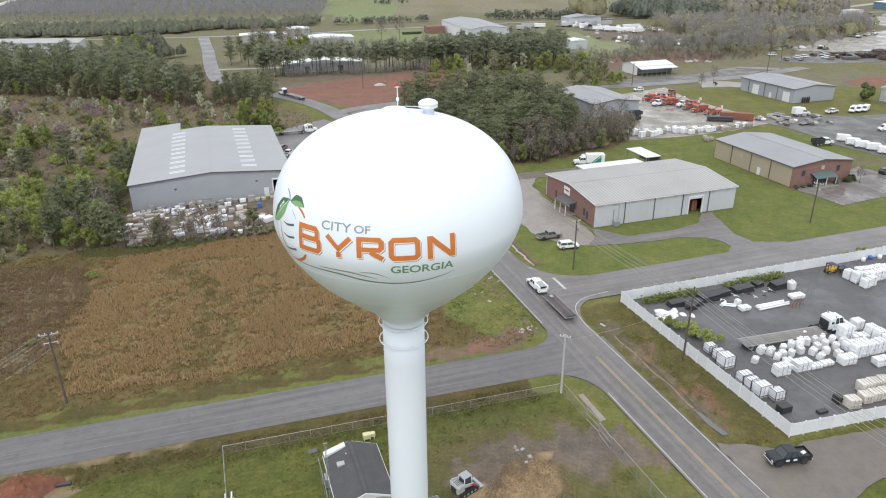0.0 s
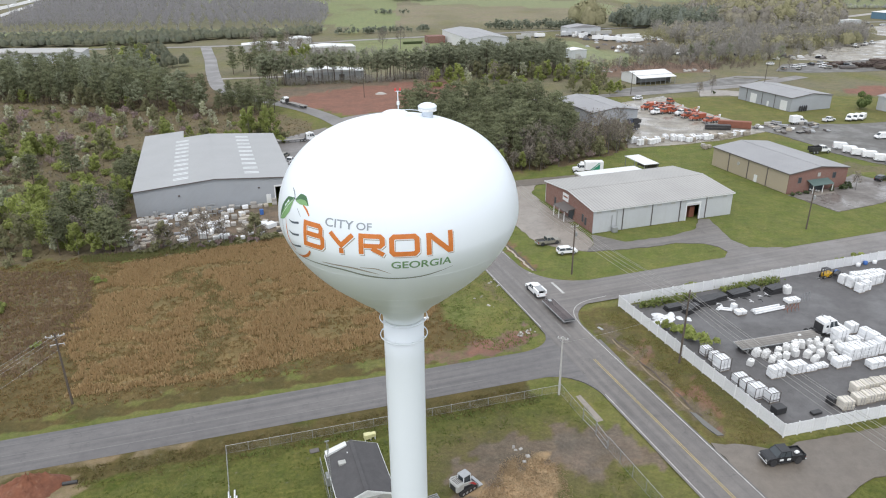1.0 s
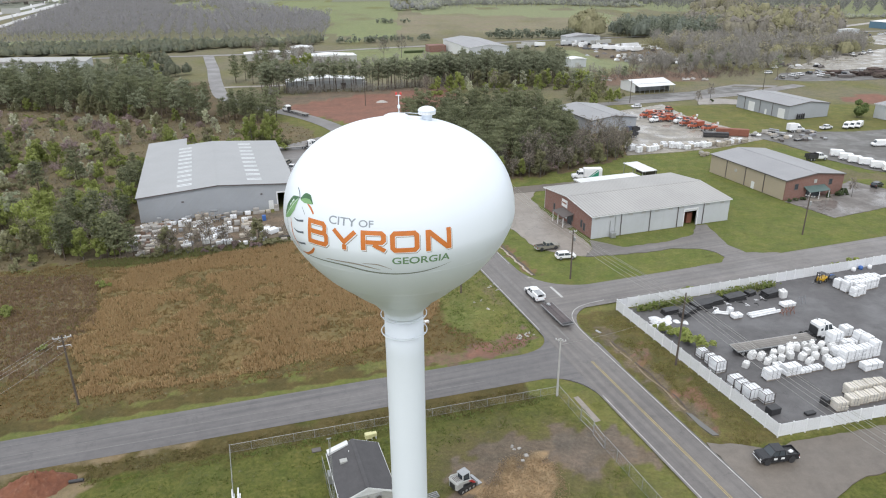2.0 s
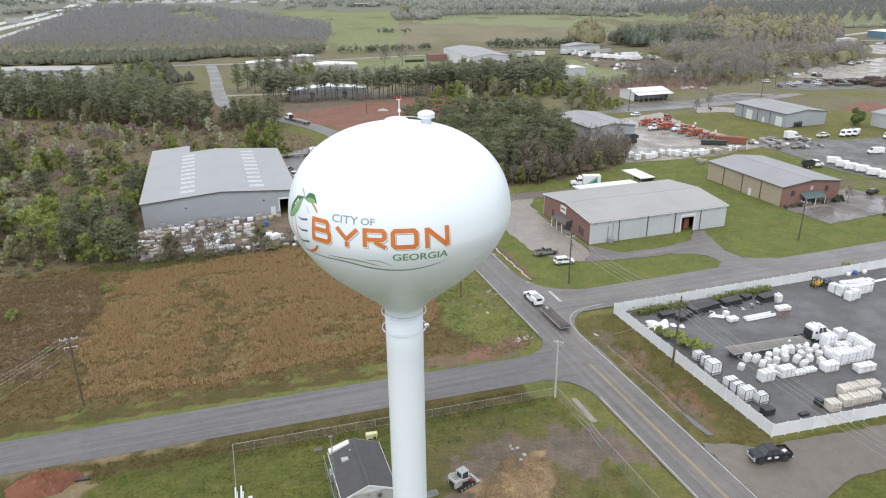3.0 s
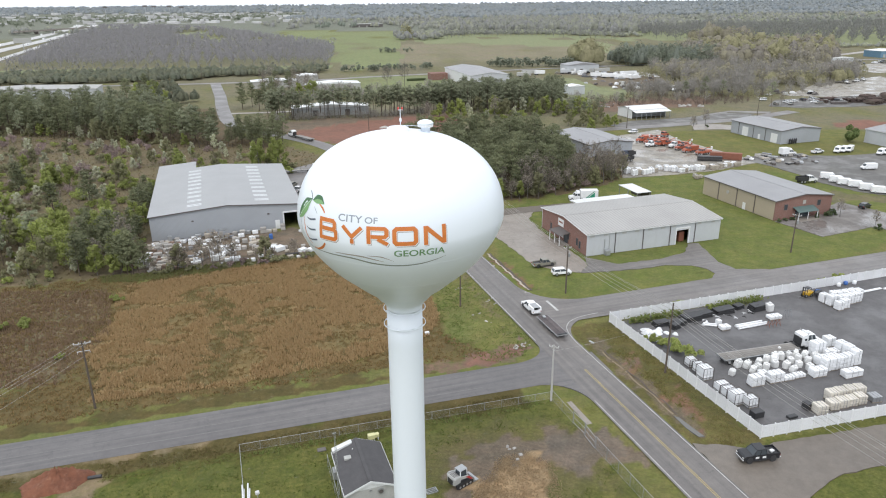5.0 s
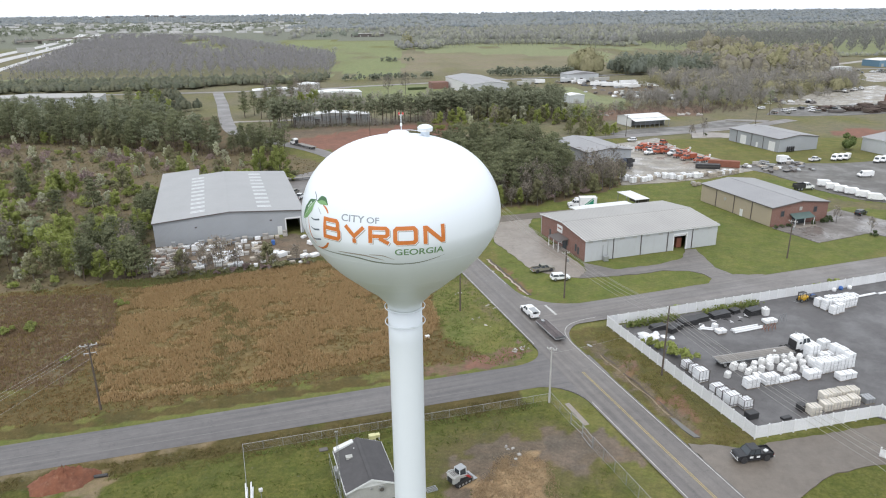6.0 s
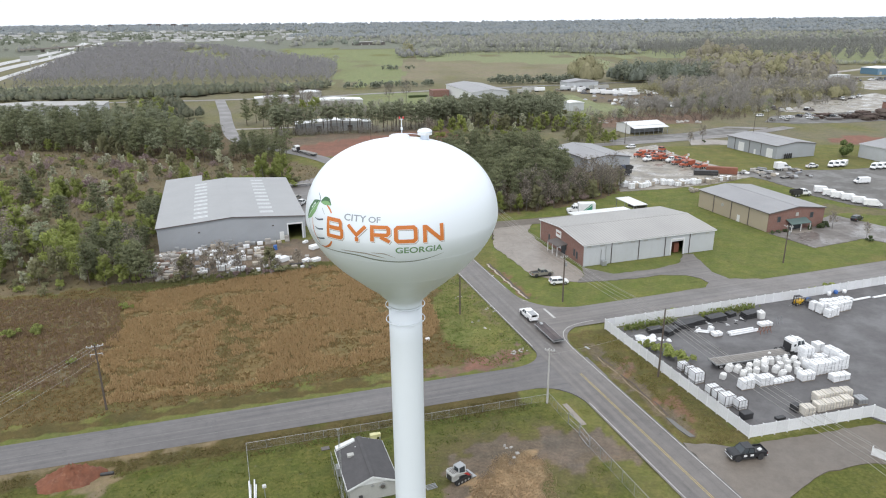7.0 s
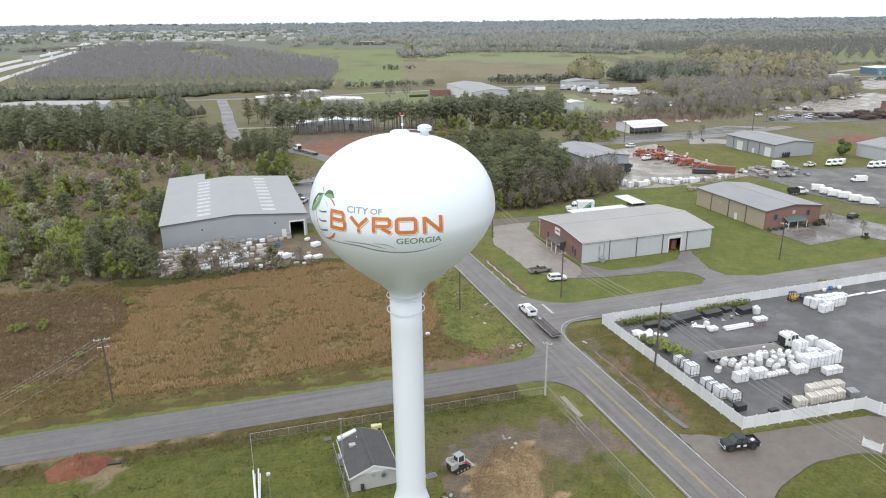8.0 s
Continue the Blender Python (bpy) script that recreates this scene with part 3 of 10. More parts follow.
YARD_VERGE = [(-70, 146), (-62, 146), (-41, 152), (-22, 158), (-2, 157), (2, 162), (-22, 162.5), (-42, 157), (-62, 151), (-72, 150)]
GREEN_TRAIL = [(-38, 97), (-30, 98), (-28, 112), (-33, 126), (-40, 137), (-47, 140), (-50, 136), (-42, 128), (-37, 114)]
LUSH = [(8, 131), (12, 150), (18, 150), (21, 133), (26, 109), (24, 102), (18, 100), (12, 102), (9, 110)]
MUD = [(5, 100), (18, 105), (24.4, 109), (24, 103), (15, 98), (5, 96.5)]
DITCH_RED = [(45.0, 87.2), (47.0, 88.4), (49.2, 76.5), (46.6, 74.6), (45.2, 81.2)]
DITCH_RED_N = [(40.2, 101.2), (43, 101.6), (44.6, 93.6), (42.0, 92.8)]
DITCH_DRY = [(36.5, 108), (40.5, 106), (44, 91), (48, 76), (46.5, 74), (42, 84), (38, 98)]
LOT_DIRT = [(9.4, 74), (15.3, 77), (22.4, 77.5), (31.5, 78), (37, 70), (34, 68), (28, 68.6), (20.5, 69.8), (20.5, 62), (19, 56), (5, 57), (5.6, 65.8)]
TOWER_DRIVE = [(21.6, 75.4), (25, 76.4), (29.2, 77.0), (33.2, 78.8), (34.4, 72.6), (31.4, 70.5), (27, 70.6), (22.9, 70.4), (21.2, 72.4)]
NORTH_DITCH = [(23.6, 153), (26.2, 154), (29.4, 144), (32.2, 133), (30.6, 131), (28.2, 137), (26.6, 144)]
STRAW = [(14.1, 72), (18.5, 73.2), (21.5, 69.6), (21, 60), (17, 56), (9, 58), (9.8, 65.4), (12.4, 68.3)]
GREY_YARD = [(-70, 148), (-70, 180), (-20, 184), (-17, 160), (-33, 154)]
JUNK = [(136, 606), (188, 604), (226, 575), (214, 530), (222, 500), (214, 462), (172, 474), (150, 520), (168, 556)]
JUNK_GRASS = [(108, 436), (150, 432), (176, 470), (150, 520), (150, 560), (100, 560), (110, 480)]
TRACK = [(224, 326), (241, 338), (255, 336), (262, 327), (252, 314), (229, 315)]
PLOUGHED = [(2, 710), (190, 745), (346, 842), (300, 960), (259, 1045), (20, 1031)]
PASTURE = [(-60, 687), (11, 687), (19, 934), (20, 1222), (24, 1490), (-240, 1570), (-190, 1240), (-81, 955)]
ORCH = [(-395, 742), (-292, 738), (-215, 733), (-148, 740), (-81, 734), (-63, 731), (-72, 900), (-80, 1030), (-135, 1120), (-180, 1200), (-285, 1430), (-420, 1700), (-580, 1850), (-745, 1930), (-670, 1690), (-545, 1225), (-432, 866)]
GLADES = [[(-428, 1400), (-368, 1300), (-334, 1350), (-377, 1556), (-438, 1600)], [(-340, 1240), (-262, 1110), (-246, 1200), (-320, 1320)], [(-230, 1150), (-190, 1080), (-180, 1140), (-215, 1210)]]
WEST_GREEN = [(9, 119), (12, 123), (15.5, 122), (18, 117), (18, 111.5), (13.8, 109), (10, 112)]
WEST_RED = [(11, 100), (16, 103.5), (22, 106), (25, 104.5), (20.5, 100), (11, 97.5)]
WEST_BARE = [(12, 158.5), (16.4, 143.4), (20.2, 125.6), (23.0, 112.5), (25.6, 106.8), (24.0, 107.5), (21.6, 112.4), (18.6, 125), (14.8, 142), (10.4, 157.5)]
VAN_TRACK = [(136, 199), (148, 207), (156, 203), (168, 193), (160, 188), (150, 194), (140, 193)]
TURF = [(400, 1030), (500, 985), (668, 890), (1000, 840), (1500, 900), (1500, 1300), (900, 1420), (600, 1400), (440, 1320)]
ROW_TURF = [(40, 1120), (155, 1185), (251, 1160), (363, 1050), (420, 1130), (270, 1280), (150, 1310), (40, 1260)]
SAPLINGS = [(-380, 652), (-320, 664), (-213, 660), (-120, 672), (-58, 682), (-60, 726), (-215, 728), (-400, 732)]
STRIP_G = [(41, 1172), (189, 1148), (291, 1104), (316, 1002), (282, 882), (263, 891), (250, 842), (263, 784), (302, 744), (325, 800), (292, 856), (232, 928), (150, 998), (36, 1076)]
MEADOW = [(-36, 470), (44, 508), (50, 613), (-36, 586)]


def axis_lines(lo, hi, step, reach_lo, reach_hi, grow=1.065):
    core = list(np.arange(lo, hi + step / 2, step))
    out, s, x = [], step, lo
    while x > reach_lo:
        s *= grow
        x -= s
        out.append(x)
    up, s, x = [], step, hi
    while x < reach_hi:
        s *= grow
        x += s
        up.append(x)
    return np.array(out[::-1] + core + up)


gx = axis_lines(-110, 190, 1.25, -5200, 5200)
gy = axis_lines(40, 245, 1.25, -500, 5300)
GX, GY = np.meshgrid(gx, gy)
WX, WY = GX + 1.6 * waves(GX, GY, 9, 1) + 0.8 * waves(GX, GY, 3.2, 2), GY + 1.6 * waves(GX, GY, 9, 3) + 0.8 * waves(GX, GY, 3.2, 4)
UU, VV = GX * CG + GY * SG, -GX * SG + GY * CG


def trough(dist, half, depth):
    return -depth * np.exp(-(dist / half) ** 2)


far_rise = 20.0 * np.clip((np.hypot(GX, GY) - 2200) / 2700, 0, 1) ** 1.3
GZ = -0.10 + 0.07 * waves(GX, GY, 14, 5) * np.clip(1 - np.hypot(GX, GY - 150) / 400, 0, 1) + far_rise
GZ += trough(UU - 62.6, 1.2, 0.45) * ((VV > 40) & (VV < 90)) * (np.abs(VV - 65) > -1)
GZ += trough(UU - (61.7 + 0.008 * (VV - 120)), 1.0, 0.4) * ((VV > 120) & (VV < 152))
ROAD_A = lambda u: 89.7 - (u + 40) * 0.0377
GZ += trough(VV - (ROAD_A(UU) + 6.2), 1.0, 0.30) * (UU < 44)
GZ += trough(VV - (ROAD_A(UU) - 6.4), 1.0, 0.32) * (UU < 44)
bank = np.clip((6.1 - np.abs(VV - ROAD_A(UU))) / 1.2, 0, 1) * (UU < 52) * (UU > -138)
GZ = GZ * (1 - bank) + 0.012 * bank


def cover(*polys):
    m = np.zeros(GX.shape, bool)
    for p in polys:
        m |= inside(p, WX, WY)
    return m.astype(float)


def cover_far(*polys):
    """The same for far fields, with long wavy edges."""
    fx, fy = GX + 14 * waves(GX, GY, 110, 81) + 5 * waves(GX, GY, 30, 82), GY + 22 * waves(GX, GY, 120, 83) + 6 * waves(GX, GY, 34, 84)
    return np.any([inside(p, fx, fy) for p in polys], axis=0).astype(float)


near = (GY < 300) & (np.abs(GX) < 400)
AREAS = {
    "dry": np.clip(cover(BROWN) * (0.95 + 0.35 * waves(GX, GY, 16, 11)) + cover(FIELD) * 0.22, 0, 1) * (1 - 0.45 * cover(GREEN_TRAIL)),
    "field": cover(FIELD) * np.clip(0.85 + 0.25 * waves(GX, GY, 12, 71), 0, 1),
    "lawn": 0.6 * ((VV > ROAD_A(UU) + 3.6) & (VV < ROAD_A(UU) + 5.9 + 0.4 * waves(GX, GY, 8, 74)) & (UU < 36) & (UU > -140)) + 0.8 * cover([(24, 128), (60, 124), (100, 135), (150, 165), (170, 200), (150, 235), (84, 232), (60, 214), (30, 196)]),
    "brush": np.clip(cover(SCRUB) + cover(BRUSH) * (0.55 + 0.3 * waves(GX, GY, 14, 15)), 0, 1),
    "litter": cover(WOODS, MIDWOOD),
    "sand": 0.75 * cover([(-49, 68), (-45, 67.4), (-41.5, 69.5), (-41.4, 73), (-44, 74.5)]) + 0.66 * ((VV < ROAD_A(UU) - 3.4) & (VV > ROAD_A(UU) - 5.0 + 0.6 * waves(GX, GY, 7, 73)) & (UU > -46) & (UU < -8)),
    "clay": np.clip(cover(RED_LOT, TRACK) + 0.42 * cover(RED_BAND) + 0.62 * cover(DITCH_RED) + 0.5 * cover(DITCH_RED_N) + 0.55 * cover(NORTH_DITCH) + 0.42 * cover(MUD) + 0.28 * cover(WEST_RED), 0, 1),
    "verge": ((VV < ROAD_A(UU) - 3.5) & (VV + 1.2 * waves(GX, GY, 8, 31) > ROAD_A(UU) - 10.5) & (UU < 42) & (UU > -150)).astype(float) + 0.95 * ((VV > ROAD_A(UU) + 5.8) & (VV < ROAD_A(UU) + 8.6 + 1.5 * waves(GX, GY, 9, 72)) & (UU < 30)) + 0.62 * ((UU > 59.8) & (UU < 71) & (VV > 57) & (VV < 101)),
    "lush": np.clip(0.6 * ((VV < ROAD_A(UU) - 8) & (UU < 46) & (UU > -120)) + 0.6 * ((UU > 59.8) & (VV < 57)) + 0.5 * (waves(GX, GY, 11, 12) > 1.15) * near, 0, 1),
    "dirt": np.clip(cover(LOT_DIRT, GREY_YARD, RED_BAND, FRINGE) + 0.7 * cover(JUNK) + 0.62 * cover(DITCH_DRY, MUD) + 0.5 * cover(WEST_BARE, WEST_RED) + 0.55 * cover(VAN_TRACK), 0, 1),
    "worn": 0.85 * np.clip(1.6 - np.hypot((WX - 17) / 13, (WY - 71) / 8), 0, 1) * (VV < ROAD_A(UU) - 9) * (UU < 45.5),
    "weeds": 0.75 * cover(YARD_VERGE, WEST_GREEN) * np.clip(0.8 + 0.5 * waves(GX, GY, 7, 75), 0, 1),
    "tar": cover(TOWER_DRIVE),
    "straw": cover(STRAW),
    "rough": np.clip(0.85 + 0.4 * waves(GX, GY, 60, 61), 0, 1) * (GY > 335 - 0.1 * GX) * (GY < 1200),
    "plough": cover_far(PLOUGHED) * np.clip(0.75 + 0.45 * waves(GX, GY, 90, 63), 0, 1),
    "pasture": cover_far(PASTURE, MEADOW) * np.clip(0.85 + 0.4 * waves(GX, GY, 80, 64), 0, 1),
    "orchard_floor": cover(ORCH) * (1 - cover(*GLADES)) * np.clip(0.75 + 0.3 * waves(GX, GY, 40, 65), 0, 1),
    "turf": cover(TURF, ROW_TURF, SAPLINGS, STRIP_G, JUNK_GRASS, *GLADES) * np.clip(0.9 + 0.3 * waves(GX, GY, 50, 66), 0, 1),
    # Grows with distance and brings in the haze-coloured far ground.
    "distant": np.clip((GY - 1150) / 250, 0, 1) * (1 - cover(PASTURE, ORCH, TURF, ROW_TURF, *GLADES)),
}
ny, nx = GX.shape
idx = np.arange(nx * ny).reshape(ny, nx)
quads = np.stack([idx[:-1, :-1], idx[:-1, 1:], idx[1:, 1:], idx[1:, :-1]], -1).reshape(-1, 4)


def ground_shader():
    m, nodes, links, bsdf = shader("ground_cover")

    def area(name, soft=0.25):
        at = nodes.new("ShaderNodeAttribute")
        at.attribute_name = name
        jitter = noise_node(nodes, links, 0.9, 5, 0.7)
        s = math_node(nodes, links, "ADD", at.outputs["Fac"], math_node(nodes, links, "MULTIPLY", math_node(nodes, links, "SUBTRACT", jitter, 0.5), 1.1))
        return ramp(nodes, links, s, 0.5 - soft, 0.5 + soft)

    huge = noise_node(nodes, links, 0.035, 4, 0.6)
    mid = noise_node(nodes, links, 0.22, 6, 0.7)
    fine = noise_node(nodes, links, 1.7, 6, 0.75)
    blades = noise_node(nodes, links, 9.0, 3, 0.7)

    def two(a, b, fac, lo=0.38, hi=0.62):
        return blend(nodes, links, ramp(nodes, links, fac, lo, hi), a, b)

    col = two((0.130, 0.148, 0.044), (0.170, 0.162, 0.064), mid)
    col = blend(nodes, links, ramp(nodes, links, noise_node(nodes, links, 0.55, 6, 0.75), 0.5, 0.7, (0, 0, 0), (0.55, 0.55, 0.55)), col, (0.165, 0.142, 0.07))
    col = blend(nodes, links, ramp(nodes, links, noise_node(nodes, links, 0.38, 6, 0.75), 0.56, 0.72, (0, 0, 0), (0.7, 0.7, 0.7)), col, (0.085, 0.112, 0.026))
    col = blend(nodes, links, ramp(nodes, links, huge, 0.45, 0.65, (0, 0, 0), (0.5, 0.5, 0.5)), col, (0.128, 0.12, 0.05))
    layers = (
        # The rough tone is lifted and cooled a little for haze.
        ("rough", two((0.160, 0.156, 0.102), (0.184, 0.163, 0.119), mid), 0.4),
        ("lawn", two((0.112, 0.143, 0.038), (0.148, 0.160, 0.056), mid), 0.4),
        ("field", two((0.105, 0.082, 0.037), (0.132, 0.097, 0.048), mid), 0.3),
        ("dry", two((0.190, 0.138, 0.070), (0.148, 0.122, 0.058), mid, 0.42, 0.66), 0.3),
        ("verge", two((0.086, 0.074, 0.030), (0.110, 0.088, 0.040), mid), 0.3),
        ("brush", two((0.164, 0.130, 0.090), (0.145, 0.125, 0.075), mid), 0.3),
        ("litter", two((0.115, 0.09, 0.06), (0.14, 0.108, 0.07), fine), 0.3),
        ("lush", two((0.068, 0.092, 0.018), (0.100, 0.104, 0.028), fine), 0.3),
        ("weeds", two((0.140, 0.175, 0.048), (0.175, 0.170, 0.072), fine), 0.35),
        ("worn", two((0.148, 0.118, 0.070), (0.132, 0.114, 0.058), mid), 0.5),
        ("dirt", two((0.182, 0.145, 0.115), (0.142, 0.114, 0.092), mid), 0.3),
        ("tar", two((0.142, 0.118, 0.102), (0.172, 0.142, 0.120), mid), 0.3),
        ("sand", two((0.25, 0.195, 0.135), (0.20, 0.16, 0.105), fine), 0.3),
        ("clay", two((0.245, 0.130, 0.105), (0.195, 0.108, 0.088), fine), 0.3),
        ("straw", two((0.37, 0.272, 0.172), (0.30, 0.215, 0.135), fine), 0.25),
        ("plough", two((0.222, 0.190, 0.145), (0.208, 0.196, 0.130), huge), 0.3),
        ("pasture", two((0.185, 0.222, 0.108), (0.208, 0.222, 0.125), mid), 0.3),
        ("orchard_floor", two((0.145, 0.140, 0.105), (0.165, 0.170, 0.105), mid), 0.4),
        ("turf", two((0.205, 0.232, 0.132), (0.225, 0.242, 0.148), mid), 0.3),
        # Haze over the far ground, painted as a pale grey cover.
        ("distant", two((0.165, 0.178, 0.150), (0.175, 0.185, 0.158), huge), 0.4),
    )
    for name, tone, soft in layers:
        col = blend(nodes, links, area(name, soft), col, tone)
    col = blend(nodes, links, 1.0, col, ramp(nodes, links, noise_node(nodes, links, 0.13, 5, 0.7), 0.36, 0.64, (0.86, 0.90, 0.90), (1.12, 1.06, 1.02)), "MULTIPLY")
    col = blend(nodes, links, 1.0, col, ramp(nodes, links, noise_node(nodes, links, 0.42, 6, 0.75), 0.34, 0.66, (0.84, 0.86, 0.84), (1.14, 1.12, 1.08)), "MULTIPLY")
    col = blend(nodes, links, 1.0, col, ramp(nodes, links, fine, 0.25, 0.75, (0.70, 0.70, 0.68), (1.24, 1.24, 1.22)), "MULTIPLY")
    col = blend(nodes, links, 1.0, col, ramp(nodes, links, blades, 0.25, 0.75, (0.70, 0.70, 0.70), (1.24, 1.24, 1.24)), "MULTIPLY")
    links.new(col, bsdf.inputs["Base Color"])
    bsdf.inputs["Roughness"].default_value = 0.95
    bsdf.inputs["Specular IOR Level"].default_value = 0.15
    bump_to(nodes, links, bsdf, fine, 0.5, 0.25)
    return m


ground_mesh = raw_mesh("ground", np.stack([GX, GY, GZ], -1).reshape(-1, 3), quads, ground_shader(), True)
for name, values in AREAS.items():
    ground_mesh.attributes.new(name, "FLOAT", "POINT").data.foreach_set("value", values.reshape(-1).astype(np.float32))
thing("ground", 0, 0, 0, 0, "mown grass, dry field and scrub ground to the horizon", "ground", kind="structure", mesh=ground_mesh)


# ---- roads ----
def ribbon(pts, width, z):
    """A band of even width along a line of places."""
    p = np.array(pts, float)
    d = np.gradient(p, axis=0)
    d /= np.linalg.norm(d, axis=1)[:, None]
    n = np.stack([-d[:, 1], d[:, 0]], 1)
    a, b = p + n * width / 2, p - n * width / 2
    m = Mesh()
    for i in range(len(p) - 1):
        m.add([(*a[i], z), (*b[i], z), (*b[i + 1], z), (*a[i + 1], z)], [(0, 1, 2, 3)])
    return m


def curve_line(pts, steps=8):
    """A smooth line through the given places."""
    p = [np.array(q, float) for q in pts]
    p = [2 * p[0] - p[1]] + p + [2 * p[-1] - p[-2]]
    out = []
    for i in range(1, len(p) - 2):
        for k in range(steps):
            t = k / steps
            out.append(0.5 * (2 * p[i] + (p[i + 1] - p[i - 1]) * t + (2 * p[i - 1] - 5 * p[i] + 4 * p[i + 1] - p[i + 2]) * t * t + (3 * p[i] - p[i - 1] - 3 * p[i + 1] + p[i + 2]) * t ** 3))
    out.append(p[-2])
    return [tuple(q) for q in out]


def plate(pts, z, thick=0.25):
    m = Mesh()
    m.prism(pts, z - thick, z)
    return m


def road(name, shape, material, label, category="road"):
    return solid(name, shape, material, 0, 0, 0, 0, label, category, kind="structure")


MAIN_U, HALF = 55.7, 3.95
main_pts = [uv(MAIN_U, v) for v in range(-40, 240, 10)] + curve_line([uv(MAIN_U, 240), (-20.5, 283), (-28.5, 299), (-40, 316), (-55, 332), (-72, 349), (-83.5, 364), (-92.5, 385), (-105.6, 432), (-119.5, 488), (-127, 515), (-142, 570)])
road("main_road", ribbon(main_pts[:29], 2 * HALF, 0.06), ASPH_B, "worn grey two-lane asphalt main road with faded lines")
road("main_road", ribbon(main_pts[28:], 2 * HALF, 0.06), ASPH_F, "bend of the grey main road towards the far stores")
road("side_road", ribbon([uv(u, ROAD_A(u)) for u in range(-140, 61, 10)], 8.2, 0.05), ASPH_S, "plain worn grey asphalt side road without lines")
road("ditch_bed", ribbon([uv(62.55 + 0.2 * math.sin(v * 0.7), v) for v in range(68, 96, 1)], 0.30, -0.43), SAND, "washed sandy bed of the ditch beside the main road", "ditch")
road("ditch_bed", ribbon([uv(63.15 + 0.22 * math.sin(v * 0.9), v) for v in range(66, 95, 1)], 0.30, -0.40), MUD_D, "dark wet earth in the ditch beside the main road", "ditch")
road("ditch_water", plate([uv(62.1, 67.4), uv(62.7, 66.8), uv(62.9, 64), uv(63.2, 61.2), uv(62.3, 61.4), uv(61.9, 64)], -0.34, 0.3), WATER, "grey standing water in the ditch", "water")
road("cross_street", ribbon([uv(u, 107.6) for u in range(58, 330, 12)], 9.4, 0.052), ASPH, "pale grey asphalt cross street beside the white fence")
road("store_lane", ribbon(curve_line([(-96, 406), (-84, 407.5), (-70, 408.5), (-52, 412)]), 5.0, 0.03), CONC, "pale lane from the main road to the low sheds")
road("back_street", ribbon([(-14, 283), (5, 300), (40, 314), (90, 326), (140, 336), (190, 350), (230, 372)], 8.0, 0.04), ASPH, "grey asphalt street behind the sheds")
road("country_road", ribbon(curve_line([(-600, 520), (-400, 550), (-226, 564), (-146, 568), (-65, 580), (-23, 596), (37, 615), (107, 635), (164, 648), (300, 672), (700, 690)]), 8.0, 0.04), ASPH, "distant grey country road")


def fillet(name, corner, start, end, material):
    """The paved corner between two roads, with its rounded edge."""
    c, a, b = (np.array(uv(*p)) for p in (corner, start, end))
    arc = [tuple((1 - t) ** 2 * a + 2 * t * (1 - t) * c + t * t * b) for t in np.linspace(0, 1, 12)]
    inner = c + (c - (a + b) / 2) * 0.6
    return road(name, plate([tuple(inner)] + arc, 0.056), material, "rounded asphalt corner of the junction", "road corner")


road("lot_road", ribbon(curve_line([(-21, 287), (-14, 294), (-4, 299.5), (12, 306), (30, 312)]), 7.0, 0.05), ASPH, "grey side street past the red clay lot")
fillet("junction_corner", (59.4, 104.2), (59.5, 93), (71, 104.1), ASPH)
fillet("junction_corner", (59.4, 112.2), (59.5, 127), (74, 112.0), ASPH)
fillet("junction_corner", (51.9, 90.4), (51.9, 97), (44, 90.6), ASPH_S)
fillet("junction_corner", (51.9, 82.4), (51.9, 73.5), (43.5, 82.6), ASPH_S)


def road_line(pts, width, material, label):
    return solid("road_line", ribbon(pts, width, 0.066), material, 0, 0, 0, 0, label, "road marking", "painted road lines", "structure")


for off in (-0.14, 0.14):
    road_line([uv(MAIN_U + off, v) for v in range(-40, 86, 6)] + [uv(MAIN_U + off, 84.6)], 0.10, LINE_Y, "faded double yellow centre line")
road_line([uv(MAIN_U - 3.55, v) for v in range(-40, 62, 6)] + [uv(MAIN_U - 3.55, 75)], 0.13, LINE_W, "worn white edge line")
road_line([uv(MAIN_U + 3.6, v) for v in range(-40, 92, 6)] + curve_line([uv(MAIN_U + 3.6, 92.5), uv(MAIN_U + 3.68, 95.5), uv(60.0, 99.2), uv(61.2, 101.6), uv(63.2, 103.3), uv(66.0, 104.2), uv(70, 104.6)], 6), 0.14, LINE_W, "worn white edge line")
road_line([uv(MAIN_U - 3.6, v) for v in (97.5, 110, 130, 160, 190, 220, 238)], 0.13, LINE_W, "worn white edge line")
road_line([uv(MAIN_U + 3.6, v) for v in (128, 150, 180, 210, 238)], 0.13, LINE_W, "worn white edge line")
# Wheel-track sheen painted as strips a little paler than the asphalt.
for v0, v1 in ((92.6, 98.4), (106, 117), (118, 128), (131, 141), (146, 156), (162, 172)):
    road_line([uv(MAIN_U - 0.1, v0), uv(MAIN_U - 0.1, v1)], 0.30, LINE_F, "pale centre line with wheel-track sheen painted in")
road_line([uv(62.6, 108.4), uv(62.6, 113.8)], 0.55, LINE_W, "white stop line across the lane")


for off, wd in ((-1.9, 0.12), (0.15, 0.10), (2.6, 0.08)):
    road_line([uv(u, ROAD_A(u) + off) for u in range(-140, 44, 8)], wd, LINE_F, "faint pale wheel-worn line on the side road")


def ragged(pts, step=1.6, amp=0.28, seed=1):
    """The same outline with short uneven edges."""
    r = random.Random(seed)
    out = []
    for (x0, y0), (x1, y1) in zip(pts, pts[1:] + pts[:1]):
        n = max(1, int(math.hypot(x1 - x0, y1 - y0) / step))
        for i in range(n):
            k = 0 if i == 0 else amp
            out.append((x0 + (x1 - x0) * i / n + r.uniform(-k, k), y0 + (y1 - y0) * i / n + r.uniform(-k, k)))
    return out


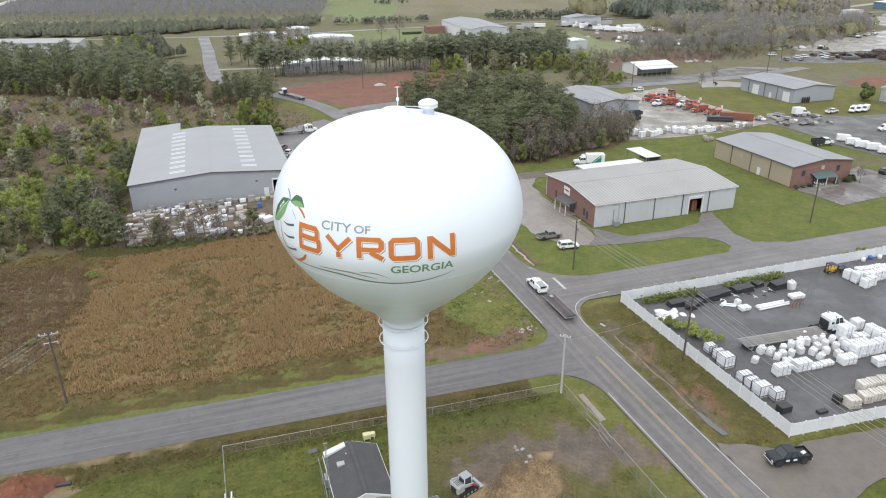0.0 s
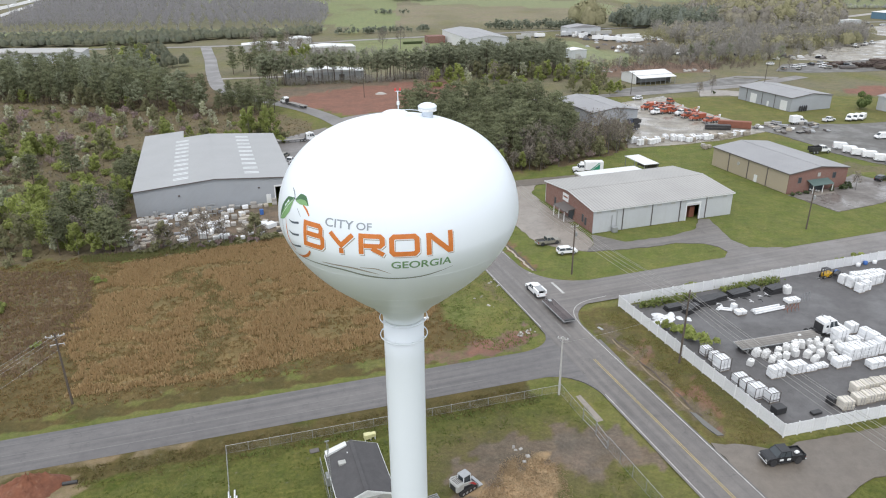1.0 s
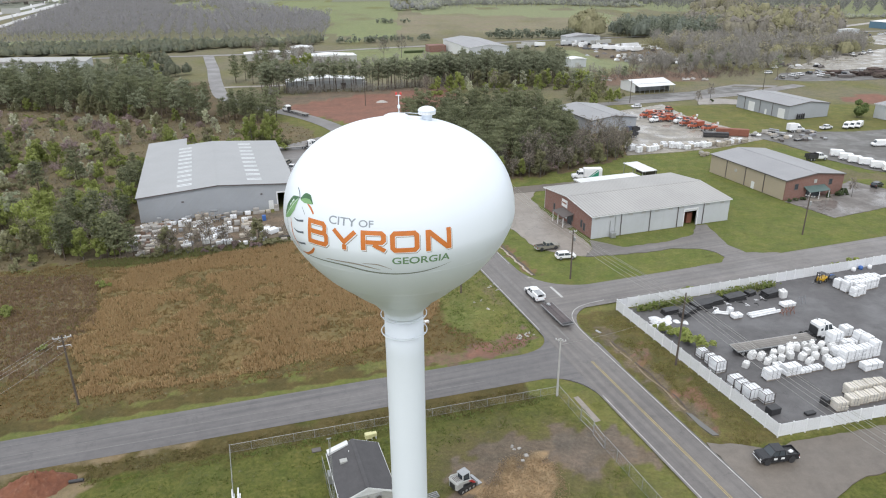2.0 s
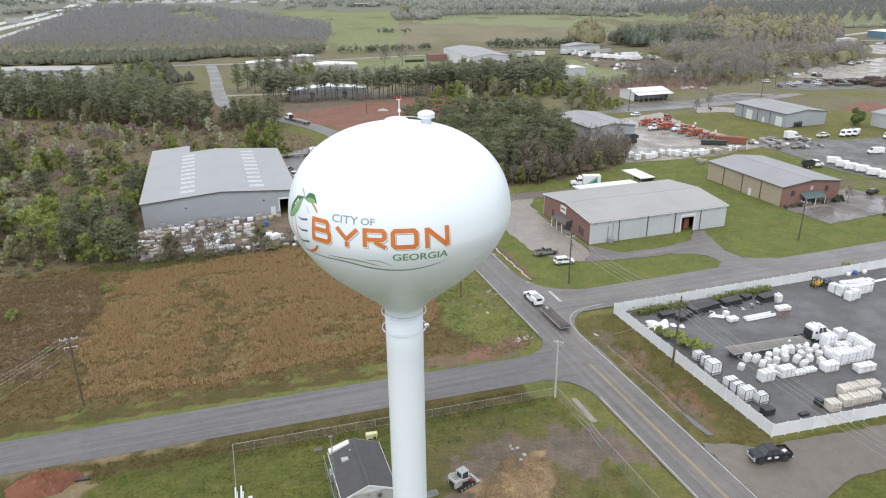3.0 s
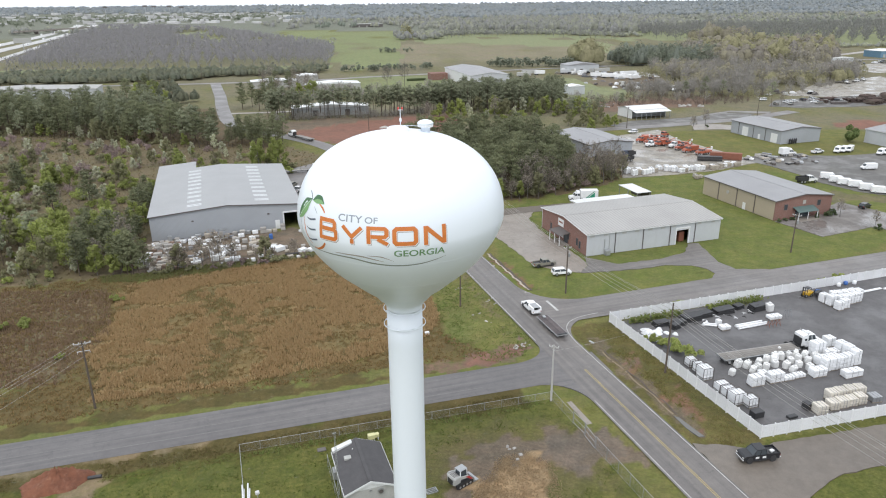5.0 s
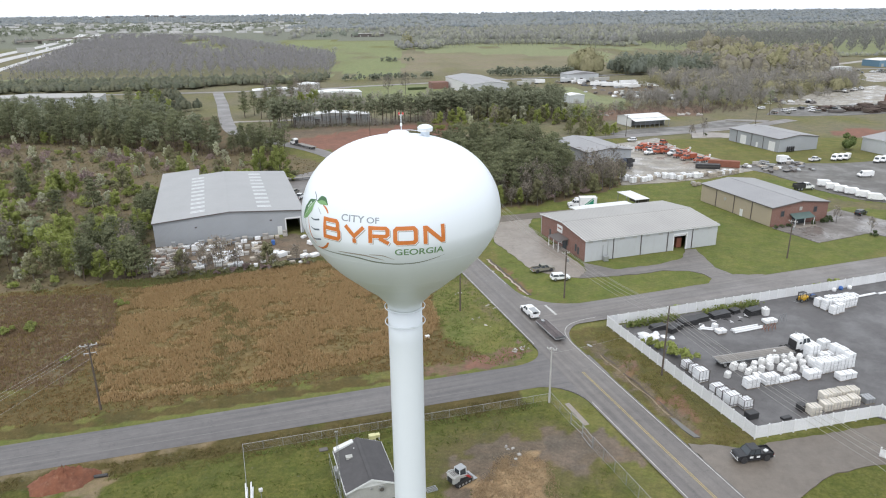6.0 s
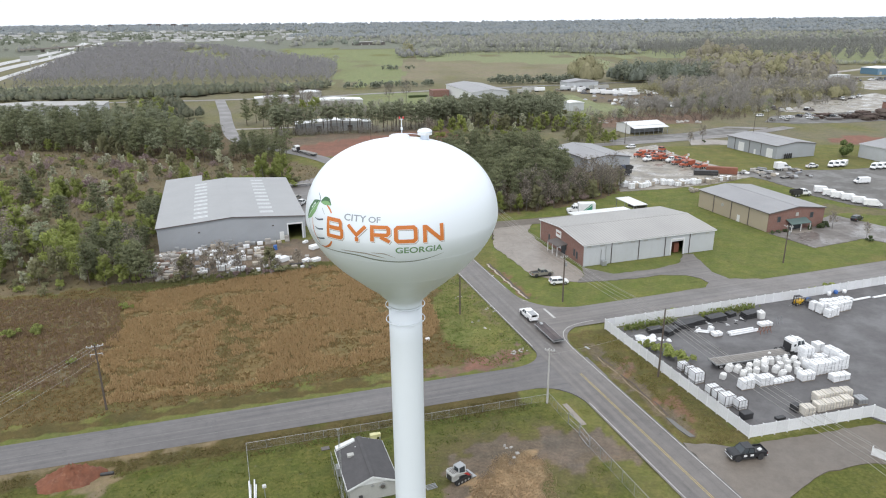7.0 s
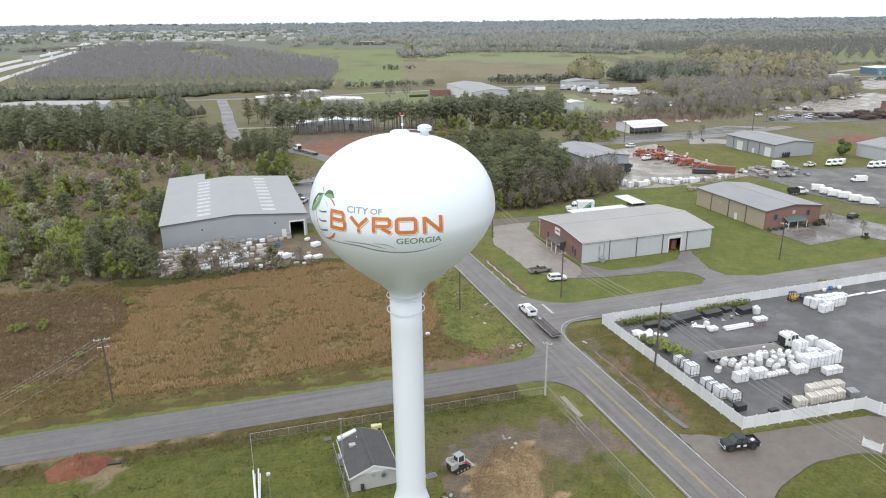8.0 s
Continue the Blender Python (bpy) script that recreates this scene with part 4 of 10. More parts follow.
def lot(name, pts, material, label, z=0.03):
    return solid(name, plate(ragged(pts) if name not in ("storage_yard", "highway", "concrete_swale", "ditch_bed") else pts, z), material, 0, 0, 0, 0, label, "paved ground", kind="structure")


lot("storage_yard", [uv(70.6, 99.6), uv(70.6, 58.2), uv(93.2, 56.4), uv(95, 52), uv(170, 52), uv(170, 100)], YARD, "dark wet asphalt of the fenced storage yard")
lot("front_parking", [(37.6, 191.2), (30.1, 188.4), (27.8, 171.0), (34.1, 147.8), (38.8, 143.9), (44.5, 141.4), (47.5, 146), (47, 152.5), (44.2, 161.5), (41.8, 173.9), (40.2, 184.7), (43, 192)], CONC, "cracked pale concrete parking beside the brick front")
lot("north_drive", [(16, 190.5), (30.2, 188.8), (37.6, 191.5), (43, 192.2), (58, 196.5), (72, 200), (71, 204.5), (52, 200), (34, 196.5), (15, 195)], DRIVE, "stained grey drive behind the brick warehouse", 0.024)
lot("warehouse_drive", [(44.6, 141.2), (59.3, 142.3), (66.8, 144.3), (73.2, 143.3), (76, 140.8), (76.6, 137.8), (74.6, 134.9), (68, 133.2), (70, 131), (93, 137), (90, 139.3), (82.8, 139.9), (80.7, 145), (81.8, 159.3), (78.6, 158.8), (75.1, 152.5), (67.1, 148.5), (55.2, 146.1), (48.5, 151.4), (47.6, 146)], ASPH, "patched grey asphalt drive to the roller door")
lot("wet_parking", [(112, 175.5), (117.8, 160.9), (136.6, 167.6), (141, 163), (158, 168), (150, 180), (143, 193), (135.8, 187.9), (130, 182)], WET, "wet dark parking in front of the brick office")
lot("gravel_yard", [(84, 231), (94, 267), (108, 312), (133, 325), (133, 297), (144, 262), (146, 250), (121, 238), (104, 234)], GRAVEL, "pale gravel yard with parked trucks", 0.02)
lot("vehicle_lot", [(141, 256), (147, 244), (150.5, 230), (151, 218), (157, 204), (169, 194), (235, 235), (215, 262), (186, 258), (151, 262)], LOTGRAVEL, "grey vehicle lot behind the tan building", 0.026)
lot("yard_apron", [uv(59.3, 52), uv(60.0, 60.0), uv(64.5, 57.9), uv(68.5, 55.4), uv(71.5, 56.2), uv(92.6, 54.2), uv(99, 50), uv(120, 30), uv(112, 24), uv(88, 44.5), uv(82, 46.8), uv(74, 47.0), uv(66, 44.5), uv(59.3, 40)], DRIVE, "stained concrete drive to the storage yard", 0.045)
road("ditch_bed", ribbon([uv(61.75 + 0.14 * math.sin(v * 1.3) + 0.1 * math.sin(v * 2.9), v) for v in np.arange(121.2, 147, 0.5)], 0.5, -0.27), SAND_P, "pale washed sand in the roadside ditch", "ditch")
road("ditch_bed", ribbon([uv(62.35 + 0.16 * math.sin(v * 0.9 + 1), v) for v in np.arange(120.8, 147, 0.5)], 0.55, -0.25), MUD_D, "dark wet earth beside the sand in the ditch", "ditch")
lot("grey_loading_yard", [(-36, 200), (-22, 196), (-12, 230), (-16, 262), (-26, 276), (-42, 258), (-40, 230)], ASPH, "wet grey loading yard behind the warehouse", 0.02)
lot("slab_patch", [(150, 322), (156, 340), (170, 336), (178, 330), (173, 318), (163, 323)], CONC, "pale puddled slab beside the workshop", 0.01)
lot("shed_court", [(112, 340), (128, 352), (160, 358), (190, 372), (204, 366), (184, 349), (150, 340), (118, 328)], LOTGRAVEL, "wet grey court before the open shed", 0.035)
lot("street_bend", [(160, 340), (177, 358), (192, 374), (212, 366), (217, 372), (196, 379), (176, 368), (154, 346)], ASPH, "wide grey bend of the back street", 0.03)
lot("sawdust_lot", [(262, 436), (292, 424), (330, 430), (392, 505), (396, 536), (352, 512), (322, 500), (290, 466)], GRAVEL, "pale wet gravel lot far away", 0.02)
lot("log_lot", [(226, 393), (244, 418), (292, 426), (338, 432), (346, 420), (318, 392), (272, 384), (240, 385)], LOTGRAVEL, "grey gravel lot under the log stacks", 0.02)
lot("works_lot", [(400, 600), (430, 625), (560, 690), (620, 690), (620, 640), (480, 570), (410, 560)], GRAVEL, "pale works lot in the distance", 0.02)
lot("works_lane", [(474, 735), (534, 776), (580, 806), (640, 800), (640, 792), (584, 797), (540, 768), (480, 728), (481, 701), (474, 701)], CONC, "pale lane by the distant works", 0.02)
CARRIAGE_W = [(-520, 850), (-595, 1105), (-666, 1408), (-790, 1850), (-880, 2130)]
CARRIAGE_E = [(-470, 800), (-527, 974), (-616, 1361), (-745, 1830), (-835, 2120)]
road("highway", ribbon(curve_line(CARRIAGE_W), 21, 0.3), PALECONC, "pale concrete carriageway of the distant highway")
road("highway", ribbon(curve_line(CARRIAGE_E), 21, 0.3), PALECONC, "pale concrete carriageway of the distant highway")
road("frontage_road", ribbon(curve_line([(-400, 690), (-443, 812), (-486, 966), (-555, 1216)]), 11, 0.2), PALECONC, "pale road beside the distant highway")
road("town_street", ribbon(curve_line([(-760, 2060), (-738, 2085), (-640, 2120), (-530, 2130)]), 18, 0.4), PALECONC, "pale street at the edge of the distant town")

# ---- the water tower ----
TX, TY = 0.85, 48.3
R_TANK, Z_MID, B_UP, E_UP, B_LOW, E_LOW, R_COL = 9.17, 45.0, 7.24, 2.2, 8.2, 1.54, 1.68


def tank_radius(z):
    if z >= Z_MID:
        return R_TANK * max(0.0, 1 - ((z - Z_MID) / B_UP) ** E_UP) ** (1 / E_UP)
    return R_TANK * max(0.0, 1 - (min(1.0, (Z_MID - z) / B_LOW)) ** E_LOW) ** (1 / E_LOW)


def on_tank(az, z, lift=0.012):
    """A place on the painted skin: az degrees to the right of the side that faces south."""
    r = tank_radius(z) + lift
    a = radians(az)
    return (r * math.sin(a), -r * math.cos(a), z)


tower = thing("water_tower", TX, TY, 0, 0, "white steel water tower, lettered bulb tank on slim column", "water tower")
up = [(R_TANK * math.cos(a) ** (2 / E_UP), Z_MID + B_UP * math.sin(a) ** (2 / E_UP)) for a in np.linspace(0, math.pi / 2 - 0.012, 40)]
low = []
for z in np.linspace(36.9, Z_MID, 60)[:-1]:
    r = tank_radius(z)
    low.append((r, z - 0.9 * max(0.0, (5 - r) / 5)))
low = [p for p in low if p[0] > 2.7]
neck = [(R_COL, 35.6), (R_COL + 0.01, 35.75), (R_COL + 0.05, 35.95), (R_COL + 0.16, 36.2), (R_COL + 0.36, 36.45), (R_COL + 0.66, 36.7)]
tank = part("tank", Mesh().lathe(neck + low + up, 128), TANK, tower, "white bulb tank", smooth=True)
column_profile = [(4.6, 0.0), (4.6, 0.25), (4.2, 0.3), (3.6, 3.2), (2.95, 6.4), (2.3, 9.2), (1.82, 10.9), (R_COL + 0.02, 11.4), (R_COL, 12.0), (R_COL, 16.0), (R_COL, 20.0), (R_COL, 24.0), (R_COL, 28.0), (R_COL, 32.0), (R_COL, 35.6)]
part("column", Mesh().lathe(column_profile, 64), TANK, tower, "slim white column with a flared foot", smooth=True)


def hoop(r, z, tube, n=64):
    m = Mesh()
    pts = [(r * math.cos(2 * math.pi * i / n), r * math.sin(2 * math.pi * i / n), z) for i in range(n + 1)]
    return m.path(pts, tube, 6)


for z in (40.4, 43.05):
    part("weld_seam", hoop(tank_radius(z) + 0.002, z, 0.007, 96), TANK, tank)
for z in (35.6, 34.0):
    ring = part("rigging_rail", hoop(1.96, z, 0.045), TANK, tower)
    for i in range(8):
        a = 2 * math.pi * (i + 0.5) / 8
        c, s = math.cos(a), math.sin(a)
        part("bracket", Mesh().tube((1.62 * c, 1.62 * s, z), (1.96 * c, 1.96 * s, z), 0.035, n=6), TANK, ring)
vent = part("roof_vent", Mesh().lathe([(0.55, 51.9), (0.55, 52.75), (0.9, 52.8), (0.92, 53.05), (0.98, 53.08), (0.98, 53.16), (0.75, 53.32), (0.35, 53.42), (0.02, 53.45)], 32), TANK, tower, "white mushroom vent", True, pose(2.3, 0.4, 2.35) @ Matrix.Diagonal((0.72, 0.72, 0.95, 1)))
part("screen", Mesh().lathe([(0.93, 52.82), (0.95, 52.82), (0.95, 53.02), (0.93, 53.02)], 32), TRIM_W, vent)
hatch = part("roof_hatch", Mesh().lathe([(1.6, 51.6), (1.6, 52.14), (1.45, 52.22), (0.98, 52.30), (0.94, 52.56), (0.74, 52.66), (0.02, 52.70)], 32), TANK, tower, "round white roof manhole", True, pose(-0.1, -0.2, 0))
part("hatch", Mesh().box(-1.0, -0.55, 51.85, 0.7, 0.6, 0.4, 15, 0.08), TANK, hatch)
mast = part("beacon_mast", Mesh().tube((0.15, 0.3, 52.1), (0.15, 0.3, 54.0), 0.035, n=8), TANK, tower)
part("crossbar", Mesh().box(0.15, 0.3, 53.98, 0.42, 0.05, 0.05), TANK, mast)
for dx in (-0.17, 0.17):
    part("red_lamp", Mesh().lathe([(0.05, 54.02), (0.075, 54.05), (0.075, 54.19), (0.04, 54.24)], 12, 0.15 + dx, 0.3), RED_P, mast, "red obstruction lamp", True)
part("junction_box", Mesh().box(0.15, 0.3, 53.0, 0.2, 0.2, 0.28, 0, 0.04), TANK, mast)
part("handrail", Mesh().path([(0.3, -0.2, 52.2), (0.3, -0.2, 52.75), (1.0, 0.0, 52.7), (1.9, 0.3, 52.55), (1.9, 0.3, 52.1)], 0.025), TANK, tower)


def text_mesh(body, bold=0.0):
    cu = bpy.data.curves.new("lettering", "FONT")
    cu.body, cu.size, cu.offset, cu.resolution_u = body, 1.0, bold, 5
    ob = bpy.data.objects.new("lettering", cu)
    scene.collection.objects.link(ob)
    me = bpy.data.meshes.new_from_object(ob.evaluated_get(bpy.context.evaluated_depsgraph_get()))
    bpy.data.objects.remove(ob)
    return me


def glyph_mesh(letter, wide, high, t):
    """A squarish block letter drawn with strokes of even width t."""
    a, b, c = t / 2, wide - t / 2, high - t / 2
    k = 0.16
    lines = {
        "O": [[(a + k, a), (b - k, a), (b, a + k), (b, c - k), (b - k, c), (a + k, c), (a, c - k), (a, a + k), (a + k, a)]],
        "N": [[(a, 0), (a, c), (a + 0.12, c), (b - 0.12, a), (b, a), (b, high)]],
        "R": [[(a, 0), (a, c), (b - k, c), (b, c - k), (b, high * 0.42 + k), (b - k, high * 0.42), (t * 1.02, high * 0.42)], [(wide * 0.50, high * 0.42 - a * 1.02), (wide - a * 0.5, 0)]],
        "B": [[(a, high / 2), (a, c), (b - k - 0.15, c), (b - 0.15, c - k), (b - 0.15, high * 0.53 + k), (b - 0.3, high * 0.53), (b - k, high * 0.53), (b, high * 0.53 - k), (b, a + k), (b - k, a), (a, a), (a, high / 2)], [(t * 1.02, high * 0.53), (b - 0.32, high * 0.53)]],
        "Y": [[(a * 0.6, high), (wide / 2, high * 0.42), (wide - a * 0.6, high)], [(wide / 2, high * 0.42 - t * 0.62), (wide / 2, 0)]],
    }[letter]
    m = Mesh()
    for line in lines:
        p = [np.array(q) for q in line]
        closed = np.allclose(p[0], p[-1])
        left, right = [], []
        for i, q in enumerate(p):
            before = p[i - 1] if i else (p[-2] if closed else None)
            after = p[i + 1] if i < len(p) - 1 else (p[1] if closed else None)
            dirs = [(u - v) / np.linalg.norm(u - v) for u, v in ((q, before), (after, q)) if u is not None and v is not None]
            n = sum(np.array([-d[1], d[0]]) for d in dirs)
            n /= np.linalg.norm(n)
            w = t / 2 / max(0.45, float(np.dot(n, [-dirs[0][1], dirs[0][0]])))
            left.append((*(q + n * w), 0))
            right.append((*(q - n * w), 0))
        for i in range(len(p) - 1):
            m.add([left[i], right[i], right[i + 1], left[i + 1]], [(0, 1, 2, 3)])
    me = m.data("lettering")
    return me


def wrapped(body, az0, az1, z0, z1, material, name, bold=0.0, lift=0.012, shift=(0.0, 0.0), slant=0.0, rise=0.0):
    """Letters laid on the curved skin between two bearings and two heights."""
    bm = bmesh.new()
    bm.from_mesh(body if isinstance(body, bpy.types.Mesh) else text_mesh(body, bold))
    bmesh.ops.remove_doubles(bm, verts=bm.verts[:], dist=0.0005)
    xs, ys = [v.co.x for v in bm.verts], [v.co.y for v in bm.verts]
    x0, x1, y0, y1 = min(xs), max(xs), min(ys), max(ys)
    cells = max(2, int((az1 - az0) / 0.8))
    for k in range(1, cells):
        x = x0 + (x1 - x0) * k / cells
        bmesh.ops.bisect_plane(bm, geom=bm.verts[:] + bm.edges[:] + bm.faces[:], plane_co=(x, 0, 0), plane_no=(1, 0, 0))
    for k in range(1, 6):
        y = y0 + (y1 - y0) * k / 6
        bmesh.ops.bisect_plane(bm, geom=bm.verts[:] + bm.edges[:] + bm.faces[:], plane_co=(0, y, 0), plane_no=(0, 1, 0))
    for v in bm.verts:
        s, h = (v.co.x - x0) / (x1 - x0), (v.co.y - y0) / (y1 - y0)
        v.co = Vector(on_tank(az0 + (az1 - az0) * s + shift[0], z0 + (z1 - z0) * h + rise * s + shift[1], lift))
    me = bpy.data.meshes.new(name)
    bm.to_mesh(me)
    bm.free()
    me.materials.append(material)
    return part(name, me, material, tower)


def stroke(pts, widths, material, name, lift=0.012, parent=None):
    """A painted brush stroke through bearings and heights."""
    p = np.array(curve_line(pts, 10))
    w = np.interp(np.linspace(0, 1, len(p)), np.linspace(0, 1, len(widths)), widths)
    d = np.gradient(p * np.array([0.159, 1.0]), axis=0)
    d /= np.linalg.norm(d, axis=1)[:, None] + 1e-9
    m = Mesh()
    a = [on_tank(q[0] - d[i, 1] * w[i] / 2 / 0.159, q[1] + d[i, 0] * w[i] / 2, lift) for i, q in enumerate(p)]
    b = [on_tank(q[0] + d[i, 1] * w[i] / 2 / 0.159, q[1] - d[i, 0] * w[i] / 2, lift) for i, q in enumerate(p)]
    for i in range(len(p) - 1):
        m.add([a[i], b[i], b[i + 1], a[i + 1]], [(0, 1, 2, 3)])
    return part(name, m, material, tower)


CAPS = (("B", -46.6, -34.2, 44.92, 46.72), ("Y", -31.9, -20.0, 44.99, 46.46), ("R", -18.1, -7.0, 44.97, 46.50), ("O", -5.3, 7.2, 44.98, 46.50), ("N", 10.0, 21.6, 44.95, 46.46))
for letter, a0, a1, z0, z1 in CAPS:
    shape = glyph_mesh(letter, (a1 - a0) * 0.159, z1 - z0, 0.335)
    wrapped(shape, a0, a1, z0, z1, TAUPE, "letter_shadow", 0.0, 0.010, (0.55, -0.11))
    wrapped(shape, a0, a1, z0, z1, TANK, "letter_edge", 0.0, 0.016, (0.28, -0.055))
    wrapped(shape, a0, a1, z0, z1, ORANGE, "letter", 0.0, 0.024)
wrapped("CITY", -34.0, -20.3, 46.68, 47.24, SLATE, "word", 0.012)
wrapped("OF", -19.1, -12.4, 46.70, 47.18, SLATE, "word", 0.012)
wrapped("GEORGIA", -4.8, 21.3, 44.02, 44.60, WORD_G, "word", 0.016)
# the peach drawn round the first letter
stroke([(-61.1, 48.30), (-58.0, 48.06), (-55.8, 47.70)], [0.05, 0.08, 0.06], DARKSLATE, "stem_stroke", 0.022)
stroke([(-55.5, 47.72), (-52.3, 47.90), (-48.6, 47.88), (-45.0, 47.66)], [0.05, 0.58, 0.56, 0.02], LEAF_D, "leaf_shape")
stroke([(-55.0, 47.66), (-51.6, 47.71), (-48.2, 47.73), (-45.3, 47.64)], [0.04, 0.34, 0.32, 0.02], LEAF_G, "leaf_shape", 0.02)
stroke([(-56.6, 47.76), (-61.4, 47.22), (-66.2, 46.50), (-71.0, 45.72)], [0.08, 1.05, 0.95, 0.03], LEAF_D, "leaf_shape")
stroke([(-57.0, 47.64), (-60.6, 47.02), (-65.0, 46.32), (-70.4, 45.72)], [0.06, 0.74, 0.66, 0.02], LEAF_G, "leaf_shape", 0.02)
stroke([(-57.0, 47.72), (-61.0, 47.14), (-65.6, 46.42), (-70.6, 45.74)], [0.02, 0.04, 0.04, 0.02], TANK, "leaf_vein", 0.026)
stroke([(-48.9, 47.58), (-45.8, 47.34), (-43.6, 47.03)], [0.10, 0.17, 0.13], ORANGE, "peach_stroke")
stroke([(-52.8, 47.25), (-50.9, 47.01), (-49.3, 46.78)], [0.03, 0.06, 0.03], SLATE, "peach_stroke")
stroke([(-62.3, 46.13), (-61.2, 45.34), (-59.4, 44.59), (-56.9, 43.95)], [0.03, 0.13, 0.14, 0.05], ORANGE, "peach_stroke")
stroke([(-56.0, 43.66), (-51.5, 43.70), (-46.6, 44.06), (-43.5, 44.52)], [0.05, 0.16, 0.22, 0.14], ORANGE, "peach_stroke", 0.02)
stroke([(-67.4, 45.95), (-66.2, 45.2), (-63.8, 44.2), (-59.5, 43.66), (-53.5, 43.56)], [0.04, 0.06, 0.07, 0.07, 0.04], SLATE, "peach_stroke")
for bar in ([(-58.9, 46.22), (-55.4, 46.16), (-50.3, 46.32)], [(-58.9, 45.42), (-55.3, 45.32), (-50.1, 45.46)], [(-59.6, 44.44), (-55.9, 44.40), (-49.7, 44.61)]):
    stroke(bar, [0.05, 0.13, 0.15], DARKSLATE, "peach_stroke")
stroke([(-54, 43.56), (-43.3, 43.59), (-28.2, 43.60), (-16.1, 43.28), (-4.4, 43.11), (7.4, 43.18), (16.2, 43.45), (22.4, 43.74)], [0.05, 0.09, 0.13, 0.13, 0.11, 0.10, 0.06, 0.02], UNDERLINE, "underline_stroke")
stroke([(-38, 43.88), (-34.4, 43.91), (-22.9, 43.90), (-15.6, 43.69), (-10.4, 43.49)], [0.02, 0.07, 0.12, 0.10, 0.02], TAUPE, "underline_stroke", 0.018)
stroke([(-18.6, 44.02), (-16.7, 44.0), (-11.1, 43.95), (-5.2, 43.56)], [0.02, 0.05, 0.09, 0.02], TAUPE, "underline_stroke", 0.018)

# ---- buildings ----
def wall_x(w, h, t, holes=(), gable=None):
    """A wall along x from 0 to w, its outside at y = 0, with holes (x0, x1, z0, z1) and a gable (peak x, peak z)."""
    m = Mesh()
    xs = sorted({0.0, w, *[q for o in holes for q in o[:2]]})
    zs = sorted({0.0, h, *[q for o in holes for q in o[2:]]})
    for x0, x1 in zip(xs[:-1], xs[1:]):
        for z0, z1 in zip(zs[:-1], zs[1:]):
            if not any(o[0] <= x0 and x1 <= o[1] and o[2] <= z0 and z1 <= o[3] for o in holes):
                m.box((x0 + x1) / 2, t / 2, z0, x1 - x0, t, z1 - z0)
    if gable:
        m.side_prism([(0, h), (w, h), (gable[0], gable[1])], 0, t)
    return m


def gable_house(name, u, v, w, d, eave, ridge, along, label, category, mats, over=0.35, holes=(), group="", place=None, turn=None, rake=0.18):
    """A gabled building on the grid: w along x, d along y, its ridge along 'x' or 'y'. mats: front, back, left, right, roof, trim."""
    x, y = place if place else uv(u, v)
    h = thing(name, x, y, 0.0, GRID if turn is None else turn, label, category, group)
    t = 0.25
    gx_, gy_ = ((w / 2, ridge), None) if along == "y" else (None, (d / 2, ridge))
    part("front_wall", wall_x(w, eave, t, [o[1:] for o in holes if o[0] == "front"], gx_), mats[0], h)
    part("back_wall", wall_x(w, eave, t, [], gx_), mats[1], h, m=pose(w, d, 0, 0, 0, 180))
    part("left_wall", wall_x(d - 2 * t, eave, t, [o[1:] for o in holes if o[0] == "left"], (d / 2 - t, ridge) if gy_ else None), mats[2], h, m=pose(0, d - t, 0, 0, 0, -90))
    part("right_wall", wall_x(d - 2 * t, eave, t, [o[1:] for o in holes if o[0] == "right"], (d / 2 - t, ridge) if gy_ else None), mats[3], h, m=pose(w, t, 0, 0, 0, 90))
    if along == "y":
        k = (ridge - eave) / (w / 2)
        for s, side in ((0, -1), (1, 1)):
            q = [(w / 2, -over, ridge + rake), (w / 2, d + over, ridge + rake), (w / 2 + side * (w / 2 + over), d + over, eave - k * over + rake), (w / 2 + side * (w / 2 + over), -over, eave - k * over + rake)]
            part("roof", Mesh().slab(q, 0.16), mats[4], h)
        part("ridge_cap", Mesh().box(w / 2, d / 2, ridge + rake - 0.02, 0.5, d + 2 * over, 0.06), mats[4], h)
        for yy in (-over - 0.03, d + over + 0.03):
            m = Mesh()
            for side in (-1, 1):
                m.slab([(w / 2, yy - 0.03, ridge + rake - 0.02), (w / 2, yy + 0.03, ridge + rake - 0.02), (w / 2 + side * (w / 2 + over), yy + 0.03, eave - k * over + rake - 0.02), (w / 2 + side * (w / 2 + over), yy - 0.03, eave - k * over + rake - 0.02)], 0.28)
            part("rake_trim", m, mats[5], h)
        for xx in (-over, w + over):
            part("gutter", Mesh().box(xx, d / 2, eave - k * over - 0.12, 0.16, d + 2 * over, 0.18), mats[5], h)
    else:
        k = (ridge - eave) / (d / 2)
        for side in (-1, 1):
            q = [(-over, d / 2, ridge + rake), (w + over, d / 2, ridge + rake), (w + over, d / 2 + side * (d / 2 + over), eave - k * over + rake), (-over, d / 2 + side * (d / 2 + over), eave - k * over + rake)]
            part("roof", Mesh().slab(q, 0.16), mats[4], h)
        part("ridge_cap", Mesh().box(w / 2, d / 2, ridge + rake - 0.02, w + 2 * over, 0.5, 0.06), mats[4], h)
        for xx in (-over - 0.03, w + over + 0.03):
            m = Mesh()
            for side in (-1, 1):
                m.slab([(xx - 0.03, d / 2, ridge + rake - 0.02), (xx + 0.03, d / 2, ridge + rake - 0.02), (xx + 0.03, d / 2 + side * (d / 2 + over), eave - k * over + rake - 0.02), (xx - 0.03, d / 2 + side * (d / 2 + over), eave - k * over + rake - 0.02)], 0.28)
            part("rake_trim", m, mats[5], h)
